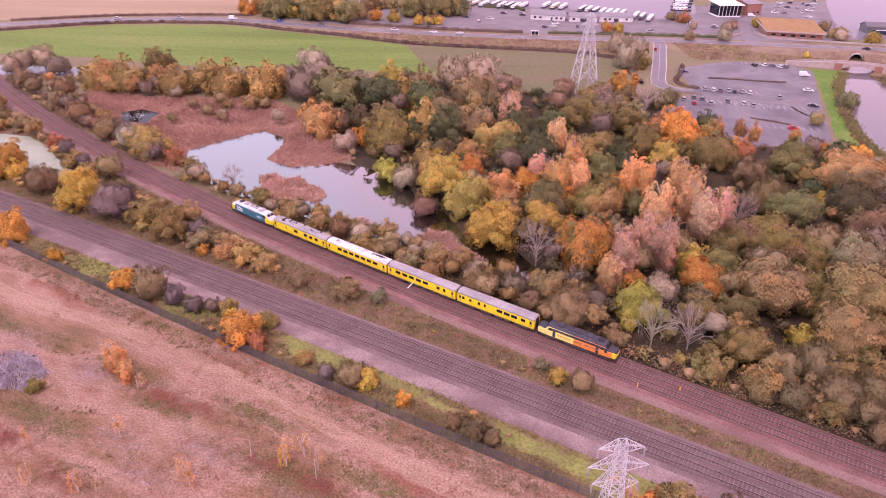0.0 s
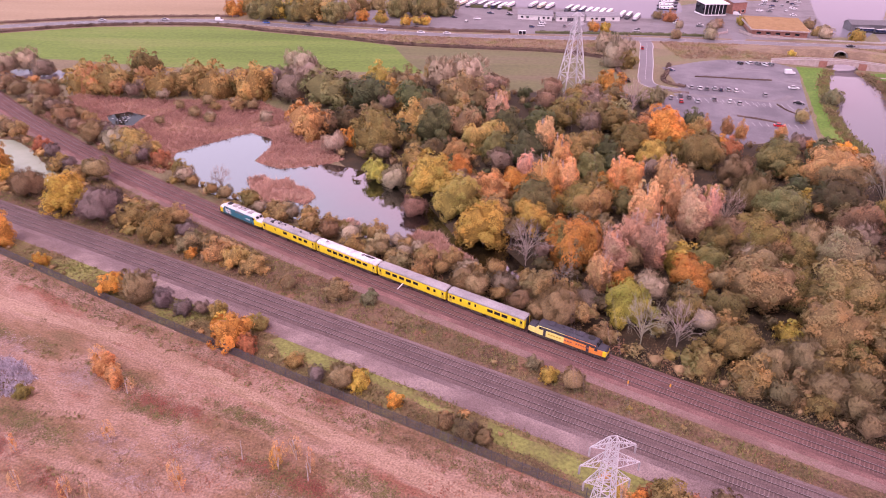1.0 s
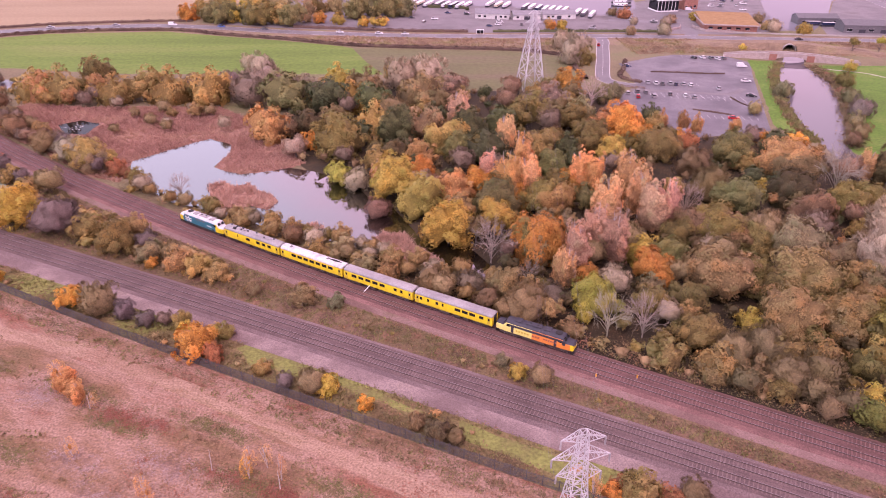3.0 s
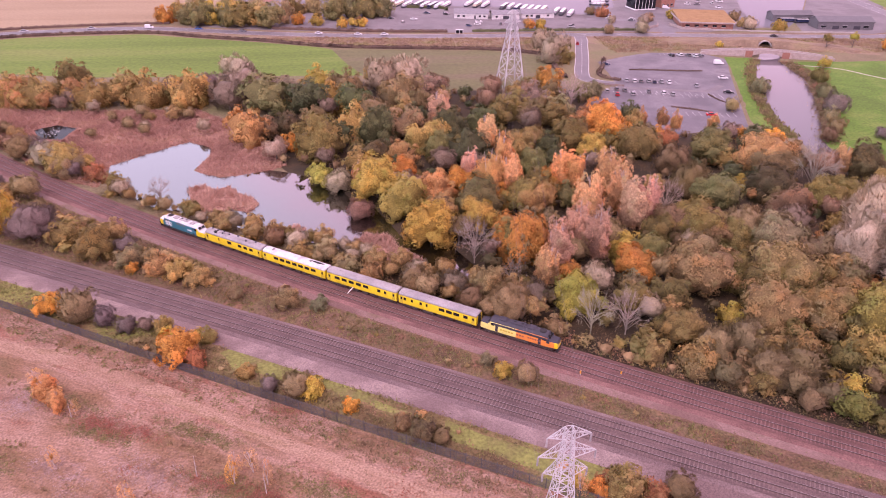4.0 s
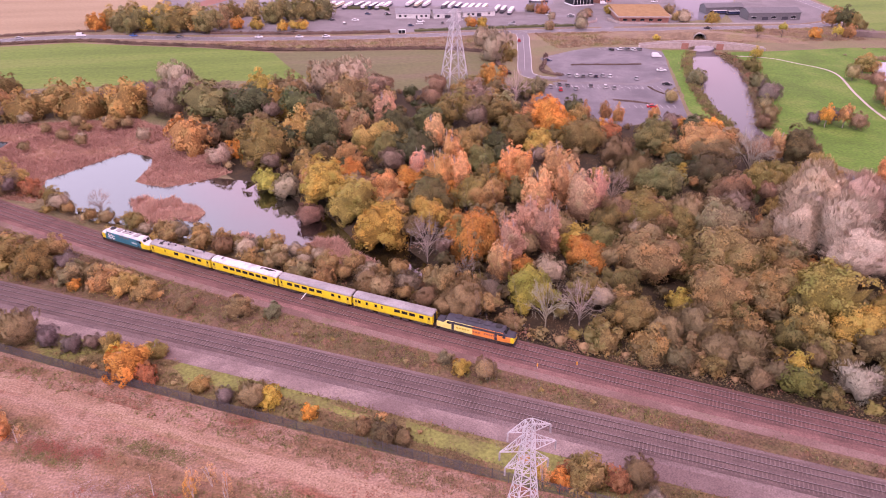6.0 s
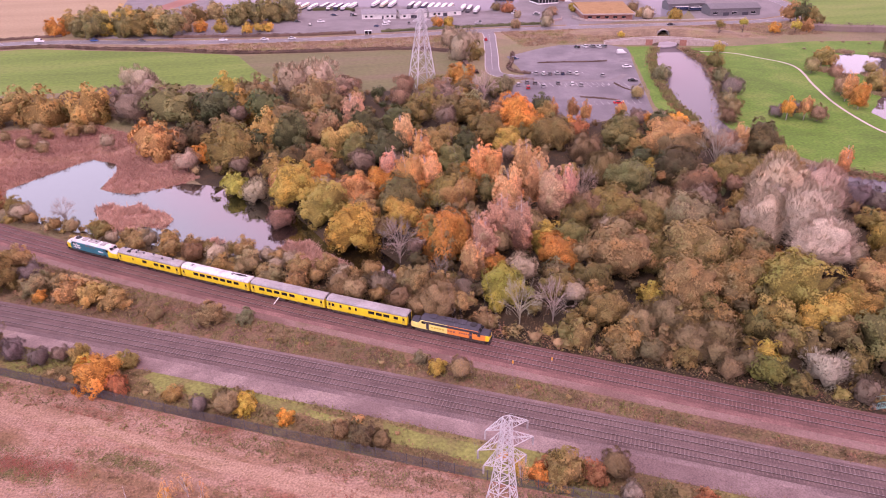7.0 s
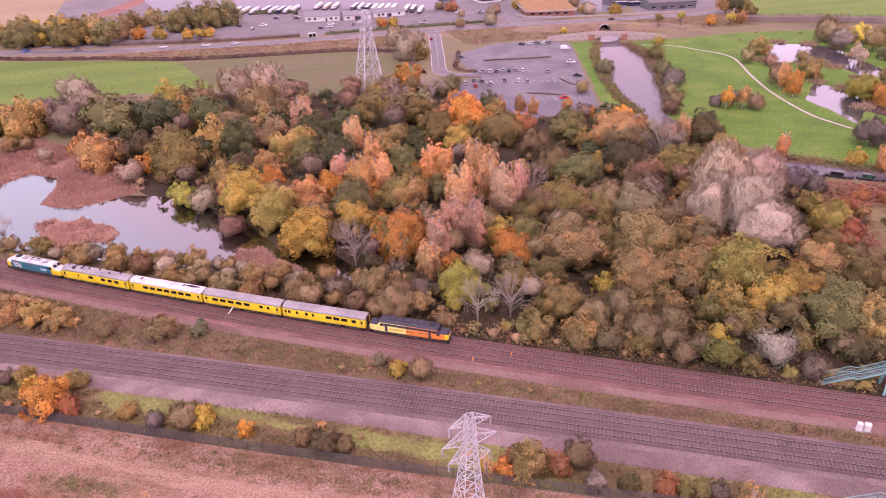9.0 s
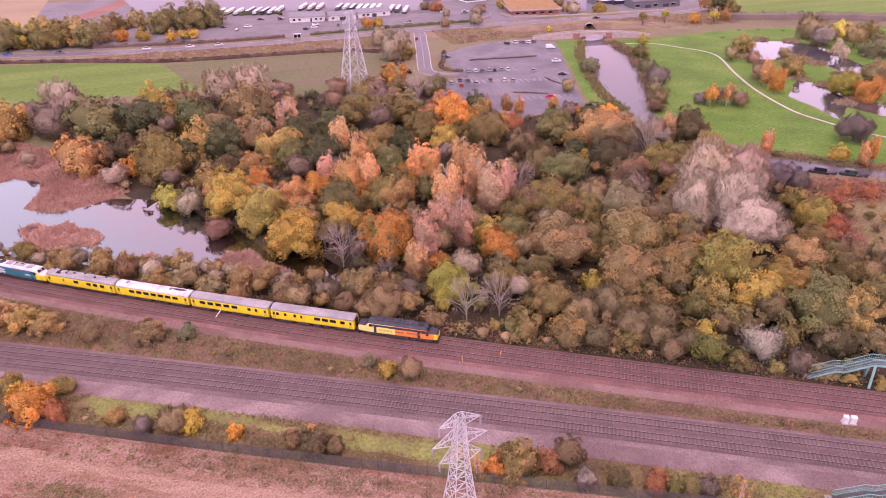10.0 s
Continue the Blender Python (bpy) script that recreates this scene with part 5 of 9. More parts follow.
plant("round", 93.2, 286.6, 4.3, 7.3, "greengrey")
plant("round", 96.3, 430.1, 3.1, 5.4, "orange")
plant("round", 103.2, 430.7, 3.1, 5.4, "goldorange")
plant("round", 95.1, 347.4, 5.6, 9.5, "olive")
plant("round", 99.4, 255.5, 4.3, 7.4, "darkgreen")
plant("birch", 98.4, 241.2, 2.7, 9.7, "orangebrown")
plant("birch", 106.3, 240.5, 2.6, 9.7, "orangebrown")
plant("birch", 109.8, 236.1, 2.6, 9.6, "orangebrown")
plant("birch", 122.4, 232.9, 2.6, 9.5, "orangebrown")
plant("round", 101.8, 231.7, 3.2, 5.6, "orange")
plant("twiggy", 128.8, 230.6, 3.6, 6.8, "grey")
plant("round", 169.4, 287.8, 3.8, 6.6, "greengrey")
plant("round", 230.1, 427.6, 2.7, 4.8, "tan")
plant("round", 191.9, 375.3, 1.8, 3.4, "yellow")
plant("twiggy", 161.0, 413.7, 3.9, 7.5, "beige")
plant("round", 141.5, 414.6, 3.3, 5.8, "tan")
plant("round", 196.1, 455.1, 2.5, 4.5, "gold")
plant("round", 152.5, 466.0, 4.4, 7.5, "rust")
plant("twiggy", 234.5, 446.4, 3.5, 6.8, "brown")
plant("twiggy", 231.9, 419.9, 4.0, 7.6, "beige")
plant("round", 246.7, 413.0, 3.9, 6.8, "gold")
plant("twiggy", -61.7, 330.1, 5.9, 10.8, "beige")
plant("twiggy", -68.9, 339.9, 4.4, 8.3, "beige")
plant("round", 104.6, 109.1, 7.4, 12.8, "goldolive")
plant("round", 96.6, 103.9, 4.3, 7.3, "goldolive")
plant("round", 105.5, 99.8, 5.2, 9.4, "ochre")
plant("round", 112.9, 89.4, 7.0, 12.0, "green")
plant("round", 115.0, 101.7, 5.0, 8.8, "ochre")
plant("round", 86.5, 92.7, 3.0, 5.3, "gold")
plant("twiggy", 94.5, 85.7, 4.3, 7.0, "palegrey")
plant("round", 119.0, 86.2, 5.4, 9.2, "goldbrown")
plant("round", 124.3, 107.6, 5.6, 9.6, "olivetan")
plant("round", 145.7, 125.3, 5.0, 9.0, "ochre")
plant("round", 150.8, 137.4, 3.5, 6.1, "olivegold")
plant("round", 133.1, 113.6, 5.0, 8.5, "olive")
plant("round", 132.2, 106.8, 4.0, 7.0, "olive")
plant("poplar", 142.0, 147.7, 7.1, 15.6, "pale")
plant("poplar", 123.2, 131.8, 8.2, 17.7, "pale")
plant("poplar", 119.5, 119.8, 7.2, 15.7, "pale")
plant("poplar", 125.7, 144.8, 5.7, 12.8, "pale")
plant("twiggy", 157.0, 149.5, 4.1, 7.7, "purple")
plant("twiggy", 160.5, 146.8, 3.4, 6.5, "purple")
plant("round", 147.4, 120.7, 3.5, 6.2, "rust")
plant("twiggy", 135.8, 99.1, 3.6, 7.0, "deeptan")
plant("round", 170.2, 138.7, 2.5, 4.5, "rust")
plant("round", 175.4, 134.6, 2.5, 4.4, "rust")
plant("round", 142.6, 117.1, 2.6, 4.7, "rust")
plant("twiggy", 139.0, 110.2, 3.1, 6.0, "brown")
plant("round", 138.2, 104.2, 3.2, 5.7, "olivebrown")
plant("round", 131.7, 104.9, 3.5, 6.1, "goldbrown")
plant("twiggy", 267.5, 270.5, 3.3, 6.4, "tan")
plant("twiggy", 194.5, 278.5, 3.8, 6.6, "greengrey")
plant("twiggy", 172.2, 233.8, 3.2, 6.3, "tan")
plant("twiggy", 163.8, 225.3, 3.1, 6.1, "brown")
plant("twiggy", 145.5, 263.4, 2.9, 5.8, "tan")
plant("round", 160.7, 133.4, 2.9, 5.1, "rust")
plant("round", 95.5, 115.5, 5.8, 9.8, "dimolive")
plant("round", 104.9, 121.8, 5.0, 8.5, "dimolive")
plant("round", 96.1, 128.1, 5.1, 8.6, "olive")
plant("twiggy", 97.8, 78.7, 2.6, 5.2, "grey")
plant("round", 108.8, 82.9, 3.0, 5.2, "deeptan")
plant("round", 87.9, 84.9, 2.4, 4.3, "olive")
plant("round", 206.5, 302.0, 4.0, 7.4, "olive")
plant("round", 224.1, 327.4, 3.0, 5.4, "gold")
plant("twiggy", 187.5, 259.5, 4.8, 8.6, "purple")
plant("round", 179.5, 249.0, 3.2, 5.4, "greengrey")
plant("round", 170.8, 287.7, 4.0, 6.9, "greengrey")
plant("round", 262.0, 294.2, 4.6, 7.9, "goldbrown")
plant("twiggy", 242.8, 279.1, 3.9, 7.4, "tan")
plant("birch", 187.6, 222.6, 2.8, 9.0, "orange")
plant("birch", 193.8, 220.8, 2.9, 9.4, "orangebrown")
plant("twiggy", 193.4, 226.4, 3.4, 6.4, "purple")
plant("twiggy", 198.2, 218.6, 3.4, 6.6, "pinktan")
plant("twiggy", 186.2, 227.0, 2.6, 5.4, "purple")
plant("birch", 169.6, 170.3, 3.1, 11.2, "orangepink")
plant("birch", 224.0, 227.2, 4.2, 13.0, "orange")
plant("birch", 226.6, 237.8, 4.4, 14.0, "orangepink")
plant("twiggy", 231.5, 246.0, 4.2, 8.0, "pinktan")
plant("birch", 291.0, 262.0, 3.0, 9.5, "pale")
plant("birch", 284.5, 252.5, 2.8, 9.0, "beige")
plant("twiggy", 250.5, 272.0, 3.2, 5.6, "pinktan")
plant("round", 256.4, 289.7, 4.2, 9.0, "olivegold")
plant("round", 251.8, 248.1, 5.1, 8.7, "olivegold")
plant("twiggy", 311.7, 301.7, 7.3, 13.2, "tan")
plant("twiggy", 305.0, 284.8, 5.9, 10.8, "pinkgrey")
plant("round", 326.8, 296.8, 5.5, 9.3, "yellow")
plant("twiggy", 317.5, 277.2, 6.4, 11.7, "tan")
plant("round", 341.5, 290.4, 5.5, 9.3, "olive")
plant("round", 311.2, 258.9, 6.1, 10.2, "greengrey")
plant("round", 248.6, 216.4, 5.6, 9.5, "yellowgreen")
plant("round", 251.8, 206.6, 5.5, 9.3, "orange")
plant("round", 274.8, 223.9, 5.9, 9.9, "tan")
plant("twiggy", 208.1, 172.2, 5.9, 10.7, "purple")
plant("round", 190.8, 161.3, 3.0, 5.2, "gold")
plant("birch", 192.1, 153.5, 2.7, 9.8, "orangepink")
plant("birch", 199.3, 155.9, 2.7, 10.0, "orange")
plant("round", 124.1, 157.2, 3.3, 5.9, "goldbrown")
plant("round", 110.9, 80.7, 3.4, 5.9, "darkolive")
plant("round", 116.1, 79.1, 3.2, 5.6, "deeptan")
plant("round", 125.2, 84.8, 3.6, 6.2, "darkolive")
plant("round", 102.8, 87.1, 3.0, 5.3, "dimgold")
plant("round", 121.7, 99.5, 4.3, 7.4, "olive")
plant("round", 131.4, 101.1, 4.4, 7.6, "dimgold")
plant("round", 130.8, 91.2, 4.2, 7.2, "dimgold")
plant("round", 74.7, 103.7, 4.3, 7.4, "dimolive")
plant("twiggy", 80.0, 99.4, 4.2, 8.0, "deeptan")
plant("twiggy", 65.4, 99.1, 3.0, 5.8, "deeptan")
plant("round", 70.7, 96.5, 2.9, 5.2, "dimolive")
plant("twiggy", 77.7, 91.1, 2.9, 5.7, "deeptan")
plant("round", 60.7, 101.8, 2.5, 4.5, "olivebrown")
plant("round", 91.5, 151.2, 4.7, 8.0, "olive")
plant("round", 95.7, 95.6, 3.6, 6.2, "olive")
plant("twiggy", 92.0, 94.6, 2.8, 5.6, "deeptan")
plant("round", 98.0, 93.1, 3.1, 5.4, "olivebrown")
plant("twiggy", 45.1, 72.8, 2.6, 5.2, "brown")
plant("round", 37.1, 75.3, 3.0, 5.3, "olivegold")
plant("birch", 29.8, 74.9, 1.8, 7.1, "salmon")
plant("twiggy", 45.3, 67.4, 2.0, 4.1, "pinkgrey")
plant("round", 41.6, 72.9, 2.2, 4.1, "rust")
plant("twiggy", 62.7, 59.6, 1.8, 3.8, "grey")
plant("birch", 64.8, 55.7, 2.0, 7.8, "orangepink")
plant("round", 55.7, 63.5, 2.1, 3.9, "rust")
plant("round", 50.7, 66.1, 1.8, 3.4, "darkolive")
plant("round", 58.2, 61.9, 1.8, 3.3, "olive")
# Three bank trees added to block the sky's reflection in the pond arm.
plant("round", 26.0, 163.0, 4.5, 11.0, "gold")
plant("round", 32.0, 153.0, 4.0, 10.0, "olive")
plant("round", 34.0, 146.0, 3.5, 9.0, "olivebrown")

plant("twiggy", -48.9, 461.0, 2.6, 4.6, "beige")
plant("round", -34.3, 462.9, 2.4, 6.5, "olivegold")
plant("round", -17.8, 453.8, 2.6, 4.4, "ochre")
plant("round", -7.3, 452.6, 2.6, 4.6, "orangebrown")
plant("round", -26.9, 501.1, 4.0, 6.0, "olive")
plant("round", -15.5, 504.0, 4.2, 6.5, "olivebrown")
plant("round", -3.5, 502.6, 4.2, 6.2, "olive")
plant("twiggy", 8.1, 501.3, 3.8, 5.6, "tan")
plant("round", 97.9, 443.8, 2.6, 4.6, "orangebrown")
plant("round", 104.9, 437.6, 2.8, 4.8, "ochre")
plant("twiggy", 146.5, 472.6, 3.4, 6.0, "tan")
plant("twiggy", 152.5, 444.6, 2.6, 4.6, "beige")
plant("twiggy", 172.8, 442.3, 3.6, 5.6, "beige")
plant("twiggy", 178.7, 449.1, 3.4, 5.2, "pinktan")
plant("round", 197.6, 462.6, 2.6, 5.0, "gold")
plant("twiggy", 236.0, 431.2, 3.8, 6.0, "beige")
plant("round", 252.0, 418.5, 2.6, 5.2, "olivegold")
plant("round", 313.0, 388.2, 5.5, 12.0, "orangebrown")
plant("round", 316.7, 383.3, 6.0, 13.0, "darkgreen")
plant("round", 319.6, 378.6, 4.6, 10.0, "olive")
plant("round", 302.2, 359.3, 3.6, 7.5, "orangebrown")
plant("round", 293.9, 358.5, 2.8, 7.5, "yellow")
plant("round", 314.4, 365.8, 3.2, 8.0, "olivegold")
plant("round", 282.7, 362.0, 3.4, 6.0, "orange")
plant("round", 263.3, 364.7, 2.2, 9.0, "yellowgreen")
plant("round", 247.0, 363.2, 2.4, 9.0, "olivegold")
# Tree and bush added to darken what the pond arm mirrors.
plant("round", 20.6, 160.5, 3.0, 8.0, "olivebrown")
plant("twiggy", 27.5, 152.0, 2.8, 6.0, "grey")


def off_far(x, y):
    return (y - far_y(x)) * 0.83


def off_near(x, y):
    return (y - near_y(x)) * 0.87


def off_fence(x, y):
    return (y - fence_y(x)) * 0.87


POND_IN = [(-88, 223), (-67, 244), (-50, 210), (-27, 212), (-12, 200), (6, 176), (24, 154), (28, 142), (14, 147), (-17, 163), (-53, 184), (-81, 205)]
# ---- lesser trees that close the canopy between the large ones ----
close_rng = random.Random(9)


def near_pond(x, y):
    return any(inside(x + dx, y + dy, POND) for dx, dy in ((0, 0), (4, 0), (-4, 0), (0, 5), (0, -4)))


def crown_arrays(me):
    n = len(me.vertices)
    co, no, ma = np.zeros(n * 3), np.zeros(len(me.loops) * 3), np.zeros(len(me.polygons), dtype=np.int32)
    me.vertices.foreach_get("co", co)
    me.corner_normals.foreach_get("vector", no)
    me.polygons.foreach_get("material_index", ma)
    vi = np.zeros(len(me.loops), dtype=np.int32)
    me.loops.foreach_get("vertex_index", vi)
    vn = np.zeros((n, 3))
    vn[vi] = no.reshape(-1, 3)
    return co.reshape(-1, 3), vn, vi.reshape(-1, 3), ma


CLOSED = {}
CLOSE_ARRAYS = {k: [crown_arrays(me) for me in CROWNS[k]] for k in ("small", "smalltwiggy")}


def close_canopy(n, x0, x1, y0, y1, test, kinds, size, wet=False):
    """Trees of middling size wherever the crowns leave a gap, gathered by colour."""
    made = 0
    for _ in range(n * 60):
        x, y = close_rng.uniform(x0, x1), close_rng.uniform(y0, y1)
        r = close_rng.uniform(*size)
        if not test(x, y) or (inside(x, y, POND) if wet else near_pond(x, y)) or any((x - a) ** 2 + (y - b) ** 2 < (0.72 * c + 0.62 * r) ** 2 for a, b, c in PLANTED):
            continue
        kind, colour = close_rng.choice(kinds)
        PLANTED.append((x, y, r))
        v, vn, f, ma = close_rng.choice(CLOSE_ARRAYS["small" if kind == "round" else "smalltwiggy"])
        q, h, r = close_rng.uniform(0, 6.28), r * close_rng.uniform(1.9, 2.4), r * 1.24
        turn = np.array([[math.cos(q), -math.sin(q), 0], [math.sin(q), math.cos(q), 0], [0, 0, 1]])
        vs, ns, fs, ms = CLOSED.setdefault((kind, colour), ([], [], [], []))
        k = sum(len(w) for w in vs)
        vs.append((v * r) @ turn.T + np.array([x, y, h - r * 0.86]))
        ns.append(vn @ turn.T)
        fs.append(f + k)
        ms.append(ma)
        made += 1
        if made >= n:
            break


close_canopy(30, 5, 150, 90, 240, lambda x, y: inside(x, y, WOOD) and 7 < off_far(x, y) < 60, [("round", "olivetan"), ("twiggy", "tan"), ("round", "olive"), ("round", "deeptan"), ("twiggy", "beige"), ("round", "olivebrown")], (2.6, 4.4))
close_canopy(70, -30, 150, 150, 325, lambda x, y: inside(x, y, WOOD) and off_far(x, y) > 55 and (x - 60) ** 2 + (y - 302) ** 2 > 90, [("round", "olive"), ("round", "darkgreen"), ("twiggy", "grey"), ("round", "goldbrown"), ("round", "olivebrown"), ("twiggy", "pinktan"), ("round", "green")], (2.8, 4.6))
close_canopy(20, -140, -30, 284, 302, lambda x, y: off_far(x, y) > 14 and y > 286 + 0.1 * (x + 100), [("round", "goldbrown"), ("twiggy", "pinktan"), ("round", "olive"), ("twiggy", "grey"), ("round", "orangebrown"), ("round", "olivegold")], (3.0, 4.6))
close_canopy(34, -205, -84, 200, 330, lambda x, y: 8.0 < off_far(x, y) < 17 and x > -160, [("twiggy", "purple"), ("twiggy", "pinktan"), ("round", "olivetan"), ("twiggy", "tan"), ("twiggy", "grey")], (2.2, 3.4))
close_canopy(30, -190, -50, 130, 320, lambda x, y: off_far(x, y) < -10 and off_near(x, y) > 9 and not inside(x, y, ALGAE), [("twiggy", "purple"), ("round", "olivetan"), ("twiggy", "tan"), ("round", "goldbrown"), ("twiggy", "grey")], (2.2, 3.6))
close_canopy(12, -115, -62, 248, 282, lambda x, y: inside(x, y, REEDBED) and (x + 120) ** 2 + (y - 259) ** 2 > 160, [("twiggy", "tan"), ("round", "olivetan"), ("twiggy", "beige")], (1.8, 2.8))

close_canopy(50, -80, 36, 105, 220, lambda x, y: 7.8 < off_far(x, y) < 17, [("round", "olivetan"), ("twiggy", "olivetan"), ("twiggy", "beige"), ("round", "olivegold"), ("twiggy", "tan")], (1.9, 3.0), True)
for (kind, colour), (vs, ns, fs, ms) in CLOSED.items():
    me = mesh_of("lesser_trees", np.vstack(vs), np.vstack(fs).tolist(), [M["shaded_core"], M["leaf" if kind == "round" else "twig"]], True, np.concatenate(ms).tolist())
    me.normals_split_custom_set_from_vertices(np.vstack(ns).tolist())
    ob = tagged(new("lesser_trees", me), "lesser trees with %s %s closing the wood" % (WORDS[colour], "leaves" if kind == "round" else "twigs"), "trees", kind="stuff")
    ob.color = (*[(0.76 if kind == "round" else 0.9) * v for v in LEAVES[colour]], 1)

# ---- undergrowth that fills the wood between the single trees ----
fill_rng = random.Random(5)
UNDER, SHADED = {}, {}
for bag in (UNDER, SHADED):
    for c in ("olive", "darkgreen", "brown", "olivebrown", "darkolive", "orangebrown", "tan", "olivegold", "olivetan"):
        bag[c] = ([], [])
ARRAYS = {k: [(np.array([v.co for v in me.vertices]), [tuple(p.vertices) for p in me.polygons]) for me in CROWNS[k]] for k in ("under", "undertwiggy")}
spots = []
for _ in range(16000):
    x, y = fill_rng.uniform(-45, 178), fill_rng.uniform(80, 330)
    if not inside(x, y, WOOD) or inside(x, y, POND_IN):
        continue
    if off_far(x, y) < 6.2 or any((x - a) ** 2 + (y - b) ** 2 < (0.62 * c + 0.6) ** 2 for a, b, c in PLANTED) or any((x - a) ** 2 + (y - b) ** 2 < 6.0 for a, b in spots):
        continue
    spots.append((x, y))
    colour = fill_rng.choice(["olive", "olivebrown", "darkolive", "olive", "tan", "darkolive"] if off_far(x, y) < 45 else ["olive", "darkgreen", "olivebrown", "orangebrown", "brown", "brown", "tan"])
    v, f = fill_rng.choice(ARRAYS["undertwiggy" if colour in ("brown", "tan") else "under"])
    r = fill_rng.uniform(1.6, 3.0)
    zc = fill_rng.uniform(0.45, 0.95) * r
    q = fill_rng.uniform(0, 6.28)
    rot = np.array([[math.cos(q), -math.sin(q), 0], [math.sin(q), math.cos(q), 0], [0, 0, 1]])
    vs, fs = SHADED[colour]
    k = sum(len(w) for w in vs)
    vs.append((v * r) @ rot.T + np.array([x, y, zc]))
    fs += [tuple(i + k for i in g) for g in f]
    if len(spots) > 330:
        break


def scrub(n, x0, x1, test, colours, size, seed):
    """Low shrubs in a belt, gathered by colour with the undergrowth."""
    rng = random.Random(seed)
    made = []
    for _ in range(n * 30):
        x = rng.uniform(x0, x1)
        y = rng.uniform(0, 330)
        if not test(x, y) or inside(x, y, POND_IN) or any((x - a) ** 2 + (y - b) ** 2 < (0.6 * c + 0.6) ** 2 for a, b, c in PLANTED) or any((x - a) ** 2 + (y - b) ** 2 < size[0] ** 2 for a, b in made):
            continue
        made.append((x, y))
        colour = rng.choice(colours)
        v, f = rng.choice(ARRAYS["undertwiggy" if colour in ("brown", "tan") else "under"])
        r = rng.uniform(*size)
        vs, fs = UNDER[colour]
        k = sum(len(w) for w in vs)
        vs.append(v * np.array([r, r, r * 0.8]) + np.array([x, y, r * rng.uniform(0.2, 0.5)]))
        fs += [tuple(i + k for i in g) for g in f]
        if len(made) >= n:
            break


scrub(150, -200, 25, lambda x, y: 5.8 < off_far(x, y) < 13, ["tan", "olivetan", "brown", "tan", "olive", "olivegold"], (1.3, 2.6), 201)
scrub(60, -235, -20, lambda x, y: 300 < y < 330 and off_far(x, y) > 12, ["olive", "olivebrown", "brown", "orangebrown", "olivegold"], (2.0, 3.4), 206)
scrub(120, 15, 135, lambda x, y: 5.6 < off_far(x, y) < 11, ["brown", "olivebrown", "olivebrown", "olive", "brown", "olive"], (1.3, 2.6), 202)
scrub(150, -190, -40, lambda x, y: off_far(x, y) < -9 and off_near(x, y) > 7.5 and not inside(x, y, ALGAE), ["tan", "olivetan", "brown", "tan", "olivegold", "olivebrown"], (1.3, 2.8), 203)
scrub(60, -50, 125, lambda x, y: off_far(x, y) < -8.6 and off_near(x, y) > 6.2, ["olivebrown", "brown", "olive", "darkolive", "tan"], (0.5, 1.1), 204)
scrub(60, -150, 110, lambda x, y: off_fence(x, y) > 1.5 and off_near(x, y) < -9.5, ["olivebrown", "brown", "tan", "orangebrown", "darkolive"], (0.5, 1.3), 205)
# The wood's undergrowth colour is cut to 0.62, standing in for canopy shade.
for colour, (vs, fs), word, shade_dim in [(c, b, "%s young growth beside the line", 1.0) for c, b in UNDER.items()] + [(c, b, "dark %s undergrowth below the trees", 0.62) for c, b in SHADED.items()]:
    if vs:
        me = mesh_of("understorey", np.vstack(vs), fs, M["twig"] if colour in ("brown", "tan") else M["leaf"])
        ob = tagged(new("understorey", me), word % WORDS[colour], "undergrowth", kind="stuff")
        ob.color = (*[v * shade_dim for v in LEAVES[colour]], 1)


LAWNS = [[(-34.3, 118.1), (-29.0, 120.6), (-19.2, 114.3), (-21.1, 108.8), (-30.0, 112.2)], [(9.7, 94.0), (17.2, 89.8), (27.4, 83.6), (25.1, 79.9), (17.5, 85.2), (10.2, 89.5)], [(-12.1, 107.3), (-3.4, 101.5), (4.7, 96.0), (4.1, 94.6), (-4.5, 100.0), (-12.6, 105.7)]]


def on_lawn(x, y):
    return any(inside(x, y, p) for p in LAWNS)


def stuff(name, spots, mat, label, seed, blades, height, width, lean=0.5, leafy=False, flat=1.6):
    """Many blades or small leaves on a scatter of spots, as one mesh."""
    rng = np.random.default_rng(seed)
    spots = np.array(spots)
    n = len(spots)
    p = np.repeat(spots, blades, 0)
    k = len(p)
    sc = np.repeat(rng.uniform(0.5, 1.3, n), blades)
    base = np.zeros((k, 3))
    base[:, :2] = p[:, :2] + rng.normal(size=(k, 2)) * (width * 3.0 * sc)[:, None]
    if leafy:
        base[:, 2] = rng.uniform(0.05, 1.0, k) * height * sc
        nrm = rand_dirs(k, rng) + np.array([0, 0, flat])
        nrm /= np.linalg.norm(nrm, axis=1)[:, None]
        v, f = cards(base, nrm, width, rng)
    else:
        base[:, 2] = 0.04
        way = np.concatenate([rng.normal(size=(k, 2)) * lean, np.ones((k, 1))], 1)
        way /= np.linalg.norm(way, axis=1)[:, None]
        v, f = twigs(base, way, (height * sc * rng.uniform(0.6, 1.2, k))[:, None], width, rng)
    me = mesh_of(name, v, f.tolist(), mat)
    return tagged(new(name, me), label, "plants", kind="stuff")


def scatter(n, box, test, seed, patchy=0.0, scale=0.05):
    """Up to n spots inside a test, in patches."""
    rng = random.Random(seed)
    out = []
    for _ in range(n * 14):
        x, y = rng.uniform(box[0], box[1]), rng.uniform(box[2], box[3])
        if test(x, y) and noise.noise(Vector((x * scale, y * scale, seed))) > patchy - rng.uniform(0, 0.25):
            out.append((x, y))
            if len(out) >= n:
                break
    return out


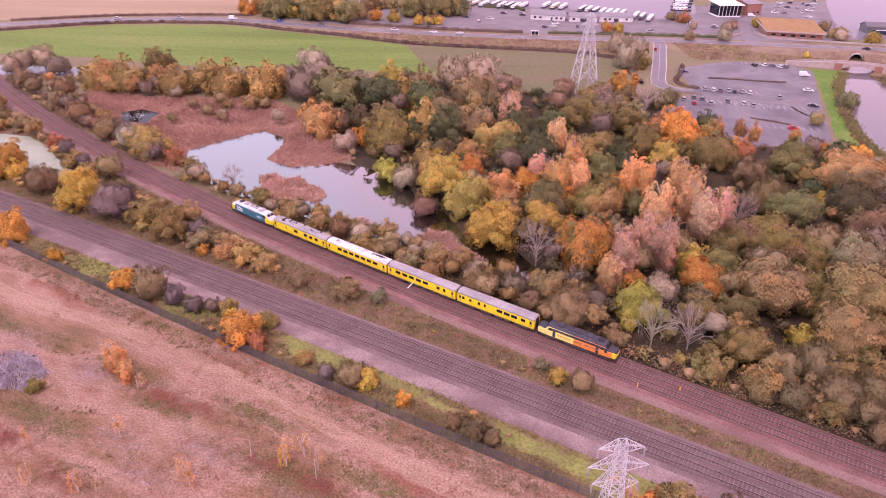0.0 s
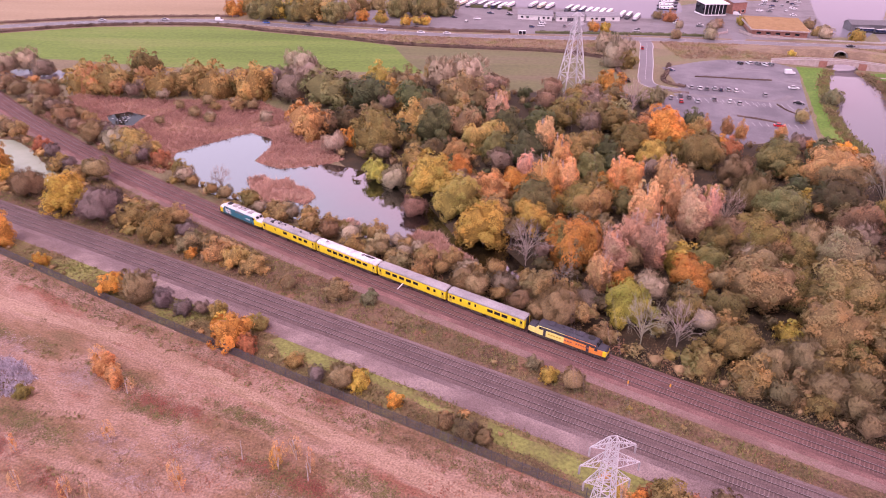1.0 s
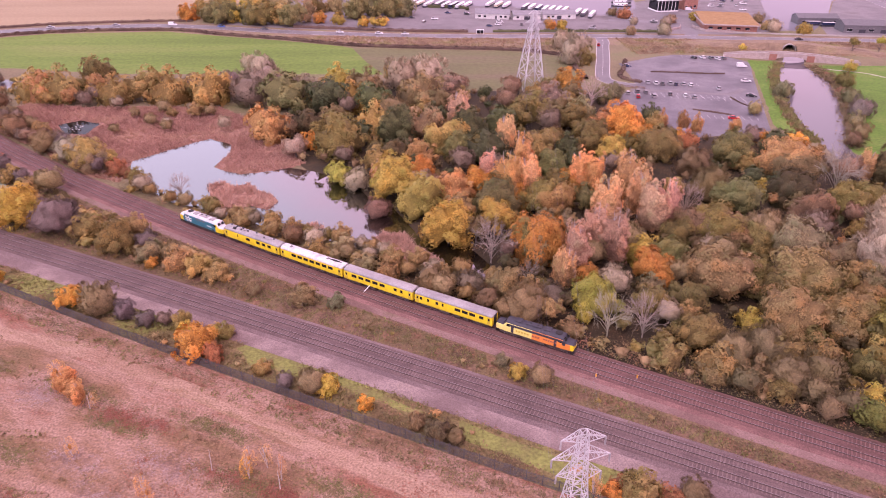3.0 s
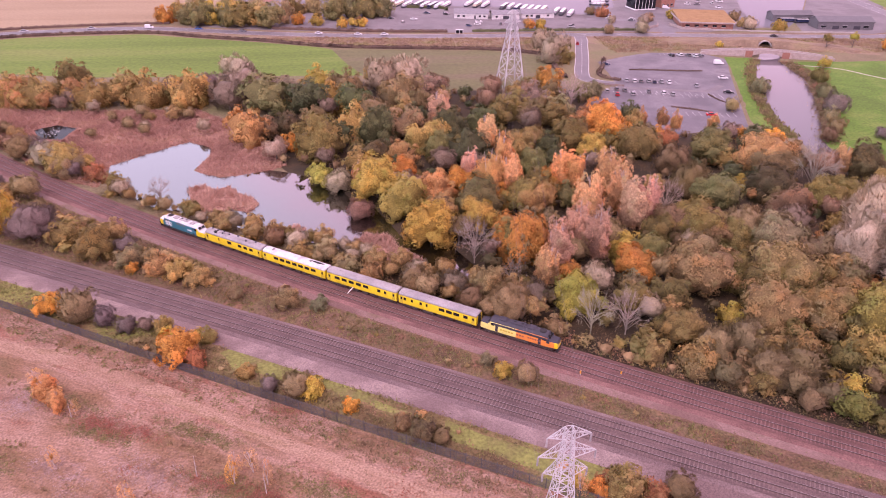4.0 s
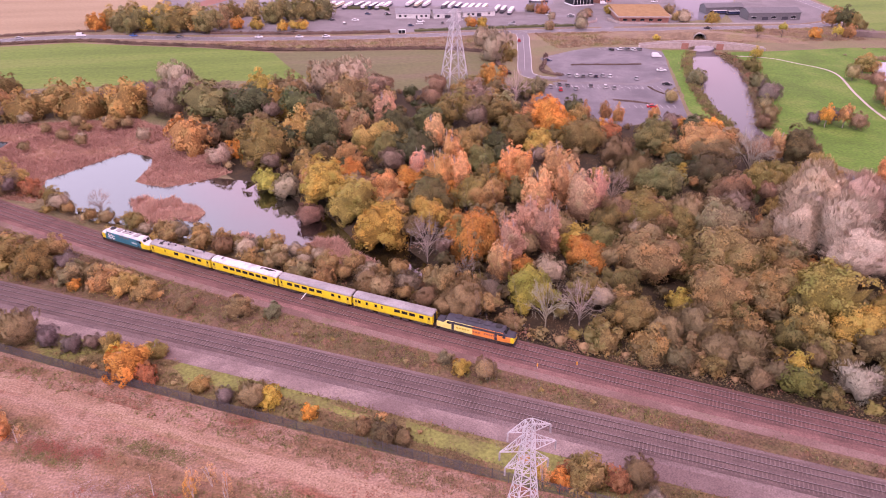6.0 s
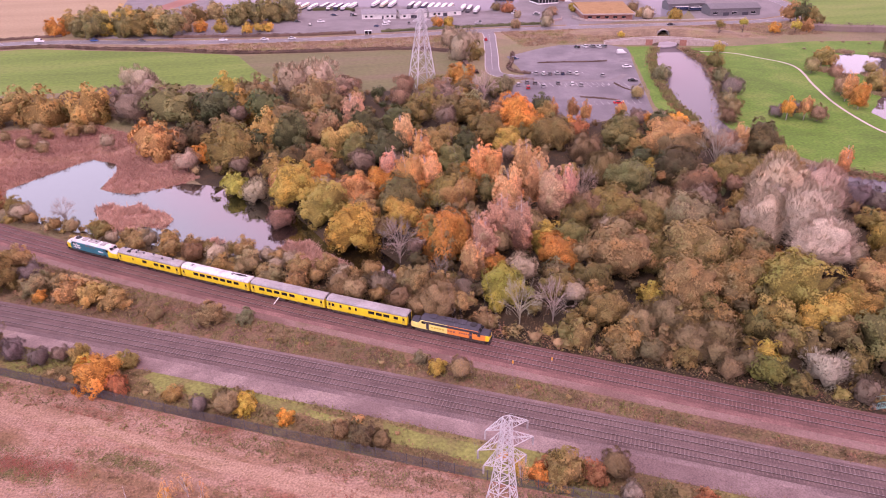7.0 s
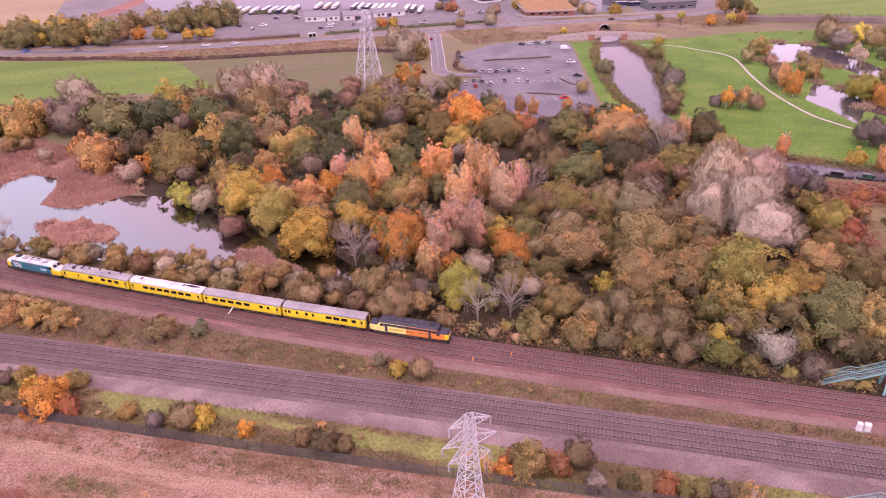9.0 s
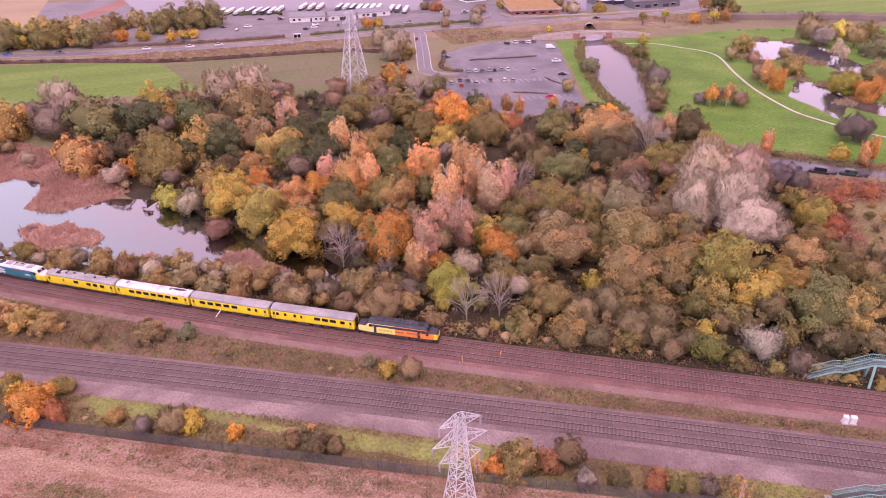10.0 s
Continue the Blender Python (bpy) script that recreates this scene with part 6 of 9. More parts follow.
stuff("reeds", scatter(6500, (-165, 0, 180, 295), lambda x, y: inside(x, y, REEDBED) and not inside(x, y, POND) and not inside(x, y, [(-128, 262), (-121, 268), (-111, 262), (-112, 250), (-121, 250)]), 101, -0.3), M["reed"], "dense dry reddish reeds", 1, 9, 1.3, 0.085, 0.7)
stuff("reeds", scatter(1800, (-60, 15, 148, 206), lambda x, y: inside(x, y, ISLAND) or inside(x, y, SPIT) or (x + 23) ** 2 + (y - 172) ** 2 < 5 or (x + 18) ** 2 + (y - 167) ** 2 < 4, 102, -0.1, 0.25), M["reed_pale"], "dry pinkish reeds on the island and spit", 2, 6, 1.3, 0.13, 0.9)
stuff("bramble_thicket", scatter(5200, (-150, 130, 20, 260), lambda x, y: off_near(x, y) > 5.2 and off_far(x, y) < -7.2 and not inside(x, y, ALGAE), 103, -0.25), M["bramble"], "low tangle of brambles between the lines", 3, 12, 0.7, 0.24, leafy=True)
stuff("dead_grass", scatter(5200, (-150, 130, 20, 260), lambda x, y: off_near(x, y) > 5.0 and off_far(x, y) < -7.0 and not inside(x, y, ALGAE), 113, -0.2), M["grass_tuft"], "dead grass on the bank between the lines", 13, 6, 0.6, 0.12)
stuff("bramble_thicket", scatter(6500, (-200, 130, 60, 330), lambda x, y: 4.2 < off_far(x, y) < 9.5, 104, -0.3), M["bramble"], "brambles and weeds below the trees", 4, 10, 0.9, 0.26, leafy=True)
stuff("trackside_weeds", scatter(3800, (-150, 120, 20, 190), lambda x, y: off_fence(x, y) > 0.7 and off_near(x, y) < -8.3 and not on_lawn(x, y), 105, 0.0), M["bramble"], "weeds and dead stems beside the fence", 5, 12, 0.6, 0.21, leafy=True)
stuff("grass", scatter(4200, (-150, 120, 20, 190), lambda x, y: off_fence(x, y) > 0.5 and off_near(x, y) < -8.0 and not on_lawn(x, y), 106, -0.1), M["grass_tuft"], "rough tufts of grass along the fence", 6, 6, 0.45, 0.12)
stuff("wasteland_grass", scatter(5200, (-125, 50, 25, 150), lambda x, y: off_fence(x, y) < -3, 119, 0.06, 0.06), M["dry_turf"], "thin dry turf on the wasteland", 19, 9, 0.14, 0.15, leafy=True, flat=3.5)
stuff("fence_foot_grass", scatter(3200, (-150, 120, 20, 190), lambda x, y: -5.0 < off_fence(x, y) < -0.4, 117, -0.05), M["bramble"], "rough growth along the foot of the fence", 7, 11, 0.4, 0.22, leafy=True)
stuff("bracken", scatter(1500, (-130, 60, 20, 150), lambda x, y: off_fence(x, y) < -4, 108, 0.26, 0.045), M["heather"], "rusty bracken in patches on the wasteland", 8, 16, 0.35, 0.24, leafy=True)
stuff("withered_stems", scatter(420, (-92, -74, 98, 114), lambda x, y: inside(x, y, [(-89.9, 112.9), (-81.6, 110.3), (-76.2, 105.2), (-78.4, 100.2), (-82.6, 100.1)]), 118, -0.4), M["lavender"], "pale bluish withered stems on the wasteland", 18, 10, 0.5, 0.14)
stuff("meadow_plants", scatter(3000, (140, 262, 55, 160), lambda x, y: inside(x, y, [(160, 147), (170, 152), (186, 143), (230, 108), (215, 98), (185, 128), (165, 136), (150, 112), (141, 100), (146, 116)]), 109, -0.2), M["heather"], "rusty plants on the far meadow", 9, 6, 0.8, 0.45, leafy=True)
def on_road_bank(x, y):
    south = np.interp(x, [-60, -28, 3, 63, 90, 128, 150, 180, 300], [408, 394, 387, 379, 366, 366, 367, 366, 352])
    return south < y < np.interp(x, [-60, 3, 68, 134, 196, 248, 312], [421, 410, 406, 405, 398, 392, 387]) and not (93 < x < 129) and not inside(x, y, CANAL)


stuff("road_bank_grass", scatter(7000, (-60, 310, 350, 415), on_road_bank, 110, -0.4), M["dead_grass"], "tall dry grass on the road bank", 10, 7, 0.9, 0.16, 0.7)
stuff("bank_plants", scatter(1800, (150, 215, 225, 350), lambda x, y: inside(x, y, [(196, 346), (182, 323), (175, 307), (163, 277), (155, 252), (151, 231), (158, 231), (161, 252), (169, 276), (180, 305), (188, 320), (200, 342)]) and not inside(x, y, CANAL), 111, -0.4), M["grass_tuft"], "dead brown plants along the canal bank", 11, 7, 1.0, 0.3)
stuff("bank_plants", scatter(1800, (150, 230, 140, 350), lambda x, y: not inside(x, y, CANAL) and (inside(x, y, [(206, 340), (201, 307), (187, 278), (170, 246), (160, 226), (166, 222), (178, 244), (197, 277), (211, 306), (214, 338)]) or inside(x, y, [(168, 172), (176, 166), (196, 146), (200, 150), (180, 170), (172, 177)])), 112, -0.4), M["bramble"], "green and brown growth along the canal edge", 12, 8, 0.9, 0.5, leafy=True)


def hedge(line, width, height, mat, label, seed, per_metre=40, size=0.5):
    """A clipped or wild hedge along a line in the plan: many small leaves over a dense core."""
    rng = np.random.default_rng(seed)
    pts = smooth_line(line, 2.0)
    core = swept(pts, [(width * 0.42, 0.0), (width * 0.36, height * 0.7), (0, height * 0.86), (-width * 0.36, height * 0.7), (-width * 0.42, 0.0)])
    p = np.array(pts)
    seg = np.linalg.norm(np.diff(p, axis=0), axis=1)
    n = int(seg.sum() * per_metre)
    i = rng.integers(0, len(seg), n)
    t = rng.uniform(0, 1, n)[:, None]
    base = p[i] * (1 - t) + p[i + 1] * t
    d = (p[i + 1] - p[i]) / seg[i][:, None]
    a = rng.uniform(0, math.pi, n)
    wob = 0.9 + 0.2 * np.sin(base[:, 0] * 0.9) * np.sin(base[:, 1] * 0.7 + 1) + rng.uniform(-0.15, 0.2, n)
    pos = np.zeros((n, 3))
    pos[:, 0] = base[:, 0] - d[:, 1] * np.cos(a) * width * 0.5 * wob
    pos[:, 1] = base[:, 1] + d[:, 0] * np.cos(a) * width * 0.5 * wob
    pos[:, 2] = np.sin(a) * height * wob
    nrm = rand_dirs(n, rng) + np.array([0, 0, 0.5])
    nrm /= np.linalg.norm(nrm, axis=1)[:, None]
    v, f = cards(pos, nrm, size, rng)
    k = len(core.v)
    me = mesh_of("hedge", np.vstack([np.array(core.v), v]), list(core.f) + [tuple(int(j) + k for j in g) for g in f], mat)
    return tagged(new("hedge", me), label, "hedge")


hedge([(-420, 325), (-253, 404), (-199, 428), (-134, 433), (-97, 419), (-62, 407), (-28, 392), (3, 385), (63, 377), (90, 364)], 2.4, 1.5, M["hedge_brown"], "long brown hedge between field and road", 301)
hedge([(-263, 430), (-206, 451), (-150, 459), (-125, 460)], 2.0, 1.4, M["hedge_brown"], "low hedge at the edge of the ploughed field", 302, 14)
hedge([(-60, 440), (3, 427.5), (45, 424)], 2.4, 1.6, M["hedge_brown"], "clipped brown hedge beside the marina yard", 303, 18)
hedge([(60, 424), (120, 423), (160, 421)], 2.2, 1.5, M["hedge_green"], "clipped green hedge beside the marina yard", 304, 18)
hedge([(308, 364), (324, 356), (346, 347), (374, 331), (424, 300)], 6.0, 4.2, M["hedge_mauve"], "wild dark hedge behind the park", 305, 26)
hedge([(100, 380), (96, 360), (90, 340), (90, 318)], 2.4, 1.6, M["hedge_brown"], "rough hedge beside the access road", 306, 20)
hedge([(125, 330), (135, 329), (150, 326), (160, 325)], 0.9, 0.6, M["hedge_brown"], "low planting bed in the car park", 307, 20, 0.35)
hedge([(119, 352), (114, 338), (108.5, 326), (108, 318), (114.5, 311.5)], 2.2, 1.2, M["hedge_brown"], "brown shrubs beside the car park entrance", 308, 24)
hedge([(123, 271), (132, 266), (137, 262)], 1.6, 0.4, M["hedge_brown"], "low planting bed in the car park", 309, 22, 0.35)
hedge([(146, 287), (147, 278), (150, 272)], 0.7, 0.4, M["hedge_brown"], "low planting bed in the car park", 310, 22, 0.35)
hedge([(25, 506), (48, 502), (52, 494)], 2.0, 2.0, M["hedge_green"], "clipped dark green hedge by the moorings", 311, 22)

stuff("wasteland_tufts", scatter(2600, (-125, 60, 20, 150), lambda x, y: -6.0 < off_fence(x, y) < -0.8 or (off_fence(x, y) < -11 and noise.noise(Vector((x * 0.05 - y * 0.02, y * 0.14 + x * 0.07, 7))) > 0.18), 122, -0.3), M["grass_tuft"], "rough tufts of dry grass on the wasteland", 22, 8, 0.4, 0.10, 0.8)


def blots(spots, seed):
    """Spots thinning out from the middle of each long patch (x, y, half length, half width, count)."""
    rng = random.Random(seed)
    out = []
    for x, y, a, b, n in spots:
        for _ in range(n):
            u, v = rng.gauss(0, 0.5) * a, rng.gauss(0, 0.5) * b
            u, v = u + 1.5 * noise.noise(Vector((u, v, seed))), v + noise.noise(Vector((u, v, seed + 5)))
            out.append((x + u * 0.89 + v * 0.45, y - u * 0.45 + v * 0.89))
    return out


stuff("rubble", blots([(-39.5, 86, 8, 3.0, 330), (-68, 106, 5.5, 4.0, 330), (-87, 116, 9, 3.2, 330), (-55, 88, 7, 2.4, 220), (-20, 74, 8, 2.5, 220), (-90, 100, 6, 3, 160), (-48, 80, 6, 2, 160)], 131), M["pale_soil"], "pale lilac rubble strewn on the wasteland", 31, 14, 0.04, 0.13, leafy=True, flat=5)
stuff("moss", blots([(-25, 81, 9, 2.4, 320), (-51, 97, 8, 2.2, 280), (-72, 93, 10, 2.6, 320), (-82, 104, 6, 1.8, 160), (-34, 95, 9, 1.6, 200), (2, 68, 9, 2, 200), (-95, 122, 10, 1.8, 240), (-60, 106, 10, 1.4, 160), (-10, 79, 9, 1.6, 160)], 132), M["mossy"], "dark moss spreading over the wasteland", 32, 14, 0.08, 0.18, leafy=True, flat=4)
stuff("bracken", blots([(-51, 98.5, 6, 2.0, 260), (-44, 96, 5, 1.6, 140), (-75, 88, 5, 2.5, 240), (-19, 78.5, 6, 2.0, 260), (-60, 79, 6, 2, 160), (-29, 83, 5, 1.4, 110)], 141), M["red_bracken"], "low red bracken on the wasteland", 41, 10, 0.3, 0.15, leafy=True)
stuff("lily_pads", blots([(-120, 259, 5, 4, 26)], 133), M["render"], "pale lily flowers on the small pool", 33, 2, 0.12, 0.4, leafy=True, flat=5)
stuff("bank_plants", scatter(1500, (215, 310, 180, 315), lambda x, y: min((x - a) ** 2 + (y - b) ** 2 for a, b in ((274, 308), (287, 311), (300, 301), (308, 290), (302, 271), (284, 233), (272, 239), (276, 259), (277, 269), (268, 269), (254, 271), (252, 283), (250, 242), (240, 206), (253, 229), (249, 210), (256, 196))) < 16, 134, -0.5), M["dead_grass"], "tall tan growth round the park ponds", 34, 6, 1.3, 0.3)
stuff("fallen_leaves", scatter(4200, (0, 165, 80, 230), lambda x, y: inside(x, y, WOOD) and not inside(x, y, POND_IN) and off_far(x, y) > 5, 135, -0.5), M["bramble"], "fallen leaves and low weeds under the trees", 35, 7, 0.5, 0.26, leafy=True)


# ---- the train on the far track ----
TRAIN_LINE = offset_line(plan_line(far_y, -242, 168, 0.5), 1.72)
RAIL_TOP = 0.704


def along(s0):
    """Where the train's line lies s0 metres behind the front of the train."""
    i = min(range(len(TRAIN_LINE)), key=lambda k: abs(TRAIN_LINE[k][0] - 35.7))
    left = s0
    while left > 0:
        a, b = TRAIN_LINE[i], TRAIN_LINE[i - 1]
        d = math.hypot(a[0] - b[0], a[1] - b[1])
        if d >= left:
            return Vector((a[0] + (b[0] - a[0]) * left / d, a[1] + (b[1] - a[1]) * left / d, RAIL_TOP))
        left -= d
        i -= 1
    return Vector((*TRAIN_LINE[i], RAIL_TOP))


def on_rails(front, length):
    a, b = along(front + length * 0.15), along(front + length * 0.85)
    d = a - b
    mid = (a + b) / 2
    return pose(mid.x, mid.y, mid.z, 0, 0, math.degrees(math.atan2(d.y, d.x)))


def wheel_mesh(r=0.46):
    s = Shape()
    s.loft([[(math.cos(a) * q, y, math.sin(a) * q + r) for a in [2 * math.pi * i / 16 for i in range(16)]] for y, q in ((-0.06, r + 0.03), (-0.03, r + 0.03), (-0.03, r), (0.07, r))])
    return s.mesh("wheel", M["wheel"])


WHEEL = wheel_mesh()


def bogie(parent, x, axles, half=0.0):
    s = Shape()
    span = half or 1.3
    for y in (-1.12, 1.12):
        s.loft([[(xx, y - 0.09, z0), (xx, y + 0.09, z0), (xx, y + 0.09, z1), (xx, y - 0.09, z1)] for xx, z0, z1 in ((x - span - 0.5, 0.5, 0.72), (x - span * 0.4, 0.36, 0.78), (x + span * 0.4, 0.36, 0.78), (x + span + 0.5, 0.5, 0.72))])
        for a in axles:
            s.box(x + a - 0.16, x + a + 0.16, y - 0.16, y + 0.16, 0.3, 0.62)
            s.cone((x + a - 0.35, y, 0.55), (x + a - 0.35, y, 0.85), 0.1, 0.1, 8)
    s.box(x - 0.5, x + 0.5, -1.1, 1.1, 0.45, 0.8)
    b = part("bogie", s.mesh("bogie", M["under"]), parent, "grimy dark bogie frame")
    for a in axles:
        for y, turn in ((-0.75, 180), (0.75, 0)):
            part("wheel", WHEEL, b, at=pose(x + a, y, 0, 0, 0, turn))
    return b


def side_shape(z):
    """Half width of a coach at a height over the rail."""
    return 1.30 + 0.11 * math.sin(math.pi * min(1, max(0, (z - 0.8) / 2.9)))


def panel(parent, name, x0, x1, z0, z1, mat, proud=0.02, sides=(-1, 1), label="", ends=None):
    """A flush panel on the side of a vehicle that follows its curve."""
    for sd in sides:
        s = Shape()
        zs = [z0 + (z1 - z0) * k / 4 for k in range(5)]
        outer = [[(x, sd * (side_shape(z) + proud), z) for z in zs] + [(x, sd * (side_shape(z) - 0.03), z) for z in reversed(zs)] for x in (x0, x1)]
        s.loft(outer)
        part(name, s.mesh(name, mat), parent, label)


def coach(front, roof_mat, windows, label, extras, end_door=True, ribs=True):
    L = 19.25
    th = thing("railway_coach", label, "railway coach", "yellow coaches of the train", at=on_rails(front, L + 0.6))
    h = L / 2
    zs = [0.92, 1.3, 1.8, 2.3, 2.7, 3.02]
    ring = [(side_shape(z), z) for z in zs] + [(-side_shape(z), z) for z in reversed(zs)]
    body = part("body", Shape().loft([[(x, y * k, z) for y, z in ring] for x, k in ((-h, 0.985), (-h + 0.12, 1), (h - 0.12, 1), (h, 0.985))]).mesh("body", M["yellow"]), th)
    arc = []
    for i in range(13):
        a = math.pi * i / 12
        arc.append((math.cos(a) * 1.385, 3.02 + math.sin(a) ** 0.75 * 0.74))
    roof = part("roof", Shape().loft([[(x, y * k, 3.02 + (z - 3.02) * k) for y, z in arc] for x, k in ((-h, 0.96), (-h + 0.25, 1), (h - 0.25, 1), (h, 0.96))]).mesh("roof", roof_mat, True), th)
    if ribs:
        s = Shape()
        for i in range(1, 9):
            x = -h + L * i / 9
            s.loft([[(xx, y * 1.006, 3.02 + (z - 3.02) * 1.012) for y, z in arc] for xx in (x - 0.04, x + 0.04)])
        part("roof_rib", s.mesh("roof_rib", roof_mat), roof)
    under = Shape()
    under.box(-h + 0.2, h - 0.2, -1.2, 1.2, 0.78, 0.94)
    under.box(-3.6, -0.8, -1.25, 1.25, 0.32, 0.8).box(0.3, 1.8, -1.2, 1.2, 0.28, 0.8).box(2.4, 3.9, -1.25, 1.25, 0.38, 0.8)
    part("underframe", under.mesh("underframe", M["under"]), th, "dark underframe with boxes")
    for x in (-h + 3.0, h - 3.0):
        bogie(th, x, (-1.3, 1.3))
    for sgn in (-1, 1):
        g = Shape().box(sgn * h - 0.18, sgn * h + 0.18, -0.55, 0.55, 1.0, 3.25)
        part("gangway", g.mesh("gangway", M["soot"]), th, "black gangway bellows")
        bf = Shape()
        for y in (-0.86, 0.86):
            bf.cone((sgn * h, y, 1.06), (sgn * (h + 0.3), y, 1.06), 0.09, 0.09, 8).cone((sgn * (h + 0.3), y, 1.06), (sgn * (h + 0.36), y, 1.06), 0.22, 0.22, 10)
        part("buffer", bf.mesh("buffer", M["under"]), th)
    for x0, x1 in windows:
        for sd in (-1, 1):
            w = Shape()
            y0, y1 = sd * (side_shape(2.4) - 0.04), sd * (side_shape(2.4) + 0.035)
            w.box(x0, x1, min(y0, y1), max(y0, y1), 2.02, 2.72)
            win = part("window", w.mesh("window", M["window"]), th)
            fr = Shape()
            ya, yb = sd * (side_shape(2.4) - 0.02), sd * (side_shape(2.4) + 0.05)
            ya, yb = min(ya, yb), max(ya, yb)
            fr.box(x0 - 0.05, x1 + 0.05, ya, yb, 2.72, 2.77).box(x0 - 0.05, x1 + 0.05, ya, yb, 1.97, 2.02).box(x0 - 0.05, x0, ya, yb, 2.02, 2.72).box(x1, x1 + 0.05, ya, yb, 2.02, 2.72)
            part("window_frame", fr.mesh("window_frame", M["yellow_dirty"]), win)
    for x in (-h + 0.75, h - 0.75):
        for sd in (-1, 1):
            y0, y1 = sd * (side_shape(2.0) - 0.04), sd * (side_shape(2.0) + 0.012)
            d = Shape().box(x - 0.36, x + 0.36, min(y0, y1), max(y0, y1), 1.0, 2.9)
            door = part("door", d.mesh("door", M["yellow_dirty"]), th)
            y2, y3 = sd * (side_shape(2.0) - 0.02), sd * (side_shape(2.0) + 0.03)
            part("door_window", Shape().box(x - 0.2, x + 0.2, min(y2, y3), max(y2, y3), 2.05, 2.62).mesh("door_window", M["window"]), door)
    panel(th, "grime_band", -h + 0.1, h - 0.1, 0.93, 1.12, M["yellow_dirty"], 0.006)
    extras(th, roof)
    return th


def roof_gear(th, roof):
    """Dirty roof with hatches, vents and dark patches."""
    for x, w, d, hgt in ((-7.6, 1.6, 1.5, 0.10), (-5.4, 1.4, 1.7, 0.12), (-3.4, 0.9, 1.2, 0.22), (2.0, 2.6, 1.9, 0.10), (5.2, 2.0, 1.8, 0.10), (7.6, 1.5, 1.6, 0.10)):
        b = Shape()
        b.loft([[(x - w * k, -d / 2 * k, z), (x + w * k, -d / 2 * k, z), (x + w * k, d / 2 * k, z), (x - w * k, d / 2 * k, z)] for z, k in ((3.45, 0.5), (3.74 + hgt * 0.6, 0.5), (3.74 + hgt, 0.46))])
        part("roof_hatch", b.mesh("roof_hatch", M["roof_grey"]), roof)
    for x, y in ((-8.4, 0.4), (-6.6, -0.5), (-4.4, 0.5), (-4.2, -0.4), (-2.2, 0.0), (0.4, 0.5), (3.9, -0.4), (6.5, 0.4)):
        v = Shape().cone((x, y, 3.6), (x, y, 3.98), 0.2, 0.2, 10).cone((x, y, 3.98), (x, y, 4.05), 0.28, 0.2, 10)
        part("roof_vent", v.mesh("roof_vent", M["roof_dark"]), roof, "round sooty roof vent")
    part("soot_panel", Shape().box(-6.9, -5.9, -0.9, 0.9, 3.60, 3.80).mesh("soot_panel", M["soot"]), roof)


def soot_mark(th, roof):
    """Exhaust hatch with a black soot streak."""
    s = Shape()
    rings = []
    for x, w in ((4.7, 0.05), (5.4, 0.45), (6.6, 0.62), (7.6, 0.5), (8.5, 0.1)):
        rings.append([(x, math.cos(a) * 1.386 * 1.004, 3.02 + math.sin(a) ** 0.75 * 0.748) for a in [math.pi / 2 - 0.15 + w * (k / 4 - 0.5) for k in range(5)]])
    s.loft(rings, closed=False)
    part("soot_streak", s.mesh("soot_streak", M["soot"]), roof, "black soot on the white roof")
    part("roof_hatch", Shape().box(4.2, 4.8, -0.35, 0.35, 3.68, 3.86).mesh("roof_hatch", M["grille"]), roof)
    part("roof_hatch", Shape().box(-7.4, -6.8, -0.35, 0.35, 3.68, 3.83).mesh("roof_hatch", M["grille"]), roof)


def small_vents(th, roof):
    for x in (-6.5, -2.2, 2.2, 6.5):
        part("roof_vent", Shape().box(x - 0.3, x + 0.3, -0.22, 0.22, 3.68, 3.84).mesh("roof_vent", M["roof_grey"]), roof)


def leaning_pole(th, roof):
    small_vents(th, roof)
    part("pole", Shape().bar((-2.2, -1.36, 1.15), (-3.1, -2.9, -0.35), 0.22, 0.12).mesh("pole", M["white"]), th, "white pole leaning out below the side")


LOCO = 18.15
COACH = 19.85
f0 = LOCO + 0.1
coach(f0, M["roof_grey"], [(-8.3, -7.7), (-6.4, -5.9), (-4.2, -3.6), (-2.6, -2.2), (0.6, 2.0), (2.4, 3.8), (4.2, 5.6), (6.6, 7.6)], "bright yellow railway coach with a grey roof", small_vents)
coach(f0 + COACH, M["roof_grey"], [(-7.3, -5.9), (-5.3, -3.9), (-3.3, -1.9), (-1.3, 0.1), (0.7, 2.1), (4.6, 5.4), (6.4, 7.0)], "bright yellow railway coach with a ribbed grey roof", leaning_pole)
coach(f0 + 2 * COACH, M["roof_white"], [(-6.0, -4.6), (-4.08, -2.68), (-2.16, -0.76), (-0.24, 1.16), (1.68, 3.08), (3.6, 5.0), (5.52, 6.92)], "bright yellow coach with a sooty white roof", soot_mark, ribs=False)
coach(f0 + 3 * COACH, M["roof_grey"], [(-1.75, -0.4), (1.9, 3.1), (3.85, 5.0), (5.8, 6.95), (-4.9, -4.6)], "grimy yellow coach with vents on the roof", roof_gear)


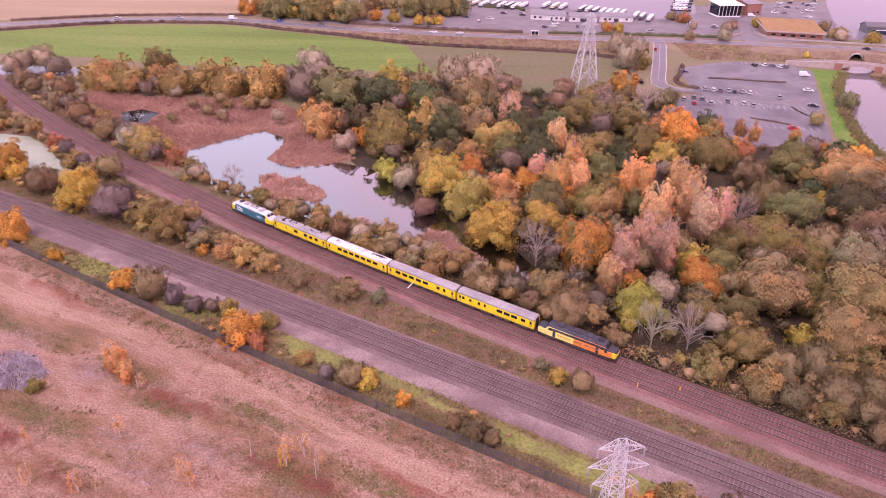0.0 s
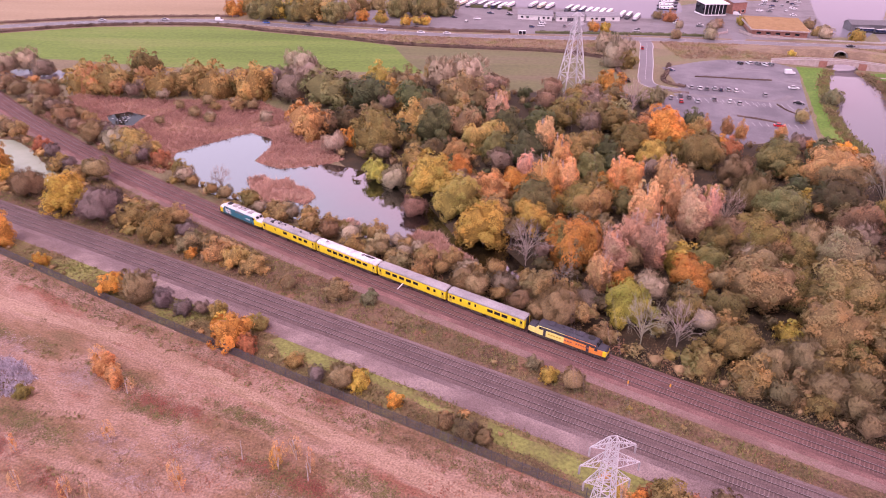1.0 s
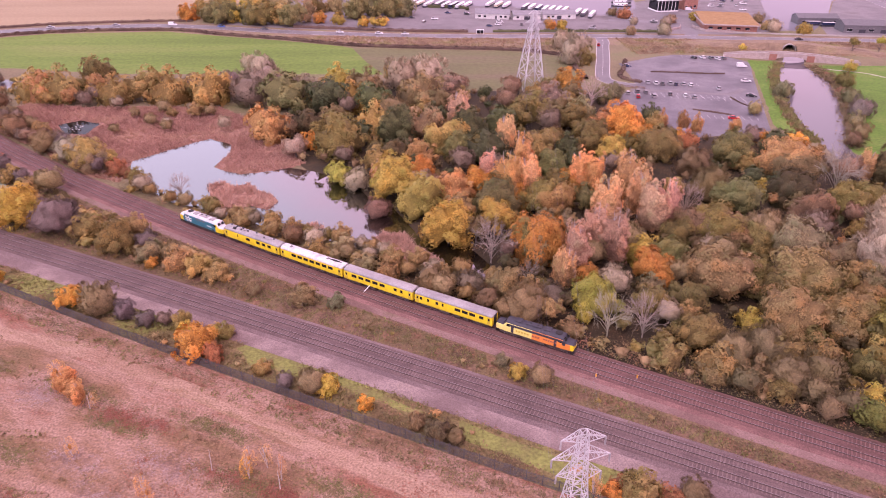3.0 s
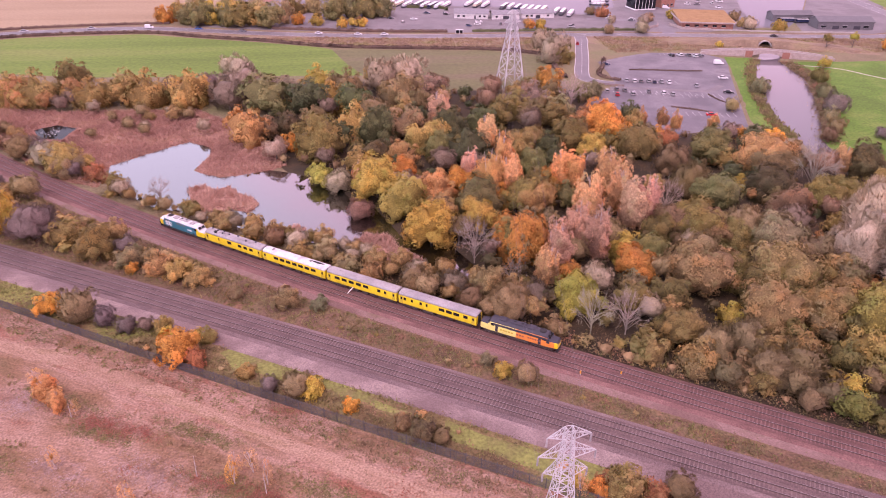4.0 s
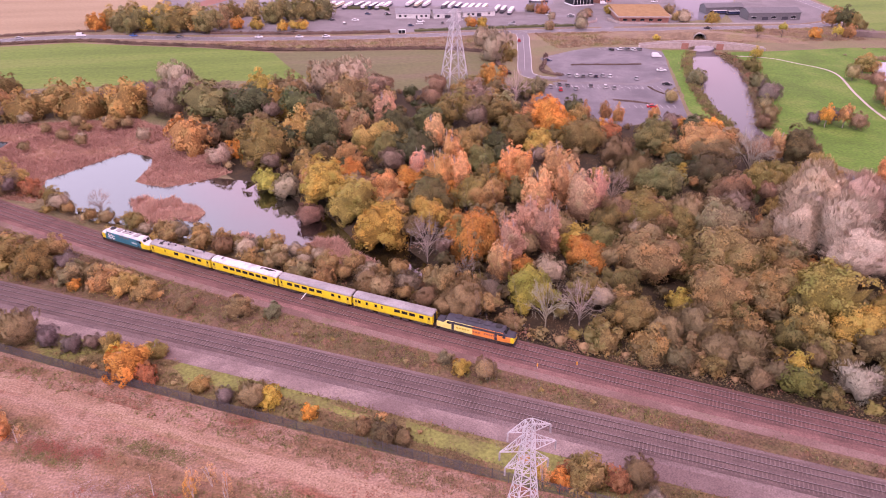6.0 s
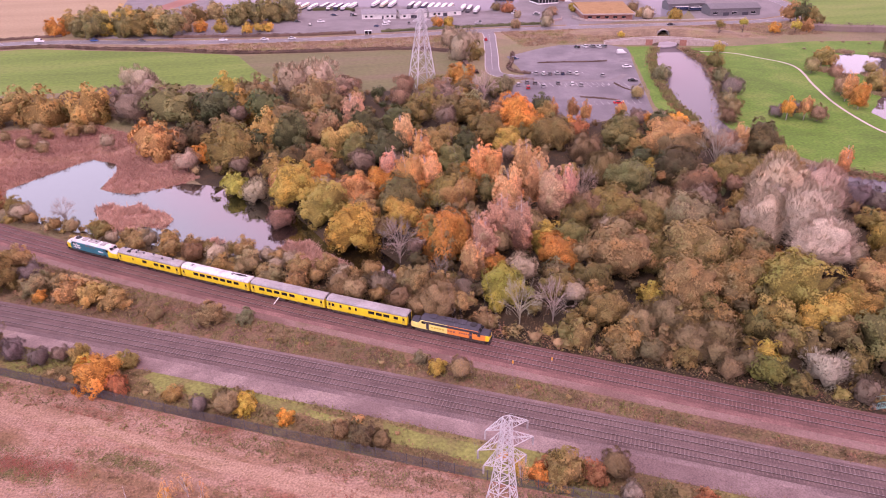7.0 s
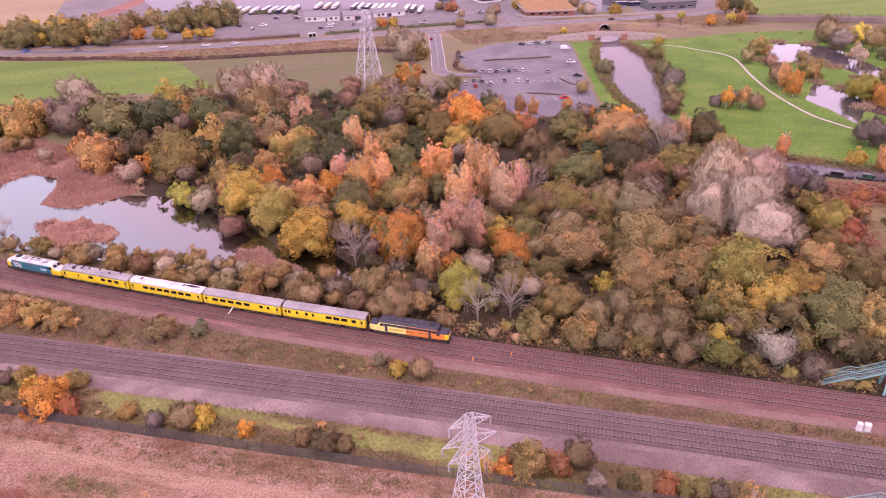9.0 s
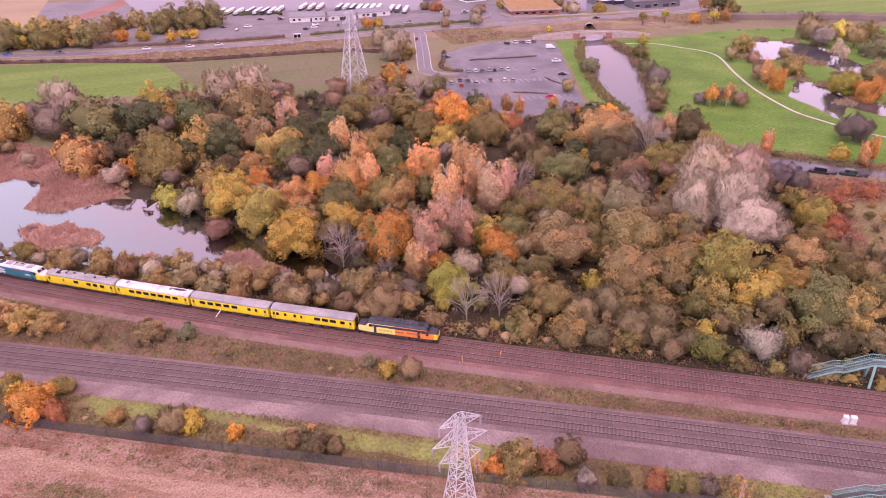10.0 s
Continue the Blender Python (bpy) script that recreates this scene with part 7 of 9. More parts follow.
def loco(front, facing, paints, label, roof_mat, marks):
    """A diesel engine with a nose and cab at both ends. paints: (from, to, material) along the side."""
    th = thing("diesel_locomotive", label, "locomotive", "locomotives of the train", at=on_rails(front, LOCO) @ pose(0, 0, 0, 0, 0, 0 if facing > 0 else 180))
    h = LOCO / 2 - 0.45

    def section(x):
        """Half width, side height and roof height at a place along the engine."""
        ax = abs(x)
        if ax > h - 0.25:
            return 1.02, 2.15, 2.45
        if ax > h - 1.75:
            return 1.18 + 0.14 * (h - 0.25 - ax) / 1.5, 2.35, 2.75
        if ax > h - 2.35:
            k = (ax - (h - 2.35)) / 0.6
            return 1.36 - 0.04 * k, 3.1 - 0.7 * k, 3.72 - 0.92 * k
        return 1.36, 3.12, 3.76

    def xs_between(a, b):
        marks_x = sorted({a, b} | {q for q in [sg * (h - d) for sg in (-1, 1) for d in (0, 0.25, 0.26, 1.74, 1.75, 2.34, 2.35)] if a < q < b})
        return marks_x

    for a, b, mat in paints:
        rings = []
        for x in xs_between(a, b):
            w, sh, rh = section(x)
            rings.append([(x, -w, 1.0), (x, w, 1.0), (x, w + 0.02, 1.9), (x, w, sh - 0.12), (x, w - 0.1, sh), (x, -w + 0.1, sh), (x, -w, sh - 0.12), (x, -w - 0.02, 1.9)])
        part("side_panel", Shape().loft(rings).mesh("side_panel", mat), th)
    rings = []
    for x in xs_between(-h, h):
        w, sh, rh = section(x)
        rings.append([(x, math.cos(q) * (w - 0.06), sh - 0.02 + math.sin(q) * (rh - sh)) for q in [math.pi * k / 10 for k in range(11)]])
    roof = part("roof", Shape().loft(rings).mesh("roof", roof_mat, False), th, "sooty roof")
    fan = Shape().cone((5.0, 0, 3.70), (5.0, 0, 3.86), 0.78, 0.74, 20)
    part("radiator_fan", fan.mesh("radiator_fan", M["soot"]), roof, "round dark radiator fan")
    for x, w, d in ((2.6, 1.5, 1.5), (-0.4, 3.2, 1.3), (-3.8, 1.4, 1.5)):
        b = Shape()
        b.loft([[(x - w / 2 * k, -d / 2 * k, z), (x + w / 2 * k, -d / 2 * k, z), (x + w / 2 * k, d / 2 * k, z), (x - w / 2 * k, d / 2 * k, z)] for z, k in ((3.55, 1), (3.84, 1), (3.9, 0.92))])
        part("roof_hatch", b.mesh("roof_hatch", M["roof_grey"] if roof_mat == M["roof_white"] else M["roof_dark"]), roof)
    for x in (-1.2, 0.5):
        part("exhaust", Shape().box(x - 0.25, x + 0.25, -0.16, 0.16, 3.8, 4.0).mesh("exhaust", M["soot"]), roof)
    for sg in (-1, 1):
        for y0, y1 in ((-1.0, -0.08), (0.08, 1.0)):
            xb, xt = sg * (h - 1.80), sg * (h - 2.26)
            q = Shape().loft([[(xb + sg * dx, y0, 2.86), (xb + sg * dx, y1, 2.86), (xt + sg * dx, y1 * 0.93, 3.42), (xt + sg * dx, y0 * 0.93, 3.42)] for dx in (-0.02, 0.07)])
            part("windscreen", q.mesh("windscreen", M["window"]), th)
        for sd in (-1, 1):
            x0, x1 = sorted((sg * (h - 2.5), sg * (h - 3.35)))
            yy = sorted((sd * 1.33, sd * 1.385))
            part("cab_window", Shape().box(x0, x1, yy[0], yy[1], 2.35, 2.95).mesh("cab_window", M["window"]), th)
            x0, x1 = sorted((sg * (h - 3.55), sg * (h - 4.15)))
            part("cab_door", Shape().box(x0, x1, yy[0], yy[1] - 0.015, 1.05, 2.95).mesh("cab_door", M["roof_dark"]), th)
        for y in (-0.86, 0.86):
            bf = Shape().cone((sg * h, y, 1.06), (sg * (h + 0.4), y, 1.06), 0.11, 0.11, 8).cone((sg * (h + 0.38), y, 1.06), (sg * (h + 0.45), y, 1.06), 0.25, 0.25, 12)
            part("buffer", bf.mesh("buffer", M["under"]), th)
            part("marker_light", Shape().cone((sg * h, y * 0.8, 1.55), (sg * (h + 0.05), y * 0.8, 1.55), 0.13, 0.12, 10).mesh("marker_light", M["lamp"]), th)
        part("headcode_box", Shape().box(*sorted((sg * (h - 0.02), sg * (h + 0.05))), -0.55, 0.55, 1.85, 2.2).mesh("headcode_box", M["roof_dark"]), th)
        plough = Shape().loft([[(sg * (h - 0.15), -1.2, 0.2), (sg * (h - 0.15), 1.2, 0.2), (sg * (h - 0.15), 1.2, 0.95), (sg * (h - 0.15), -1.2, 0.95)], [(sg * (h + 0.12), -1.0, 0.2), (sg * (h + 0.12), 1.0, 0.2), (sg * h, 1.0, 0.95), (sg * h, -1.0, 0.95)]])
        part("snow_plough", plough.mesh("snow_plough", M["soot"]), th)
        bogie(th, sg * 5.2, (-1.9, 0, 1.9), 2.0)
    tank = Shape().box(-2.4, 2.4, -1.25, 1.25, 0.3, 0.98).box(-h + 0.3, h - 0.3, -1.25, 1.25, 0.86, 1.0)
    part("fuel_tank", tank.mesh("fuel_tank", M["under"]), th, "dark fuel tank and underframe")
    for sd in (-1, 1):
        for k in range(3):
            yy = sorted((sd * 1.34, sd * 1.392))
            part("side_grille", Shape().box(-1.9 + k * 1.3, -0.9 + k * 1.3, yy[0], yy[1] - 0.012, 2.45, 2.95).mesh("side_grille", M["grille"]), th)
        marks(th, sd)
    return th


def bars(th, sd, x0, x1, z, hgt, mat, name="lettering"):
    yy = sorted((sd * 1.35, sd * 1.402))
    part(name, Shape().box(x0, x1, yy[0], yy[1], z, z + hgt).mesh(name, mat), th)


def orange_marks(th, sd):
    yy = sorted((sd * 1.3, sd * 1.398))
    part("dark_band", Shape().box(-hl + 3.0, hl - 2.4, yy[0], yy[1] - 0.01, 2.5, 3.02).mesh("dark_band", M["roof_dark"]), th, "dark grey upper side")
    part("dark_band", Shape().box(hl - 2.4, hl - 1.76, yy[0], yy[1] - 0.01, 1.9, 2.9).mesh("dark_band", M["roof_dark"]), th, "dark grey cab side")
    for k in range(5):
        bars(th, sd, -4.0 + k * 0.62, -3.55 + k * 0.62, 1.65, 0.36, M["yellow_dirty"])
    for k in range(3):
        bars(th, sd, -0.3 + k * 0.6, 0.12 + k * 0.6, 1.65, 0.36, M["pipe"])
    for k in range(6):
        bars(th, sd, 2.2 + k * 0.5, 2.55 + k * 0.5, 1.75, 0.34, M["pipe"])


def blue_marks(th, sd):
    """A white double arrow as plain slanted shapes."""
    y0, y1 = sorted((sd * 1.35, sd * 1.402))
    for z in (1.55, 2.15):
        part("white_emblem", Shape().box(3.5, 6.0, y0, y1, z, z + 0.26).mesh("white_emblem", M["white"]), th, "plain white emblem bar")
    for x in (3.9, 4.9):
        s = Shape()
        s.loft([[(x, y0, 1.25), (x + 0.35, y0, 1.25), (x + 0.95, y0, 2.75), (x + 0.6, y0, 2.75)], [(x, y1, 1.25), (x + 0.35, y1, 1.25), (x + 0.95, y1, 2.75), (x + 0.6, y1, 2.75)]])
        part("white_emblem", s.mesh("white_emblem", M["white"]), th, "plain white slanted bar")
    for k in range(5):
        bars(th, sd, -4.3 + k * 0.36, -4.05 + k * 0.36, 1.75, 0.4, M["white"])


hl = LOCO / 2 - 0.45
loco(0.0, 1, [(-hl, -hl + 2.3, M["cream"]), (-hl + 2.3, -0.4, M["cream"]), (-0.4, hl - 0.7, M["orange"]), (hl - 0.7, hl, M["yellow"])], "orange and pale yellow diesel locomotive with a dark roof", M["roof_dark"], orange_marks)
loco(f0 + 4 * COACH + 0.05, -1, [(-hl, -hl + 2.8, M["yellow"]), (-hl + 2.8, hl - 1.6, M["blue"]), (hl - 1.6, hl, M["yellow"])], "blue diesel locomotive with yellow ends and pale sooty roof", M["roof_white"], blue_marks)


# ---- pylons and power cables ----
def pylon(x, y, turn, h, outline, arms, label, heft=1.0):
    """A lattice tower. outline: (share of the height, half width); arms: (height of the tips, half width)."""
    th = thing("pylon", label, "pylon", "pylons", at=pose(x, y, 0, 0, 0, turn))

    def half_at(z):
        for (z0, w0), (z1, w1) in zip(outline, outline[1:]):
            if z0 * h <= z <= z1 * h + 1e-6:
                return w0 + (w1 - w0) * (z / h - z0) / (z1 - z0)
        return outline[-1][1]

    lv, z = [], 0.0
    while z < h - 1.2:
        lv.append((z, half_at(z)))
        z += max(1.15, 1.55 * half_at(z))
    lv.append((h, half_at(h)))
    for sx, sy in ((-1, -1), (1, -1), (1, 1), (-1, 1)):
        s = Shape()
        for (z0, w0), (z1, w1) in zip(lv, lv[1:]):
            s.bar((sx * w0, sy * w0, z0), (sx * w1, sy * w1, z1), (0.18 if z0 < 0.5 * h else 0.12) * heft)
        part("leg", s.mesh("leg", M["galv"]), th)
    for face in range(4):
        s = Shape()
        m = Matrix.Rotation(face * math.pi / 2, 3, "Z")
        for (z0, w0), (z1, w1) in zip(lv, lv[1:]):
            s.bar(m @ Vector((-w0, -w0, z0)), m @ Vector((w1, -w1, z1)), 0.075 * heft)
            s.bar(m @ Vector((w0, -w0, z0)), m @ Vector((-w1, -w1, z1)), 0.075 * heft)
            s.bar(m @ Vector((-w1, -w1, z1)), m @ Vector((w1, -w1, z1)), 0.07 * heft)
        part("bracing", s.mesh("bracing", M["galv"]), th, "crossed lattice bracing")
    for z, half in arms:
        w = half_at(z)
        for sg in (-1, 1):
            s = Shape()
            tip = (sg * half, 0, z)
            w2 = half_at(min(h, z + 1.5))
            for yy in (-1, 1):
                lo, hi = Vector((sg * w, yy * w, z - 0.1)), Vector((sg * w2, yy * w2, min(h, z + 1.5)))
                s.bar(lo, tip, 0.10 * heft).bar(hi, tip, 0.085 * heft)
                for k in (0.25, 0.5, 0.75):
                    s.bar(lo.lerp(Vector(tip), k), hi.lerp(Vector(tip), k), 0.06 * heft).bar(lo.lerp(Vector(tip), k), hi.lerp(Vector(tip), k - 0.25), 0.06 * heft)
            s.bar(Vector((sg * w, -w, z - 0.1)).lerp(Vector(tip), 0.5), Vector((sg * w, w, z - 0.1)).lerp(Vector(tip), 0.5), 0.07)
            arm = part("cross_arm", s.mesh("cross_arm", M["galv"]), th)
            i = Shape()
            for k in range(9):
                zz = z - 0.1 - k * 0.15
                i.cone((tip[0], 0, zz), (tip[0], 0, zz - 0.08), 0.13, 0.08, 8).cone((tip[0], 0, zz - 0.07), (tip[0], 0, zz - 0.16), 0.045, 0.045, 6)
            part("insulator", i.mesh("insulator", M["roof_grey"]), arm, "string of grey insulator discs")
    f = Shape()
    for sx, sy in ((-1, -1), (1, -1), (1, 1), (-1, 1)):
        f.box(sx * lv[0][1] - 0.5, sx * lv[0][1] + 0.5, sy * lv[0][1] - 0.5, sy * lv[0][1] + 0.5, -0.1, 0.3)
    part("footing", f.mesh("footing", M["concrete"]), th)
    return th


NEAR_P, FAR_P = Vector((21.2, 59.2, 0)), Vector((60.2, 302.0, 0))
line_turn = math.degrees(math.atan2(FAR_P.y - NEAR_P.y, FAR_P.x - NEAR_P.x)) - 90
NEAR_ARMS = [(28.9, 2.75), (26.0, 3.65), (23.2, 2.85)]
FAR_ARMS = [(32.6, 2.9), (29.2, 3.9), (26.0, 3.0)]
pylon(NEAR_P.x, NEAR_P.y, line_turn + 14, 30.0, [(0, 3.6), (0.6, 1.30), (0.8, 0.78), (1.0, 0.45)], NEAR_ARMS, "tall galvanised lattice pylon beside the railway", 0.9)
pylon(FAR_P.x, FAR_P.y, line_turn + 24, 34.0, [(0, 5.0), (0.65, 2.2), (0.85, 1.1), (1.0, 0.5)], FAR_ARMS, "tall galvanised lattice pylon behind the wood", 2.5)


def cable(a, b, sag, r=0.009):
    n = 36
    rings = []
    for k in range(n + 1):
        p = a.lerp(b, k / n) - Vector((0, 0, sag * 4 * (k / n) * (1 - k / n)))
        rings.append([p + Vector((r * math.cos(q), 0, r * math.sin(q))) for q in (0.5, 2.6, 4.7)])
    me = Shape().loft(rings).mesh("power_cable", M["grille"])
    return tagged(new("power_cable", me), "thin grey power cable between pylons", "cable", "power cables")


side = (FAR_P - NEAR_P).normalized().cross(Vector((0, 0, 1)))
for (z0, w0), (z1, w1) in zip(NEAR_ARMS, FAR_ARMS):
    for sg in (-1, 1):
        cable(NEAR_P + side * sg * w0 + Vector((0, 0, z0 - 1.5)), FAR_P + side * sg * w1 + Vector((0, 0, z1 - 1.5)), 7.0)

# ---- palisade fence ----
fence_line = plan_line(fence_y, -165, 110, 2.75)
fence = thing("palisade_fence", "dark steel palisade fence along the railway", "fence")
pm = Shape()
for k in range(17):
    x = 0.08 + k * 0.162
    pm.loft([[(x - 0.035, -0.012, z), (x + 0.035, -0.012, z), (x + 0.035, 0.012, z), (x - 0.035, 0.012, z)] for z in (0.08, 2.28)] + [[(x - 0.008, -0.01, 2.42), (x + 0.008, -0.01, 2.42), (x + 0.008, 0.01, 2.42), (x - 0.008, 0.01, 2.42)]])
pm.box(0, 2.75, 0.012, 0.06, 0.45, 0.51).box(0, 2.75, 0.012, 0.06, 1.95, 2.01)
panel_me = pm.mesh("fence_panel", M["fence"])
post_me = Shape().box(-0.05, 0.05, 0.06, 0.17, 0, 2.4).mesh("fence_post", M["fence"])
for a, b in zip(fence_line, fence_line[1:]):
    ang = math.degrees(math.atan2(b[1] - a[1], b[0] - a[0]))
    part("fence_post", post_me, fence, at=pose(a[0], a[1], 0, 0, 0, ang))
    tagged(part("fence_panel", panel_me, fence, at=pose(a[0], a[1], 0, random.uniform(-1.2, 1.2), 0, ang)), kind="stuff")


# ---- steel footbridge stairs, cabinets and posts by the line ----
BALUSTER = Shape().box(-0.025, 0.025, -0.025, 0.025, 0, 1.25).mesh("baluster", M["teal"])


def footbridge(x, y, turn, label):
    """A teal steel stair flight of two slopes with a landing, and the start of the span."""
    th = thing("footbridge", label, "footbridge", "footbridge stairs", at=pose(x, y, 0, 0, 0, turn))
    path = [(0, 0.15), (4.2, 2.42), (5.6, 2.42), (10.05, 4.83), (19.5, 4.9)]
    for yy in (-0.95, 0.95):
        g, hr, mr = Shape(), Shape(), Shape()
        for (x0, z0), (x1, z1) in zip(path, path[1:]):
            g.bar((x0, yy, z0), (x1, yy, z1), 0.08, 0.42)
            hr.bar((x0, yy, z0 + 1.25), (x1, yy, z1 + 1.25), 0.09)
            mr.bar((x0, yy, z0 + 0.55), (x1, yy, z1 + 0.55), 0.05)
            n = max(2, int((x1 - x0) / 0.35))
            for k in range(n + 1):
                q = k / n
                xx, zz = x0 + (x1 - x0) * q, z0 + (z1 - z0) * q
                part("baluster", BALUSTER, th, at=pose(xx, yy, zz))
        part("stringer", g.mesh("stringer", M["teal"]), th)
        part("handrail", hr.mesh("handrail", M["teal"]), th)
        part("middle_rail", mr.mesh("middle_rail", M["teal"]), th)
    tread = Shape().box(0, 0.3, -0.92, 0.92, -0.03, 0.03).mesh("tread", M["tread"])
    for (x0, z0), (x1, z1) in ((path[0], path[1]), (path[2], path[3])):
        n = int((z1 - z0) / 0.18)
        for k in range(n):
            part("tread", tread, th, at=pose(x0 + (x1 - x0) * (k + 0.3) / n, 0, z0 + (z1 - z0) * (k + 0.6) / n))
    part("landing", Shape().box(4.2, 5.6, -0.92, 0.92, 2.34, 2.42).mesh("landing", M["tread"]), th)
    part("deck", Shape().box(10.05, 19.5, -0.92, 0.92, 4.75, 4.85).mesh("deck", M["tread"]), th)
    for x0 in (10.4,):
        for yy in (-0.9, 0.9):
            part("support", Shape().bar((x0, yy * 1.0, 4.7), (x0 - 0.2, yy * 1.9, 0), 0.42).mesh("support", M["teal"]), th)
    part("footing", Shape().box(-0.9, 0.2, -1.1, 1.1, 0.0, 0.14).mesh("footing", M["concrete"]), th)
    return th


footbridge(99.0, 77.2, -32, "pale teal steel footbridge stairs beside the far line")
footbridge(79.8, 52.0, -32, "pale teal steel footbridge stairs beside the near line")


def cabinet(x, y, turn, w):
    th = thing("equipment_cabinet", "white trackside equipment cabinet on a concrete base", "cabinet", "trackside cabinets", at=pose(x, y, 0, 0, 0, turn))
    part("body", Shape().box(-w / 2, w / 2, -0.35, 0.35, 0.25, 1.6).mesh("body", M["white"]), th)
    part("lid", Shape().loft([[(-w / 2 * k, -0.37 * k, z), (w / 2 * k, -0.37 * k, z), (w / 2 * k, 0.37 * k, z), (-w / 2 * k, 0.37 * k, z)] for z, k in ((1.6, 1.06), (1.66, 1.06), (1.76, 0.7))]).mesh("lid", M["white"]), th)
    for k in (-0.5, 0.5):
        part("door", Shape().box(k * w / 2 - w * 0.22, k * w / 2 + w * 0.22, -0.375, -0.345, 0.32, 1.5).mesh("door", M["render"]), th)
    part("base", Shape().box(-w / 2 - 0.15, w / 2 + 0.15, -0.5, 0.5, 0.0, 0.25).mesh("base", M["concrete"]), th)


cabinet(95.2, 64.7, -30, 0.8)
cabinet(96.3, 64.1, -30, 1.0)


# ---- road bridge, canal bridge, marina buildings ----
def arch_bridge(x, y, turn, span, length, width, rise, label, name="canal_bridge"):
    th = thing(name, label, "bridge", "", "", pose(x, y, 0, 0, 0, turn))
    for yy in (-width / 2, width / 2):
        s = Shape()
        n = 14
        top = [(-length / 2 + length * k / n, 0.5 + rise * (1 - (2 * k / n - 1) ** 2)) for k in range(n + 1)]
        rings = []
        for tx, tz in top:
            low = 0.0 if abs(tx) >= span / 2 else 2.3 * math.sqrt(max(0, 1 - (2 * tx / span) ** 2))
            rings.append([(tx, yy - 0.2, low), (tx, yy + 0.2, low), (tx, yy + 0.2, tz + 0.75), (tx, yy - 0.2, tz + 0.75)])
        s.loft(rings)
        wall = part("side_wall", s.mesh("side_wall", M["stone"]), th)
        c = Shape()
        c.loft([[(tx, yy - 0.28, tz + 0.75), (tx, yy + 0.28, tz + 0.75), (tx, yy + 0.28, tz + 0.9), (tx, yy - 0.28, tz + 0.9)] for tx, tz in top])
        part("coping", c.mesh("coping", M["concrete"]), wall)
        for sg in (-1, 1):
            b = Shape().box(*sorted((sg * span * 0.52, sg * span * 0.78)), yy - 0.45, yy + 0.45, 0, 3.1)
            part("brick_pier", b.mesh("brick_pier", M["brick"]), th, "red brick pier")
    n = 14
    deck = Shape().loft([[(-length / 2 + length * k / n, yy, 0.45 + rise * (1 - (2 * k / n - 1) ** 2) - dz) for yy, dz in ((-width / 2, 0.5), (width / 2, 0.5), (width / 2, 0), (-width / 2, 0))] for k in range(n + 1)])
    part("deck", deck.mesh("deck", M["path"]), th)
    return th


arch_bridge(206.5, 351.0, -18, 14.0, 66.0, 4.0, 2.5, "low arched stone canal footbridge with red brick piers")

tun = thing("road_culvert", "concrete arched culvert carrying the road over the canal", "bridge", "", "", pose(216.5, 371.5, 0, 0, 0, -18))
ring_o, ring_i = [], []
for k in range(17):
    a = math.pi * k / 16
    ring_o.append((math.cos(a) * 3.7, math.sin(a) * 3.7))
    ring_i.append((math.cos(a) * 3.2, math.sin(a) * 3.2))
prof = ring_o + list(reversed(ring_i))
part("arch", Shape().loft([[(px, yy, pz) for px, pz in prof] for yy in (0.0, 9.0)]).mesh("arch", M["concrete"]), tun, "pale concrete arch ring")
# Black wall added behind the arch, in place of the dark passage.
part("tunnel_back", Shape().box(-3.2, 3.2, 8.4, 8.8, 0, 3.2).mesh("tunnel_back", M["soot"]), tun, "black wall in place of the shaded culvert inside")
bank = Shape()
rings = []
for x, z in ((-58, 0.05), (-42, 1.0), (-26, 2.2), (-14, 3.1), (-3.75, 3.68), (-3.4, 3.7), (0, 3.9), (3.4, 3.7), (3.75, 3.68), (14, 3.1), (26, 2.2), (42, 1.0), (58, 0.05)):
    rings.append([(x, 0.4 + abs(x) * 0.05 if abs(x) < 3.6 else -2.5 - abs(x) * 0.03, 0.0 if abs(x) > 3.6 else 3.6 - abs(x) * 0.3), (x, 2.0, z), (x, 9.0, z), (x, 17.0, 0.05)])
bank.loft(rings, closed=False)
tagged(part("embankment", bank.mesh("embankment", M["dry_bank"]), tun), "grassy embankment over the culvert")


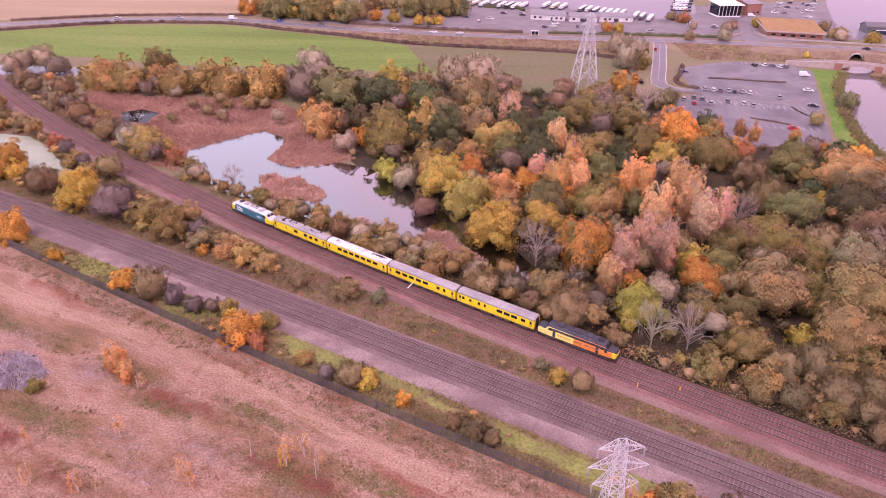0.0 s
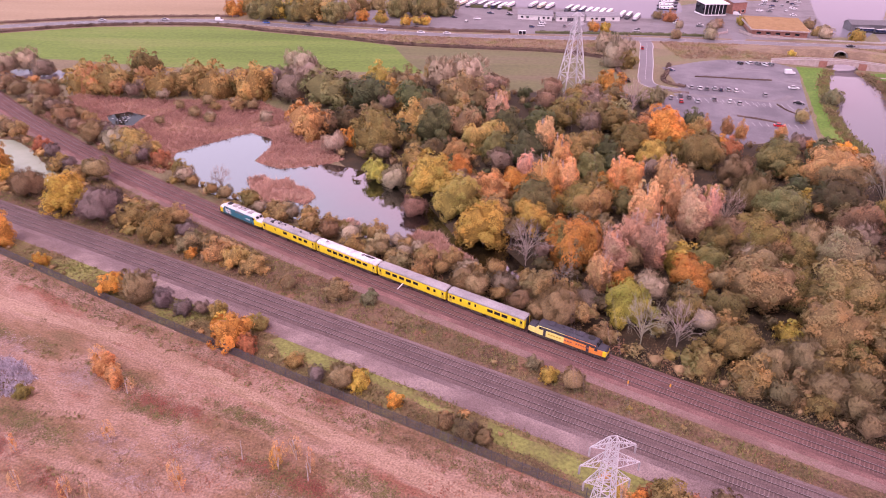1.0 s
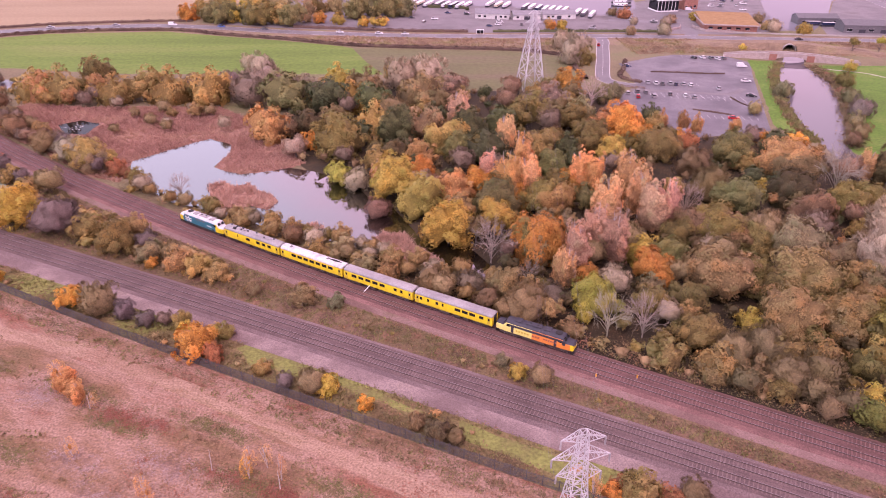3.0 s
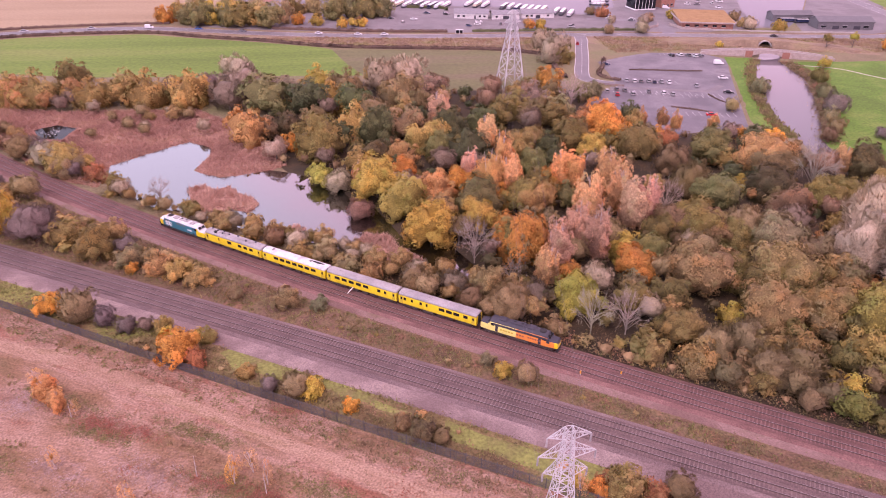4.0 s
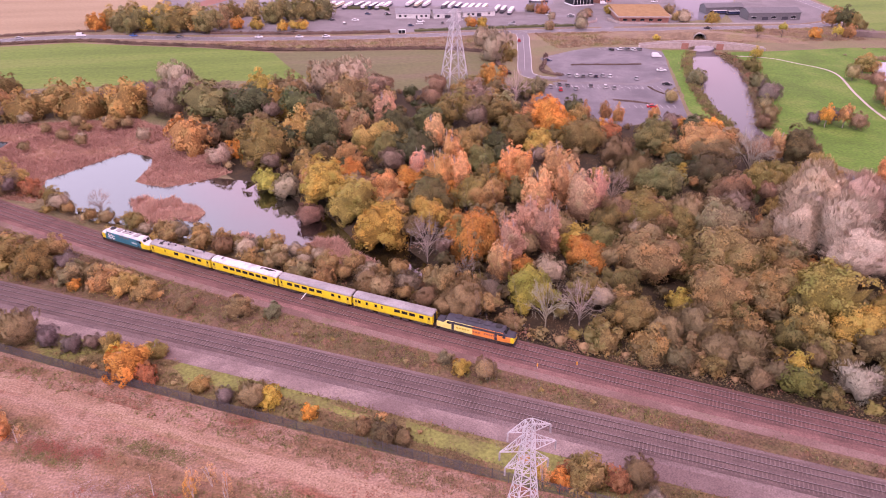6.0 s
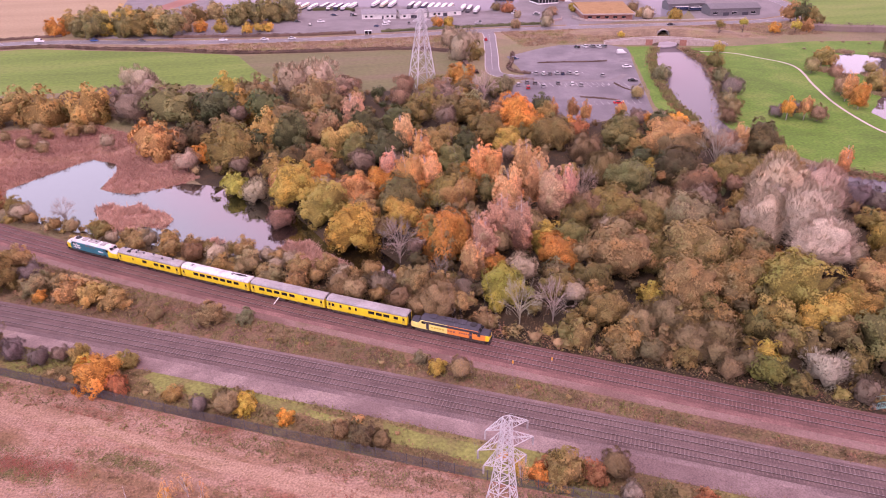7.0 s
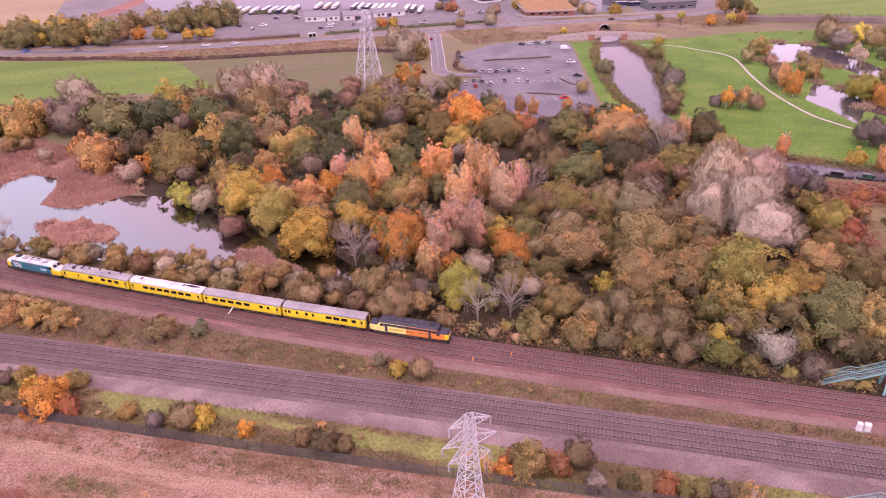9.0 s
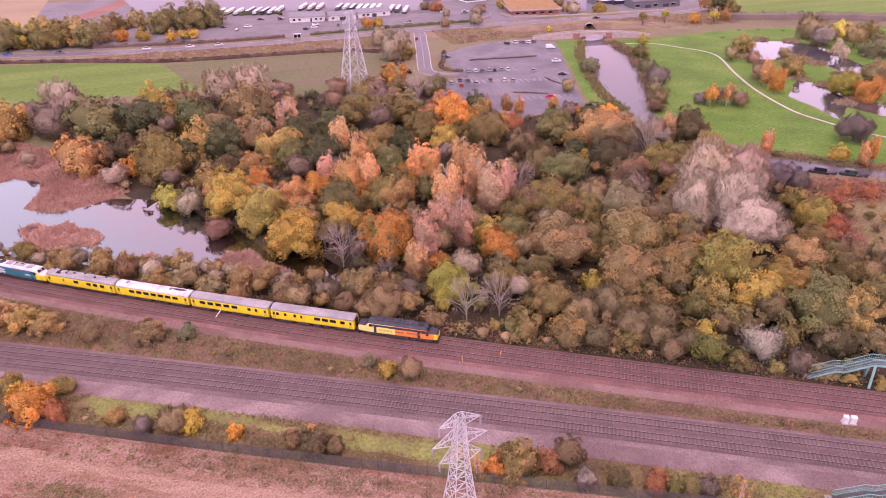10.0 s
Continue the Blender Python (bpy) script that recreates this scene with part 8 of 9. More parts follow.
def house(x, y, turn, w, d, hgt, roof_h, walls, roof_mat, label, doors, windows, category="building", name="building", overhang=0.4):
    """A long building with a pitched roof, doors and windows on its front (the side towards -y)."""
    th = thing(name, label, category, "", "", pose(x, y, 0, 0, 0, turn))
    wl_ = Shape()
    t = 0.3
    wl_.box(-w / 2, w / 2, -d / 2, -d / 2 + t, 0, hgt).box(-w / 2, w / 2, d / 2 - t, d / 2, 0, hgt)
    for sg in (-1, 1):
        x0, x1 = sorted((sg * w / 2, sg * (w / 2 - t)))
        wl_.loft([[(xx, -d / 2 + t, 0), (xx, d / 2 - t, 0), (xx, d / 2 - t, hgt), (xx, 0, hgt + roof_h * 0.9), (xx, -d / 2 + t, hgt)] for xx in (x0, x1)])
    part("wall", wl_.mesh("wall", walls), th)
    rf = Shape()
    for sg in (-1, 1):
        rf.loft([[(xx, sg * (d / 2 + overhang), hgt - 0.1), (xx, sg * (d / 2 + overhang), hgt + 0.08), (xx, 0, hgt + roof_h + 0.18), (xx, 0, hgt + roof_h)] for xx in (-w / 2 - overhang, w / 2 + overhang)])
    part("roof", rf.mesh("roof", roof_mat), th)
    for x0, x1, z0, z1 in windows:
        win = part("window", Shape().box(x0, x1, -d / 2 - 0.03, -d / 2 + 0.1, z0, z1).mesh("window", M["window"]), th)
        fr = Shape().box(x0 - 0.08, x1 + 0.08, -d / 2 - 0.06, -d / 2 + 0.02, z1, z1 + 0.1).box(x0 - 0.12, x1 + 0.12, -d / 2 - 0.1, -d / 2 + 0.02, z0 - 0.1, z0)
        part("window_sill", fr.mesh("window_sill", M["white"]), win)
    for x0, x1 in doors:
        part("door", Shape().box(x0, x1, -d / 2 - 0.04, -d / 2 + 0.1, 0, 2.1).mesh("door", M["roof_dark"]), th)
    return th


house(65.5, 468.5, -11, 22, 9, 3.2, 2.4, M["render"], M["roof_slate"], "white single storey office with a grey roof", [(2, 3.1)], [(-9, -7.4, 1, 2.2), (-5.5, -4, 1, 2.2), (5, 6.4, 1, 2.2), (8, 9.4, 1, 2.2)])
house(87, 465.5, 2, 18, 9, 3.0, 2.0, M["render"], M["roof_slate"], "long white workshop with a grey slate roof", [(-2, 2)], [(-7, -5.4, 1, 2.2), (5, 6.4, 1, 2.2)])
house(108.5, 467.5, 2, 22, 9, 3.0, 2.0, M["render"], M["roof_slate"], "white boat shop with a grey slate roof", [(-1.5, 1.5)], [(-8, -6.4, 1, 2.2), (-5, -3.4, 1, 2.2), (6, 7.4, 1, 2.2)])
house(292, 421, -7, 34, 13, 4.5, 2.2, M["shed"], M["shed"], "long dark steel boat shed by the lake", [(-8, -4), (5, 9)], [(-15, -12, 1, 2.4), (-2, 1, 1, 2.4), (11, 14, 1, 2.4)])
house(272, 446, -4, 26, 10, 4.0, 2.0, M["shed"], M["shed"], "dark clad workshop beside the lake", [(-3, 1)], [(-10, -8, 1, 2.2), (6, 9, 1, 2.2)])
house(206, 505, 20, 12, 20, 7.5, 2.0, M["brick"], M["roof_slate"], "red brick building behind the glass front", [(-1, 1)], [(-5, -3, 1, 2.5), (2.5, 4.5, 1, 2.5)])

gr = thing("flat_roofed_building", "low brick building under a brown sedum roof", "building", "", "", pose(208.5, 436.5, 0, 0, 0, -12))
part("wall", Shape().box(-15.5, 15.5, -15.5, 15, 0, 3.8).mesh("wall", M["brick"]), gr)
sl = Shape().loft([[(xx, -16.5, 3.7), (xx, -16.5, 4.2), (xx, 16, 6.2), (xx, 16, 5.6)] for xx in (-16.5, 16.5)])
roof_gr = part("roof", sl.mesh("roof", M["sedum"]), gr, "sloping roof of brown sedum")
part("roof_edge", Shape().box(-16.8, 16.8, -16.85, -16.5, 3.6, 4.35).box(-16.85, -16.5, -16.8, 16, 3.6, 4.6).box(16.5, 16.85, -16.8, 16, 3.6, 4.6).mesh("roof_edge", M["stone"]), roof_gr)
for k in range(5):
    win = part("window", Shape().box(-13 + k * 5.4, -10.5 + k * 5.4, -15.56, -15.4, 1.4, 2.6).mesh("window", M["window"]), gr)
    part("window_sill", Shape().box(-13.1 + k * 5.4, -10.4 + k * 5.4, -15.66, -15.5, 1.28, 1.4).mesh("window_sill", M["white"]), win)

gl = thing("glass_pavilion", "glass fronted pavilion with white frames", "building", "", "", pose(189, 494, 0, 0, 0, 8))
part("base", Shape().box(-8, 8, -7, 7, 0, 0.8).mesh("base", M["white"]), gl)
for k in range(6):
    part("pane", Shape().box(-7.6 + k * 2.55, -5.2 + k * 2.55, -7.02, -6.9, 0.8, 7.5).mesh("pane", M["window"]), gl)
    part("mullion", Shape().box(-7.85 + k * 2.55, -7.6 + k * 2.55, -7.15, -6.85, 0.8, 7.6).mesh("mullion", M["white"]), gl)
for k in range(5):
    for sg in (-1, 1):
        x0, x1 = sorted((sg * 7.62, sg * 7.74))
        part("pane", Shape().box(x0, x1, -6.6 + k * 2.65, -4.2 + k * 2.65, 0.8, 7.5).mesh("pane", M["window"]), gl)
part("core", Shape().box(-7.4, 7.4, -6.6, 6.9, 0.8, 7.5).mesh("core", M["shed"]), gl, "dark interior")
part("roof", Shape().loft([[(-9, -8.4, 7.5), (9, -8.4, 7.5), (9, 8, 8.4), (-9, 8, 8.4)], [(-9, -8.4, 7.9), (9, -8.4, 7.9), (9, 8, 8.9), (-9, 8, 8.9)]]).mesh("roof", M["white"]), gl)

bs = thing("bus_shelter", "white framed glass bus shelter beside the road", "bus shelter", "", "", pose(51.6, 418.8, 0, 0, 0, -2))
part("roof", Shape().box(-2.2, 2.2, -0.8, 0.8, 2.35, 2.5).mesh("roof", M["white"]), bs)
for xx in (-2.1, 0, 2.1):
    part("post", Shape().box(xx - 0.06, xx + 0.06, 0.6, 0.72, 0, 2.35).mesh("post", M["white"]), bs)
    part("post", Shape().box(xx - 0.06, xx + 0.06, -0.72, -0.6, 0, 2.35).mesh("post", M["white"]), bs)
for xx in (-2.0, 0.08):
    part("pane", Shape().box(xx, xx + 1.9, 0.64, 0.68, 0.3, 2.2).mesh("pane", M["window"]), bs)

for (ax, ay), (bx, by), hgt in (((166.5, 424), (178, 431), 1.4), ((178, 431), (180, 437), 1.4), ((187, 436), (190, 422), 1.4), ((190, 422), (206, 417.5), 1.4)):
    w = Shape().bar((ax, ay, hgt / 2), (bx, by, hgt / 2), 0.3, hgt)
    tagged(new("entrance_wall", w.mesh("entrance_wall", M["stone"])), "curved pale stone wall at the marina entrance", "wall", kind="structure")
bw = Shape().bar((206, 417.6, 0.5), (250, 408.5, 0.5), 0.25, 0.9).bar((250, 408.5, 0.5), (292, 402.5, 0.5), 0.25, 0.9)
tagged(new("roadside_parapet", bw.mesh("roadside_parapet", M["concrete"])), "pale low parapet along the road", "wall", kind="structure")


# ---- cars and boats ----
PAINT = {"white": (0.75, 0.75, 0.76), "silver": (0.42, 0.42, 0.44), "grey": (0.16, 0.16, 0.17), "black": (0.02, 0.02, 0.022), "navy": (0.03, 0.04, 0.09), "blue": (0.04, 0.12, 0.36), "red": (0.55, 0.025, 0.03), "cream": (0.7, 0.62, 0.46), "darkgreen": (0.03, 0.09, 0.06)}
CAR_WHEEL = Shape().loft([[(math.cos(a) * q, y, math.sin(a) * q) for a in [2 * math.pi * i / 12 for i in range(12)]] for y, q in ((-0.1, 0.28), (-0.08, 0.32), (0.08, 0.32), (0.1, 0.28))]).mesh("wheel", M["tyre"])
CAR_RIM = Shape().loft([[(math.cos(a) * q, y, math.sin(a) * q) for a in [2 * math.pi * i / 10 for i in range(10)]] for y, q in ((-0.105, 0.2), (0.105, 0.2))]).mesh("rim", M["galv"])


def car_meshes(kind):
    """Body, glass and roof of one kind of car; nose towards +x."""
    if kind == "van":
        side = [(-2.5, 0.35, 1.1, 0.92), (-2.48, 0.32, 1.25, 0.96), (1.0, 0.3, 1.25, 0.97), (1.7, 0.3, 1.05, 0.96), (2.4, 0.32, 0.85, 0.9), (2.5, 0.4, 0.7, 0.8)]
        cabin = [(-2.47, 1.2, 2.1, 0.95, 0.86), (-2.0, 1.2, 2.15, 0.95, 0.88), (0.6, 1.2, 2.12, 0.95, 0.86), (1.55, 1.1, 1.15, 0.93, 0.88)]
        tall = True
    elif kind == "hatch":
        side = [(-1.95, 0.38, 0.8, 0.78), (-1.88, 0.28, 0.95, 0.84), (-1.2, 0.24, 0.98, 0.87), (0.6, 0.24, 0.95, 0.87), (1.5, 0.26, 0.82, 0.85), (1.9, 0.3, 0.7, 0.78), (1.97, 0.4, 0.6, 0.7)]
        cabin = [(-1.9, 0.93, 1.0, 0.78, 0.7), (-1.55, 0.95, 1.42, 0.8, 0.64), (-0.2, 0.95, 1.48, 0.82, 0.66), (0.25, 0.94, 1.42, 0.82, 0.66), (1.0, 0.9, 0.94, 0.8, 0.74)]
        tall = False
    else:
        side = [(-2.25, 0.4, 0.82, 0.8), (-2.15, 0.28, 0.95, 0.86), (-1.2, 0.24, 0.97, 0.9), (0.8, 0.24, 0.94, 0.9), (1.8, 0.26, 0.8, 0.86), (2.2, 0.3, 0.68, 0.78), (2.28, 0.4, 0.58, 0.7)]
        cabin = [(-1.75, 0.93, 0.98, 0.8, 0.74), (-1.1, 0.95, 1.40, 0.82, 0.64), (-0.2, 0.95, 1.45, 0.83, 0.66), (0.3, 0.94, 1.40, 0.83, 0.66), (1.1, 0.9, 0.94, 0.82, 0.76)]
        tall = False
    b = Shape().loft([[(x, -w * 0.95, z0), (x, w * 0.95, z0), (x, w, (z0 + z1) / 2), (x, w * 0.95, z1), (x, -w * 0.95, z1), (x, -w, (z0 + z1) / 2)] for x, z0, z1, w in side])
    g = Shape().loft([[(x, -w, z0), (x, w, z0), (x, w2, z1), (x, -w2, z1)] for x, z0, z1, w, w2 in cabin])
    mids = [c for c in cabin if c[2] > 1.3]
    r = Shape().loft([[(x, -w2 * 0.98, z1 - 0.02), (x, w2 * 0.98, z1 - 0.02), (x, w2 * 0.9, z1 + 0.045), (x, -w2 * 0.9, z1 + 0.045)] for x, z0, z1, w, w2 in mids])
    glass_mat = M["car_paint"] if tall else M["window"]
    return b.mesh("body", M["car_paint"]), g.mesh("cabin", glass_mat), r.mesh("roof", M["car_paint"]), side


CAR_KINDS = {k: car_meshes(k) for k in ("car", "hatch", "van")}
CAR_WORD = {"car": "saloon car", "hatch": "hatchback car", "van": "van"}


def car(x, y, turn, colour, kind):
    body, cabin, roof, side = CAR_KINDS[kind]
    th = thing("van" if kind == "van" else "car", "%s %s standing on the asphalt" % ({"navy": "dark blue", "darkgreen": "dark green"}.get(colour, colour), CAR_WORD[kind]), "van" if kind == "van" else "car", "cars and vans", at=pose(x, y, 0.06, 0, 0, turn + random.uniform(-3, 3)))
    for nm, me in (("body", body), ("cabin", cabin), ("roof", roof)):
        part(nm, me, th).color = (*PAINT[colour], 1)
    wb = 1.55 if kind == "van" else (1.25 if kind == "hatch" else 1.4)
    for wx in (-wb, wb):
        for wy in (-0.8, 0.8):
            w = part("wheel", CAR_WHEEL, th, at=pose(wx, wy, 0.32))
            part("rim", CAR_RIM, w)
    fx, rx = side[-1][0], side[0][0]
    for wy in (-0.55, 0.55):
        part("headlight", Shape().box(fx - 0.12, fx + 0.02, wy - 0.16, wy + 0.16, 0.52, 0.64).mesh("headlight", M["lamp"]), th)
        part("tail_light", Shape().box(rx - 0.02, rx + 0.1, wy - 0.14, wy + 0.14, 0.6, 0.78).mesh("tail_light", M["pipe"]), th)
    if kind == "van":
        part("windscreen", Shape().loft([[(0.78 + d, -0.8, 2.0), (0.78 + d, 0.8, 2.0), (1.56 + d, 0.86, 1.2), (1.56 + d, -0.86, 1.2)] for d in (-0.05, 0.05)]).mesh("windscreen", M["window"]), th)
    return th


def boat(x, y, turn, length, colour):
    """A moored canal boat: tapered hull, long cabin with windows, roof."""
    th = thing("canal_boat", "moored canal boat with a %s cabin" % {"navy": "dark blue", "darkgreen": "dark green"}.get(colour, colour), "boat", "moored boats", at=pose(x, y, 0.05, 0, 0, turn))
    h = length / 2
    th.scale = (1, 1.45 if length > 12 else 1.0, 1.25 if length > 12 else 1.0)
    hull = Shape().loft([[(xx, -w, 0.75 + up), (xx, w, 0.75 + up), (xx, w * 0.8, 0.0), (xx, -w * 0.8, 0.0)] for xx, w, up in ((-h, 0.6, 0.1), (-h + 0.8, 1.05, 0), (h - 2.2, 1.05, 0), (h - 0.8, 0.7, 0.15), (h, 0.08, 0.35))])
    part("hull", hull.mesh("hull", M["roof_dark"]), th, "dark hull")
    cab = Shape().loft([[(xx, -0.9, 0.7), (xx, 0.9, 0.7), (xx, 0.75, 1.9), (xx, -0.75, 1.9)] for xx in (-h + 1.5, h - 3.0)])
    part("cabin", cab.mesh("cabin", M["car_paint"]), th).color = (*PAINT[colour], 1)
    rf = Shape().loft([[(xx, -0.8, 1.9), (xx, 0.8, 1.9), (xx, 0.5, 2.02), (xx, -0.5, 2.02)] for xx in (-h + 1.3, h - 2.8)])
    part("roof", rf.mesh("roof", M["car_paint"]), th).color = (0.10, 0.10, 0.10, 1) if colour in ("darkgreen", "black") else (0.62, 0.6, 0.6, 1) if colour not in ("white", "cream") else (0.8, 0.79, 0.78, 1)
    n = max(2, int(length / 3))
    for k in range(n):
        xx = -h + 2.2 + (length - 5.8) * k / max(1, n - 1)
        for sd in (-1, 1):
            yy = sorted((sd * 0.80, sd * 0.86))
            part("window", Shape().box(xx - 0.35, xx + 0.35, yy[0], yy[1], 1.15, 1.6).mesh("window", M["window"]), th)
    return th


car(116.9, 310.5, 76, "silver", "hatch")
car(120.2, 308.9, 76, "white", "hatch")
car(123.2, 308.2, 76, "grey", "hatch")
car(126.9, 308.5, 76, "silver", "hatch")
car(129.1, 306.9, 76, "navy", "hatch")
car(132.5, 307.1, 76, "silver", "hatch")
car(135.4, 305.5, 76, "white", "hatch")
car(95.0, 297.7, 76, "white", "hatch")
car(98.8, 294.6, 76, "white", "hatch")
car(102.6, 294.0, 76, "silver", "hatch")
car(105.5, 288.6, 76, "red", "hatch")
car(110.8, 294.6, 76, "grey", "hatch")
car(107.8, 296.9, 76, "grey", "hatch")
car(112.6, 289.0, 76, "silver", "hatch")
car(120.9, 292.0, 76, "grey", "hatch")
car(126.6, 289.2, 76, "white", "hatch")
car(129.9, 287.0, 76, "silver", "hatch")
car(146.0, 299.4, 76, "silver", "hatch")
car(156.6, 355.7, 100, "black", "hatch")
car(161.4, 356.1, 100, "white", "hatch")
car(165.4, 355.2, 100, "grey", "hatch")
car(168.3, 353.2, 100, "white", "hatch")
car(171.5, 353.5, 100, "grey", "hatch")
car(116.3, 340.6, -20, "navy", "car")
car(174.2, 337.6, -12, "white", "van")
car(164.1, 311.0, -8, "white", "car")
car(155.8, 287.9, -25, "black", "car")
car(134.5, 258.0, -10, "red", "car")
car(-203.6, 441.3, 9, "silver", "car")
car(-167.2, 446.8, 9, "silver", "car")
car(-133.9, 447.3, -7, "white", "van")
car(-103.6, 441.9, -17, "blue", "car")
car(-76.5, 433.4, -17, "grey", "car")
car(-31.2, 424.0, -10, "white", "car")
car(-8.1, 419.7, -10, "white", "car")
car(7.3, 418.1, -4, "white", "car")
car(235.8, 397.4, -7, "black", "car")
car(114.2, 386.2, 75, "red", "hatch")
car(12.5, 467.2, -5, "black", "car")
car(27.3, 463.1, -10, "white", "car")
car(37.4, 483.4, -15, "navy", "car")
car(49.9, 478.7, -5, "black", "car")
car(67.9, 450.8, 0, "white", "car")
car(65.9, 443.7, 0, "white", "car")
car(80.6, 443.4, 80, "grey", "car")
car(89.9, 444.3, 0, "silver", "car")
car(122.7, 432.5, -10, "silver", "car")
car(154.9, 457.5, -15, "white", "car")
car(167.2, 449.9, -20, "grey", "car")
car(206.4, 490.8, -20, "white", "van")
car(-10.9, 433.1, 10, "black", "car")
car(228.1, 505.2, -10, "white", "car")
car(234.6, 503.8, -10, "grey", "car")
car(239.1, 528.2, -10, "silver", "car")
car(246.2, 526.7, -10, "navy", "car")
car(249.4, 548.1, -10, "white", "car")
car(256.3, 546.4, -10, "black", "car")
car(245.2, 490.7, -10, "white", "car")
car(256.7, 514.6, -10, "white", "car")
car(264.3, 528.7, -10, "silver", "car")
car(272.7, 543.5, -10, "white", "car")
car(279.0, 556.3, -10, "grey", "car")
boat(8.3, 520.8, 66, 20.0, "white")
boat(14.2, 519.2, 66, 20.0, "white")
boat(20.1, 517.6, 66, 20.0, "cream")
boat(26.0, 513.9, 66, 20.0, "white")
boat(33.9, 514.8, 66, 20.0, "grey")
boat(38.4, 510.9, 66, 20.0, "white")
boat(43.4, 509.3, 66, 20.0, "navy")
boat(47.9, 507.7, 66, 20.0, "white")
boat(53.2, 510.4, 66, 20.0, "white")
boat(70.1, 514.3, 66, 20.0, "white")
boat(75.6, 510.6, 66, 20.0, "cream")
boat(81.2, 509.1, 66, 20.0, "white")
boat(93.4, 501.9, 66, 20.0, "grey")
boat(97.7, 500.3, 66, 20.0, "white")
boat(101.7, 496.7, 66, 20.0, "navy")
boat(105.6, 493.1, 66, 20.0, "white")
boat(109.8, 491.6, 66, 20.0, "white")
boat(114.1, 490.0, 66, 20.0, "white")
boat(118.3, 488.5, 66, 20.0, "cream")
boat(125.7, 481.7, 66, 20.0, "white")
boat(129.3, 478.3, 66, 20.0, "grey")
boat(133.2, 473.1, 66, 20.0, "white")
boat(163.1, 506.9, -12, 14.0, "white")
boat(167.0, 520.4, -12, 14.0, "white")
boat(172.4, 534.7, -12, 14.0, "white")
boat(176.9, 547.2, -12, 14.0, "white")
boat(268.1, 439.7, -5, 13.0, "navy")
boat(276.2, 445.8, -5, 13.0, "grey")
boat(276.8, 435.6, -5, 13.0, "navy")
boat(286.7, 440.8, -5, 13.0, "black")
boat(177.0, 153.6, -44, 8.0, "black")
boat(184.2, 148.6, -44, 8.0, "darkgreen")
car(50.0, 482.0, -12, "navy", "hatch")
car(68.0, 454.0, -12, "white", "hatch")
car(125.0, 436.0, 75, "grey", "hatch")
car(155.0, 461.0, 75, "navy", "hatch")
car(169.0, 453.0, -12, "white", "hatch")
car(230.0, 509.0, -12, "silver", "hatch")
car(259.0, 550.0, 75, "silver", "hatch")
car(265.0, 544.0, 75, "grey", "hatch")
car(265.0, 535.0, -12, "navy", "hatch")
car(257.0, 518.0, -12, "white", "hatch")
car(247.0, 542.0, 75, "white", "hatch")
car(253.0, 526.0, 75, "silver", "hatch")
car(20.0, 455.0, 75, "grey", "hatch")
car(60.0, 440.0, -12, "navy", "hatch")
car(105.0, 440.0, -12, "white", "hatch")
car(240.0, 515.0, -12, "silver", "hatch")
car(248.0, 508.0, 75, "white", "hatch")
car(244.0, 535.0, -12, "silver", "hatch")

# ---- small things by the line and in the car park ----
def marker_post(x, y, turn):
    th = thing("marker_board", "small orange marker board on a post beside the rails", "marker board", "marker boards", at=pose(x, y, 0.3, 0, 0, turn))
    part("post", Shape().box(-0.04, 0.04, -0.04, 0.04, 0, 1.0).mesh("post", M["galv"]), th)
    part("board", Shape().box(-0.14, 0.14, -0.07, -0.04, 0.5, 1.25).mesh("board", M["marker"]), th)


marker_post(45.7, 102.9, -30)
marker_post(37.8, 103.8, -30)


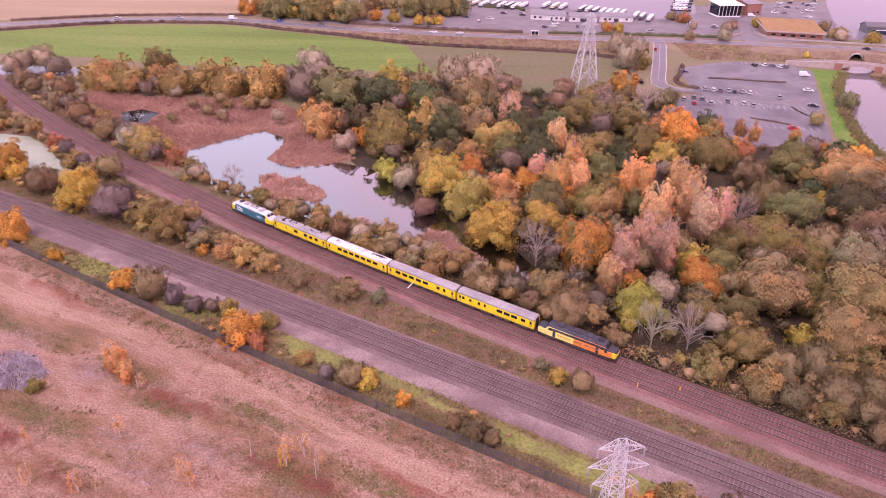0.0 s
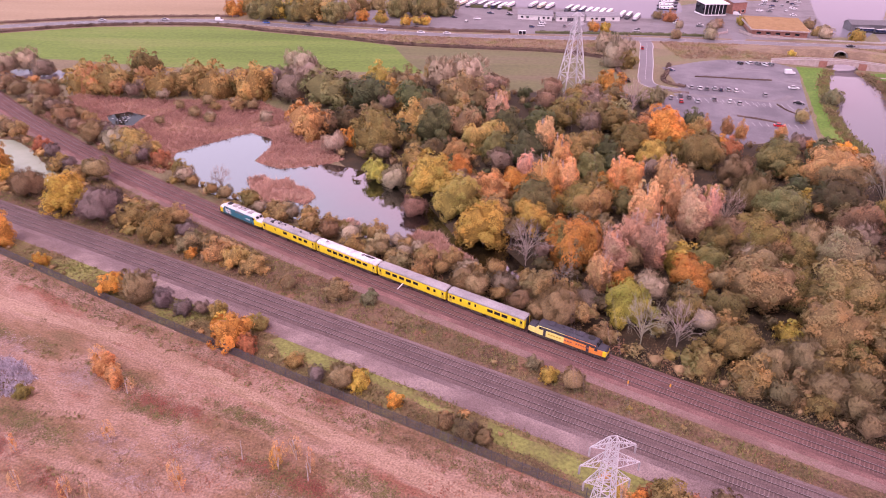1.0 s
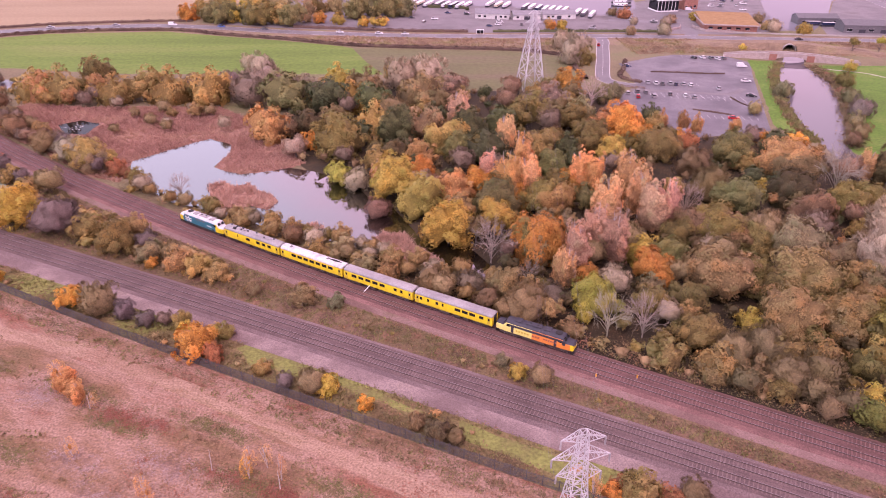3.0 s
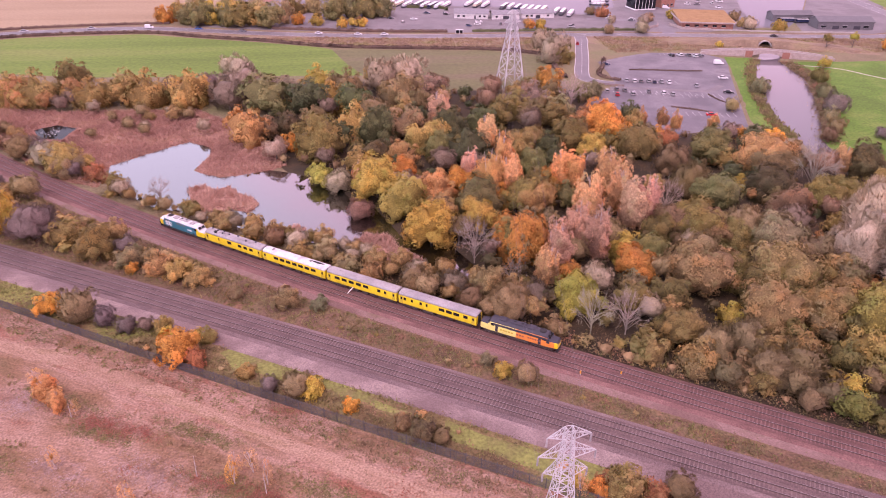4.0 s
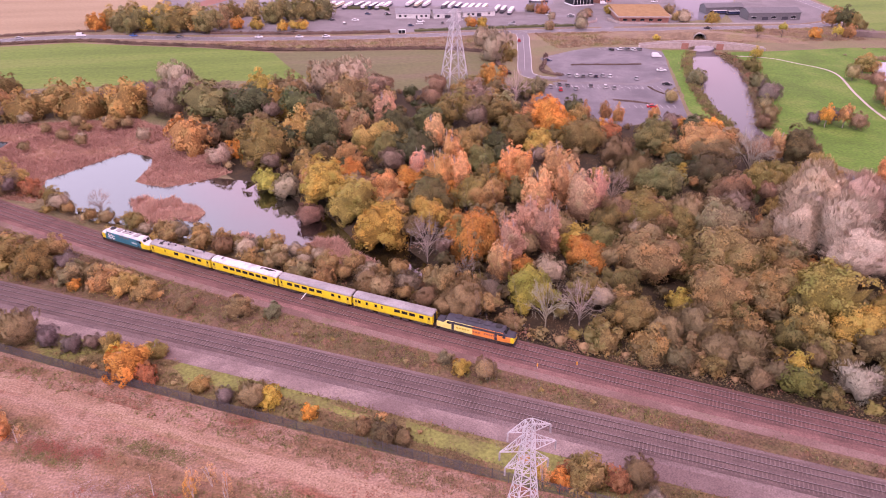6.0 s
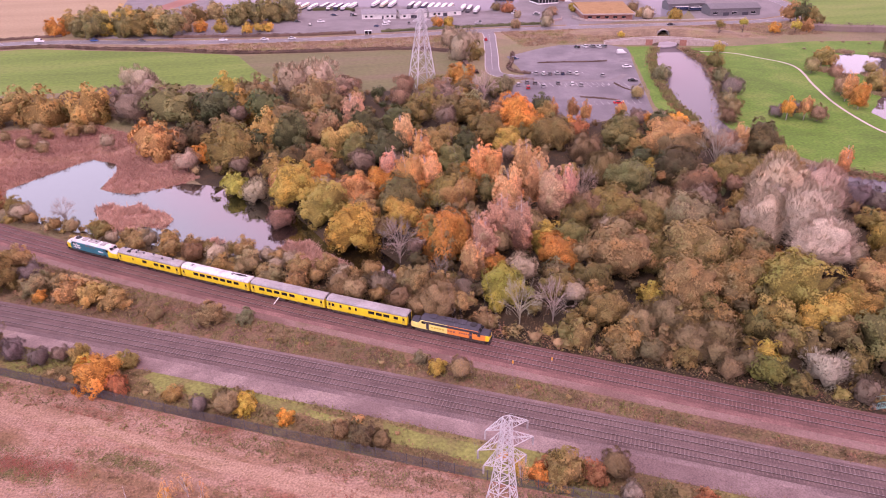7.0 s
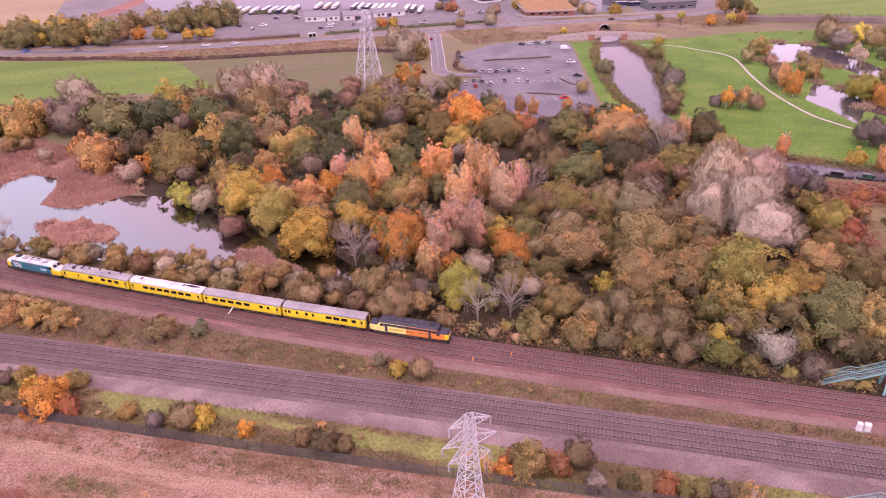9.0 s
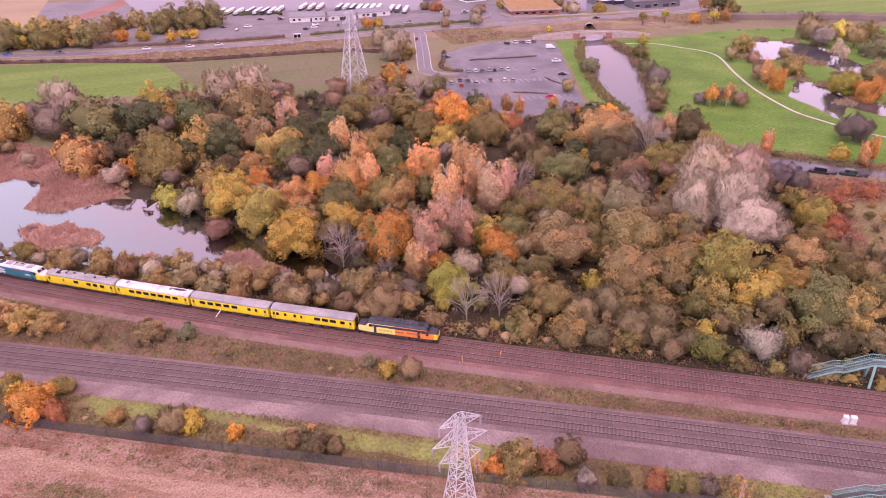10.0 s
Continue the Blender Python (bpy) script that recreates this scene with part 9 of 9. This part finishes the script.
def dead_stem(x, y, h, lean):
    """A bare pale sapling stem with a few short twigs."""
    th = thing("dead_sapling", "bare pale sapling stem standing on the wasteland", "sapling", "dead saplings", at=pose(x, y, 0, lean, lean * 0.7))
    part("stem", Shape().cone((0, 0, -0.05), (0.05, 0, h * 0.6), 0.09, 0.06, 6).cone((0.05, 0, h * 0.6), (0.02, 0.05, h), 0.06, 0.02, 5).mesh("stem", M["bark_pale"]), th)
    for k, z in enumerate((0.45, 0.6, 0.72, 0.85)):
        a = k * 2.3
        part("twig", Shape().cone((0.04, 0, h * z), (0.04 + math.cos(a) * 0.5, math.sin(a) * 0.5, h * z + 0.6), 0.025, 0.008, 4).mesh("twig", M["bark_pale"]), th)


dead_stem(-31.5, 84.5, 5.2, 4)
dead_stem(-19.8, 80.0, 4.4, -3)
dead_stem(-57.0, 101.0, 3.6, 5)


def picnic_table(x, y, turn):
    th = thing("picnic_table", "weathered wooden picnic table on the park lawn", "table", "picnic tables", at=pose(x, y, 0.03, 0, 0, turn))
    part("tabletop", Shape().box(-0.9, 0.9, -0.38, 0.38, 0.72, 0.77).mesh("tabletop", M["timber"]), th)
    for yy in (-0.75, 0.75):
        part("bench", Shape().box(-0.9, 0.9, yy - 0.14, yy + 0.14, 0.42, 0.47).mesh("bench", M["timber"]), th)
    for xx in (-0.6, 0.6):
        for sg in (-1, 1):
            part("leg", Shape().bar((xx, sg * 0.3, 0.72), (xx, sg * 0.8, 0.0), 0.09).mesh("leg", M["timber"]), th)
        part("crossbar", Shape().bar((xx, -0.85, 0.4), (xx, 0.85, 0.4), 0.08).mesh("crossbar", M["timber"]), th)


for x, y, turn in ((292.0, 333.3, 10), (302.8, 330.2, -15), (314.0, 323.4, 20), (272.0, 322.0, 40)):
    picnic_table(x, y, turn)

# ---- timber fence where the access road enters the car park ----
rail_fence = thing("timber_fence", "brown timber post and rail fence beside the car park", "fence")
fence_run = [(99.0, 308.0), (103.0, 305.0), (107.5, 302.5), (112.5, 300.8)]
for a, b in zip(fence_run, fence_run[1:]):
    for z in (0.45, 0.8, 1.1):
        part("rail", Shape().bar((*a, z), (*b, z), 0.06, 0.16).mesh("rail", M["timber"]), rail_fence)
for x, y in fence_run:
    part("post", Shape().box(x - 0.08, x + 0.08, y - 0.08, y + 0.08, 0, 1.3).mesh("post", M["timber"]), rail_fence)
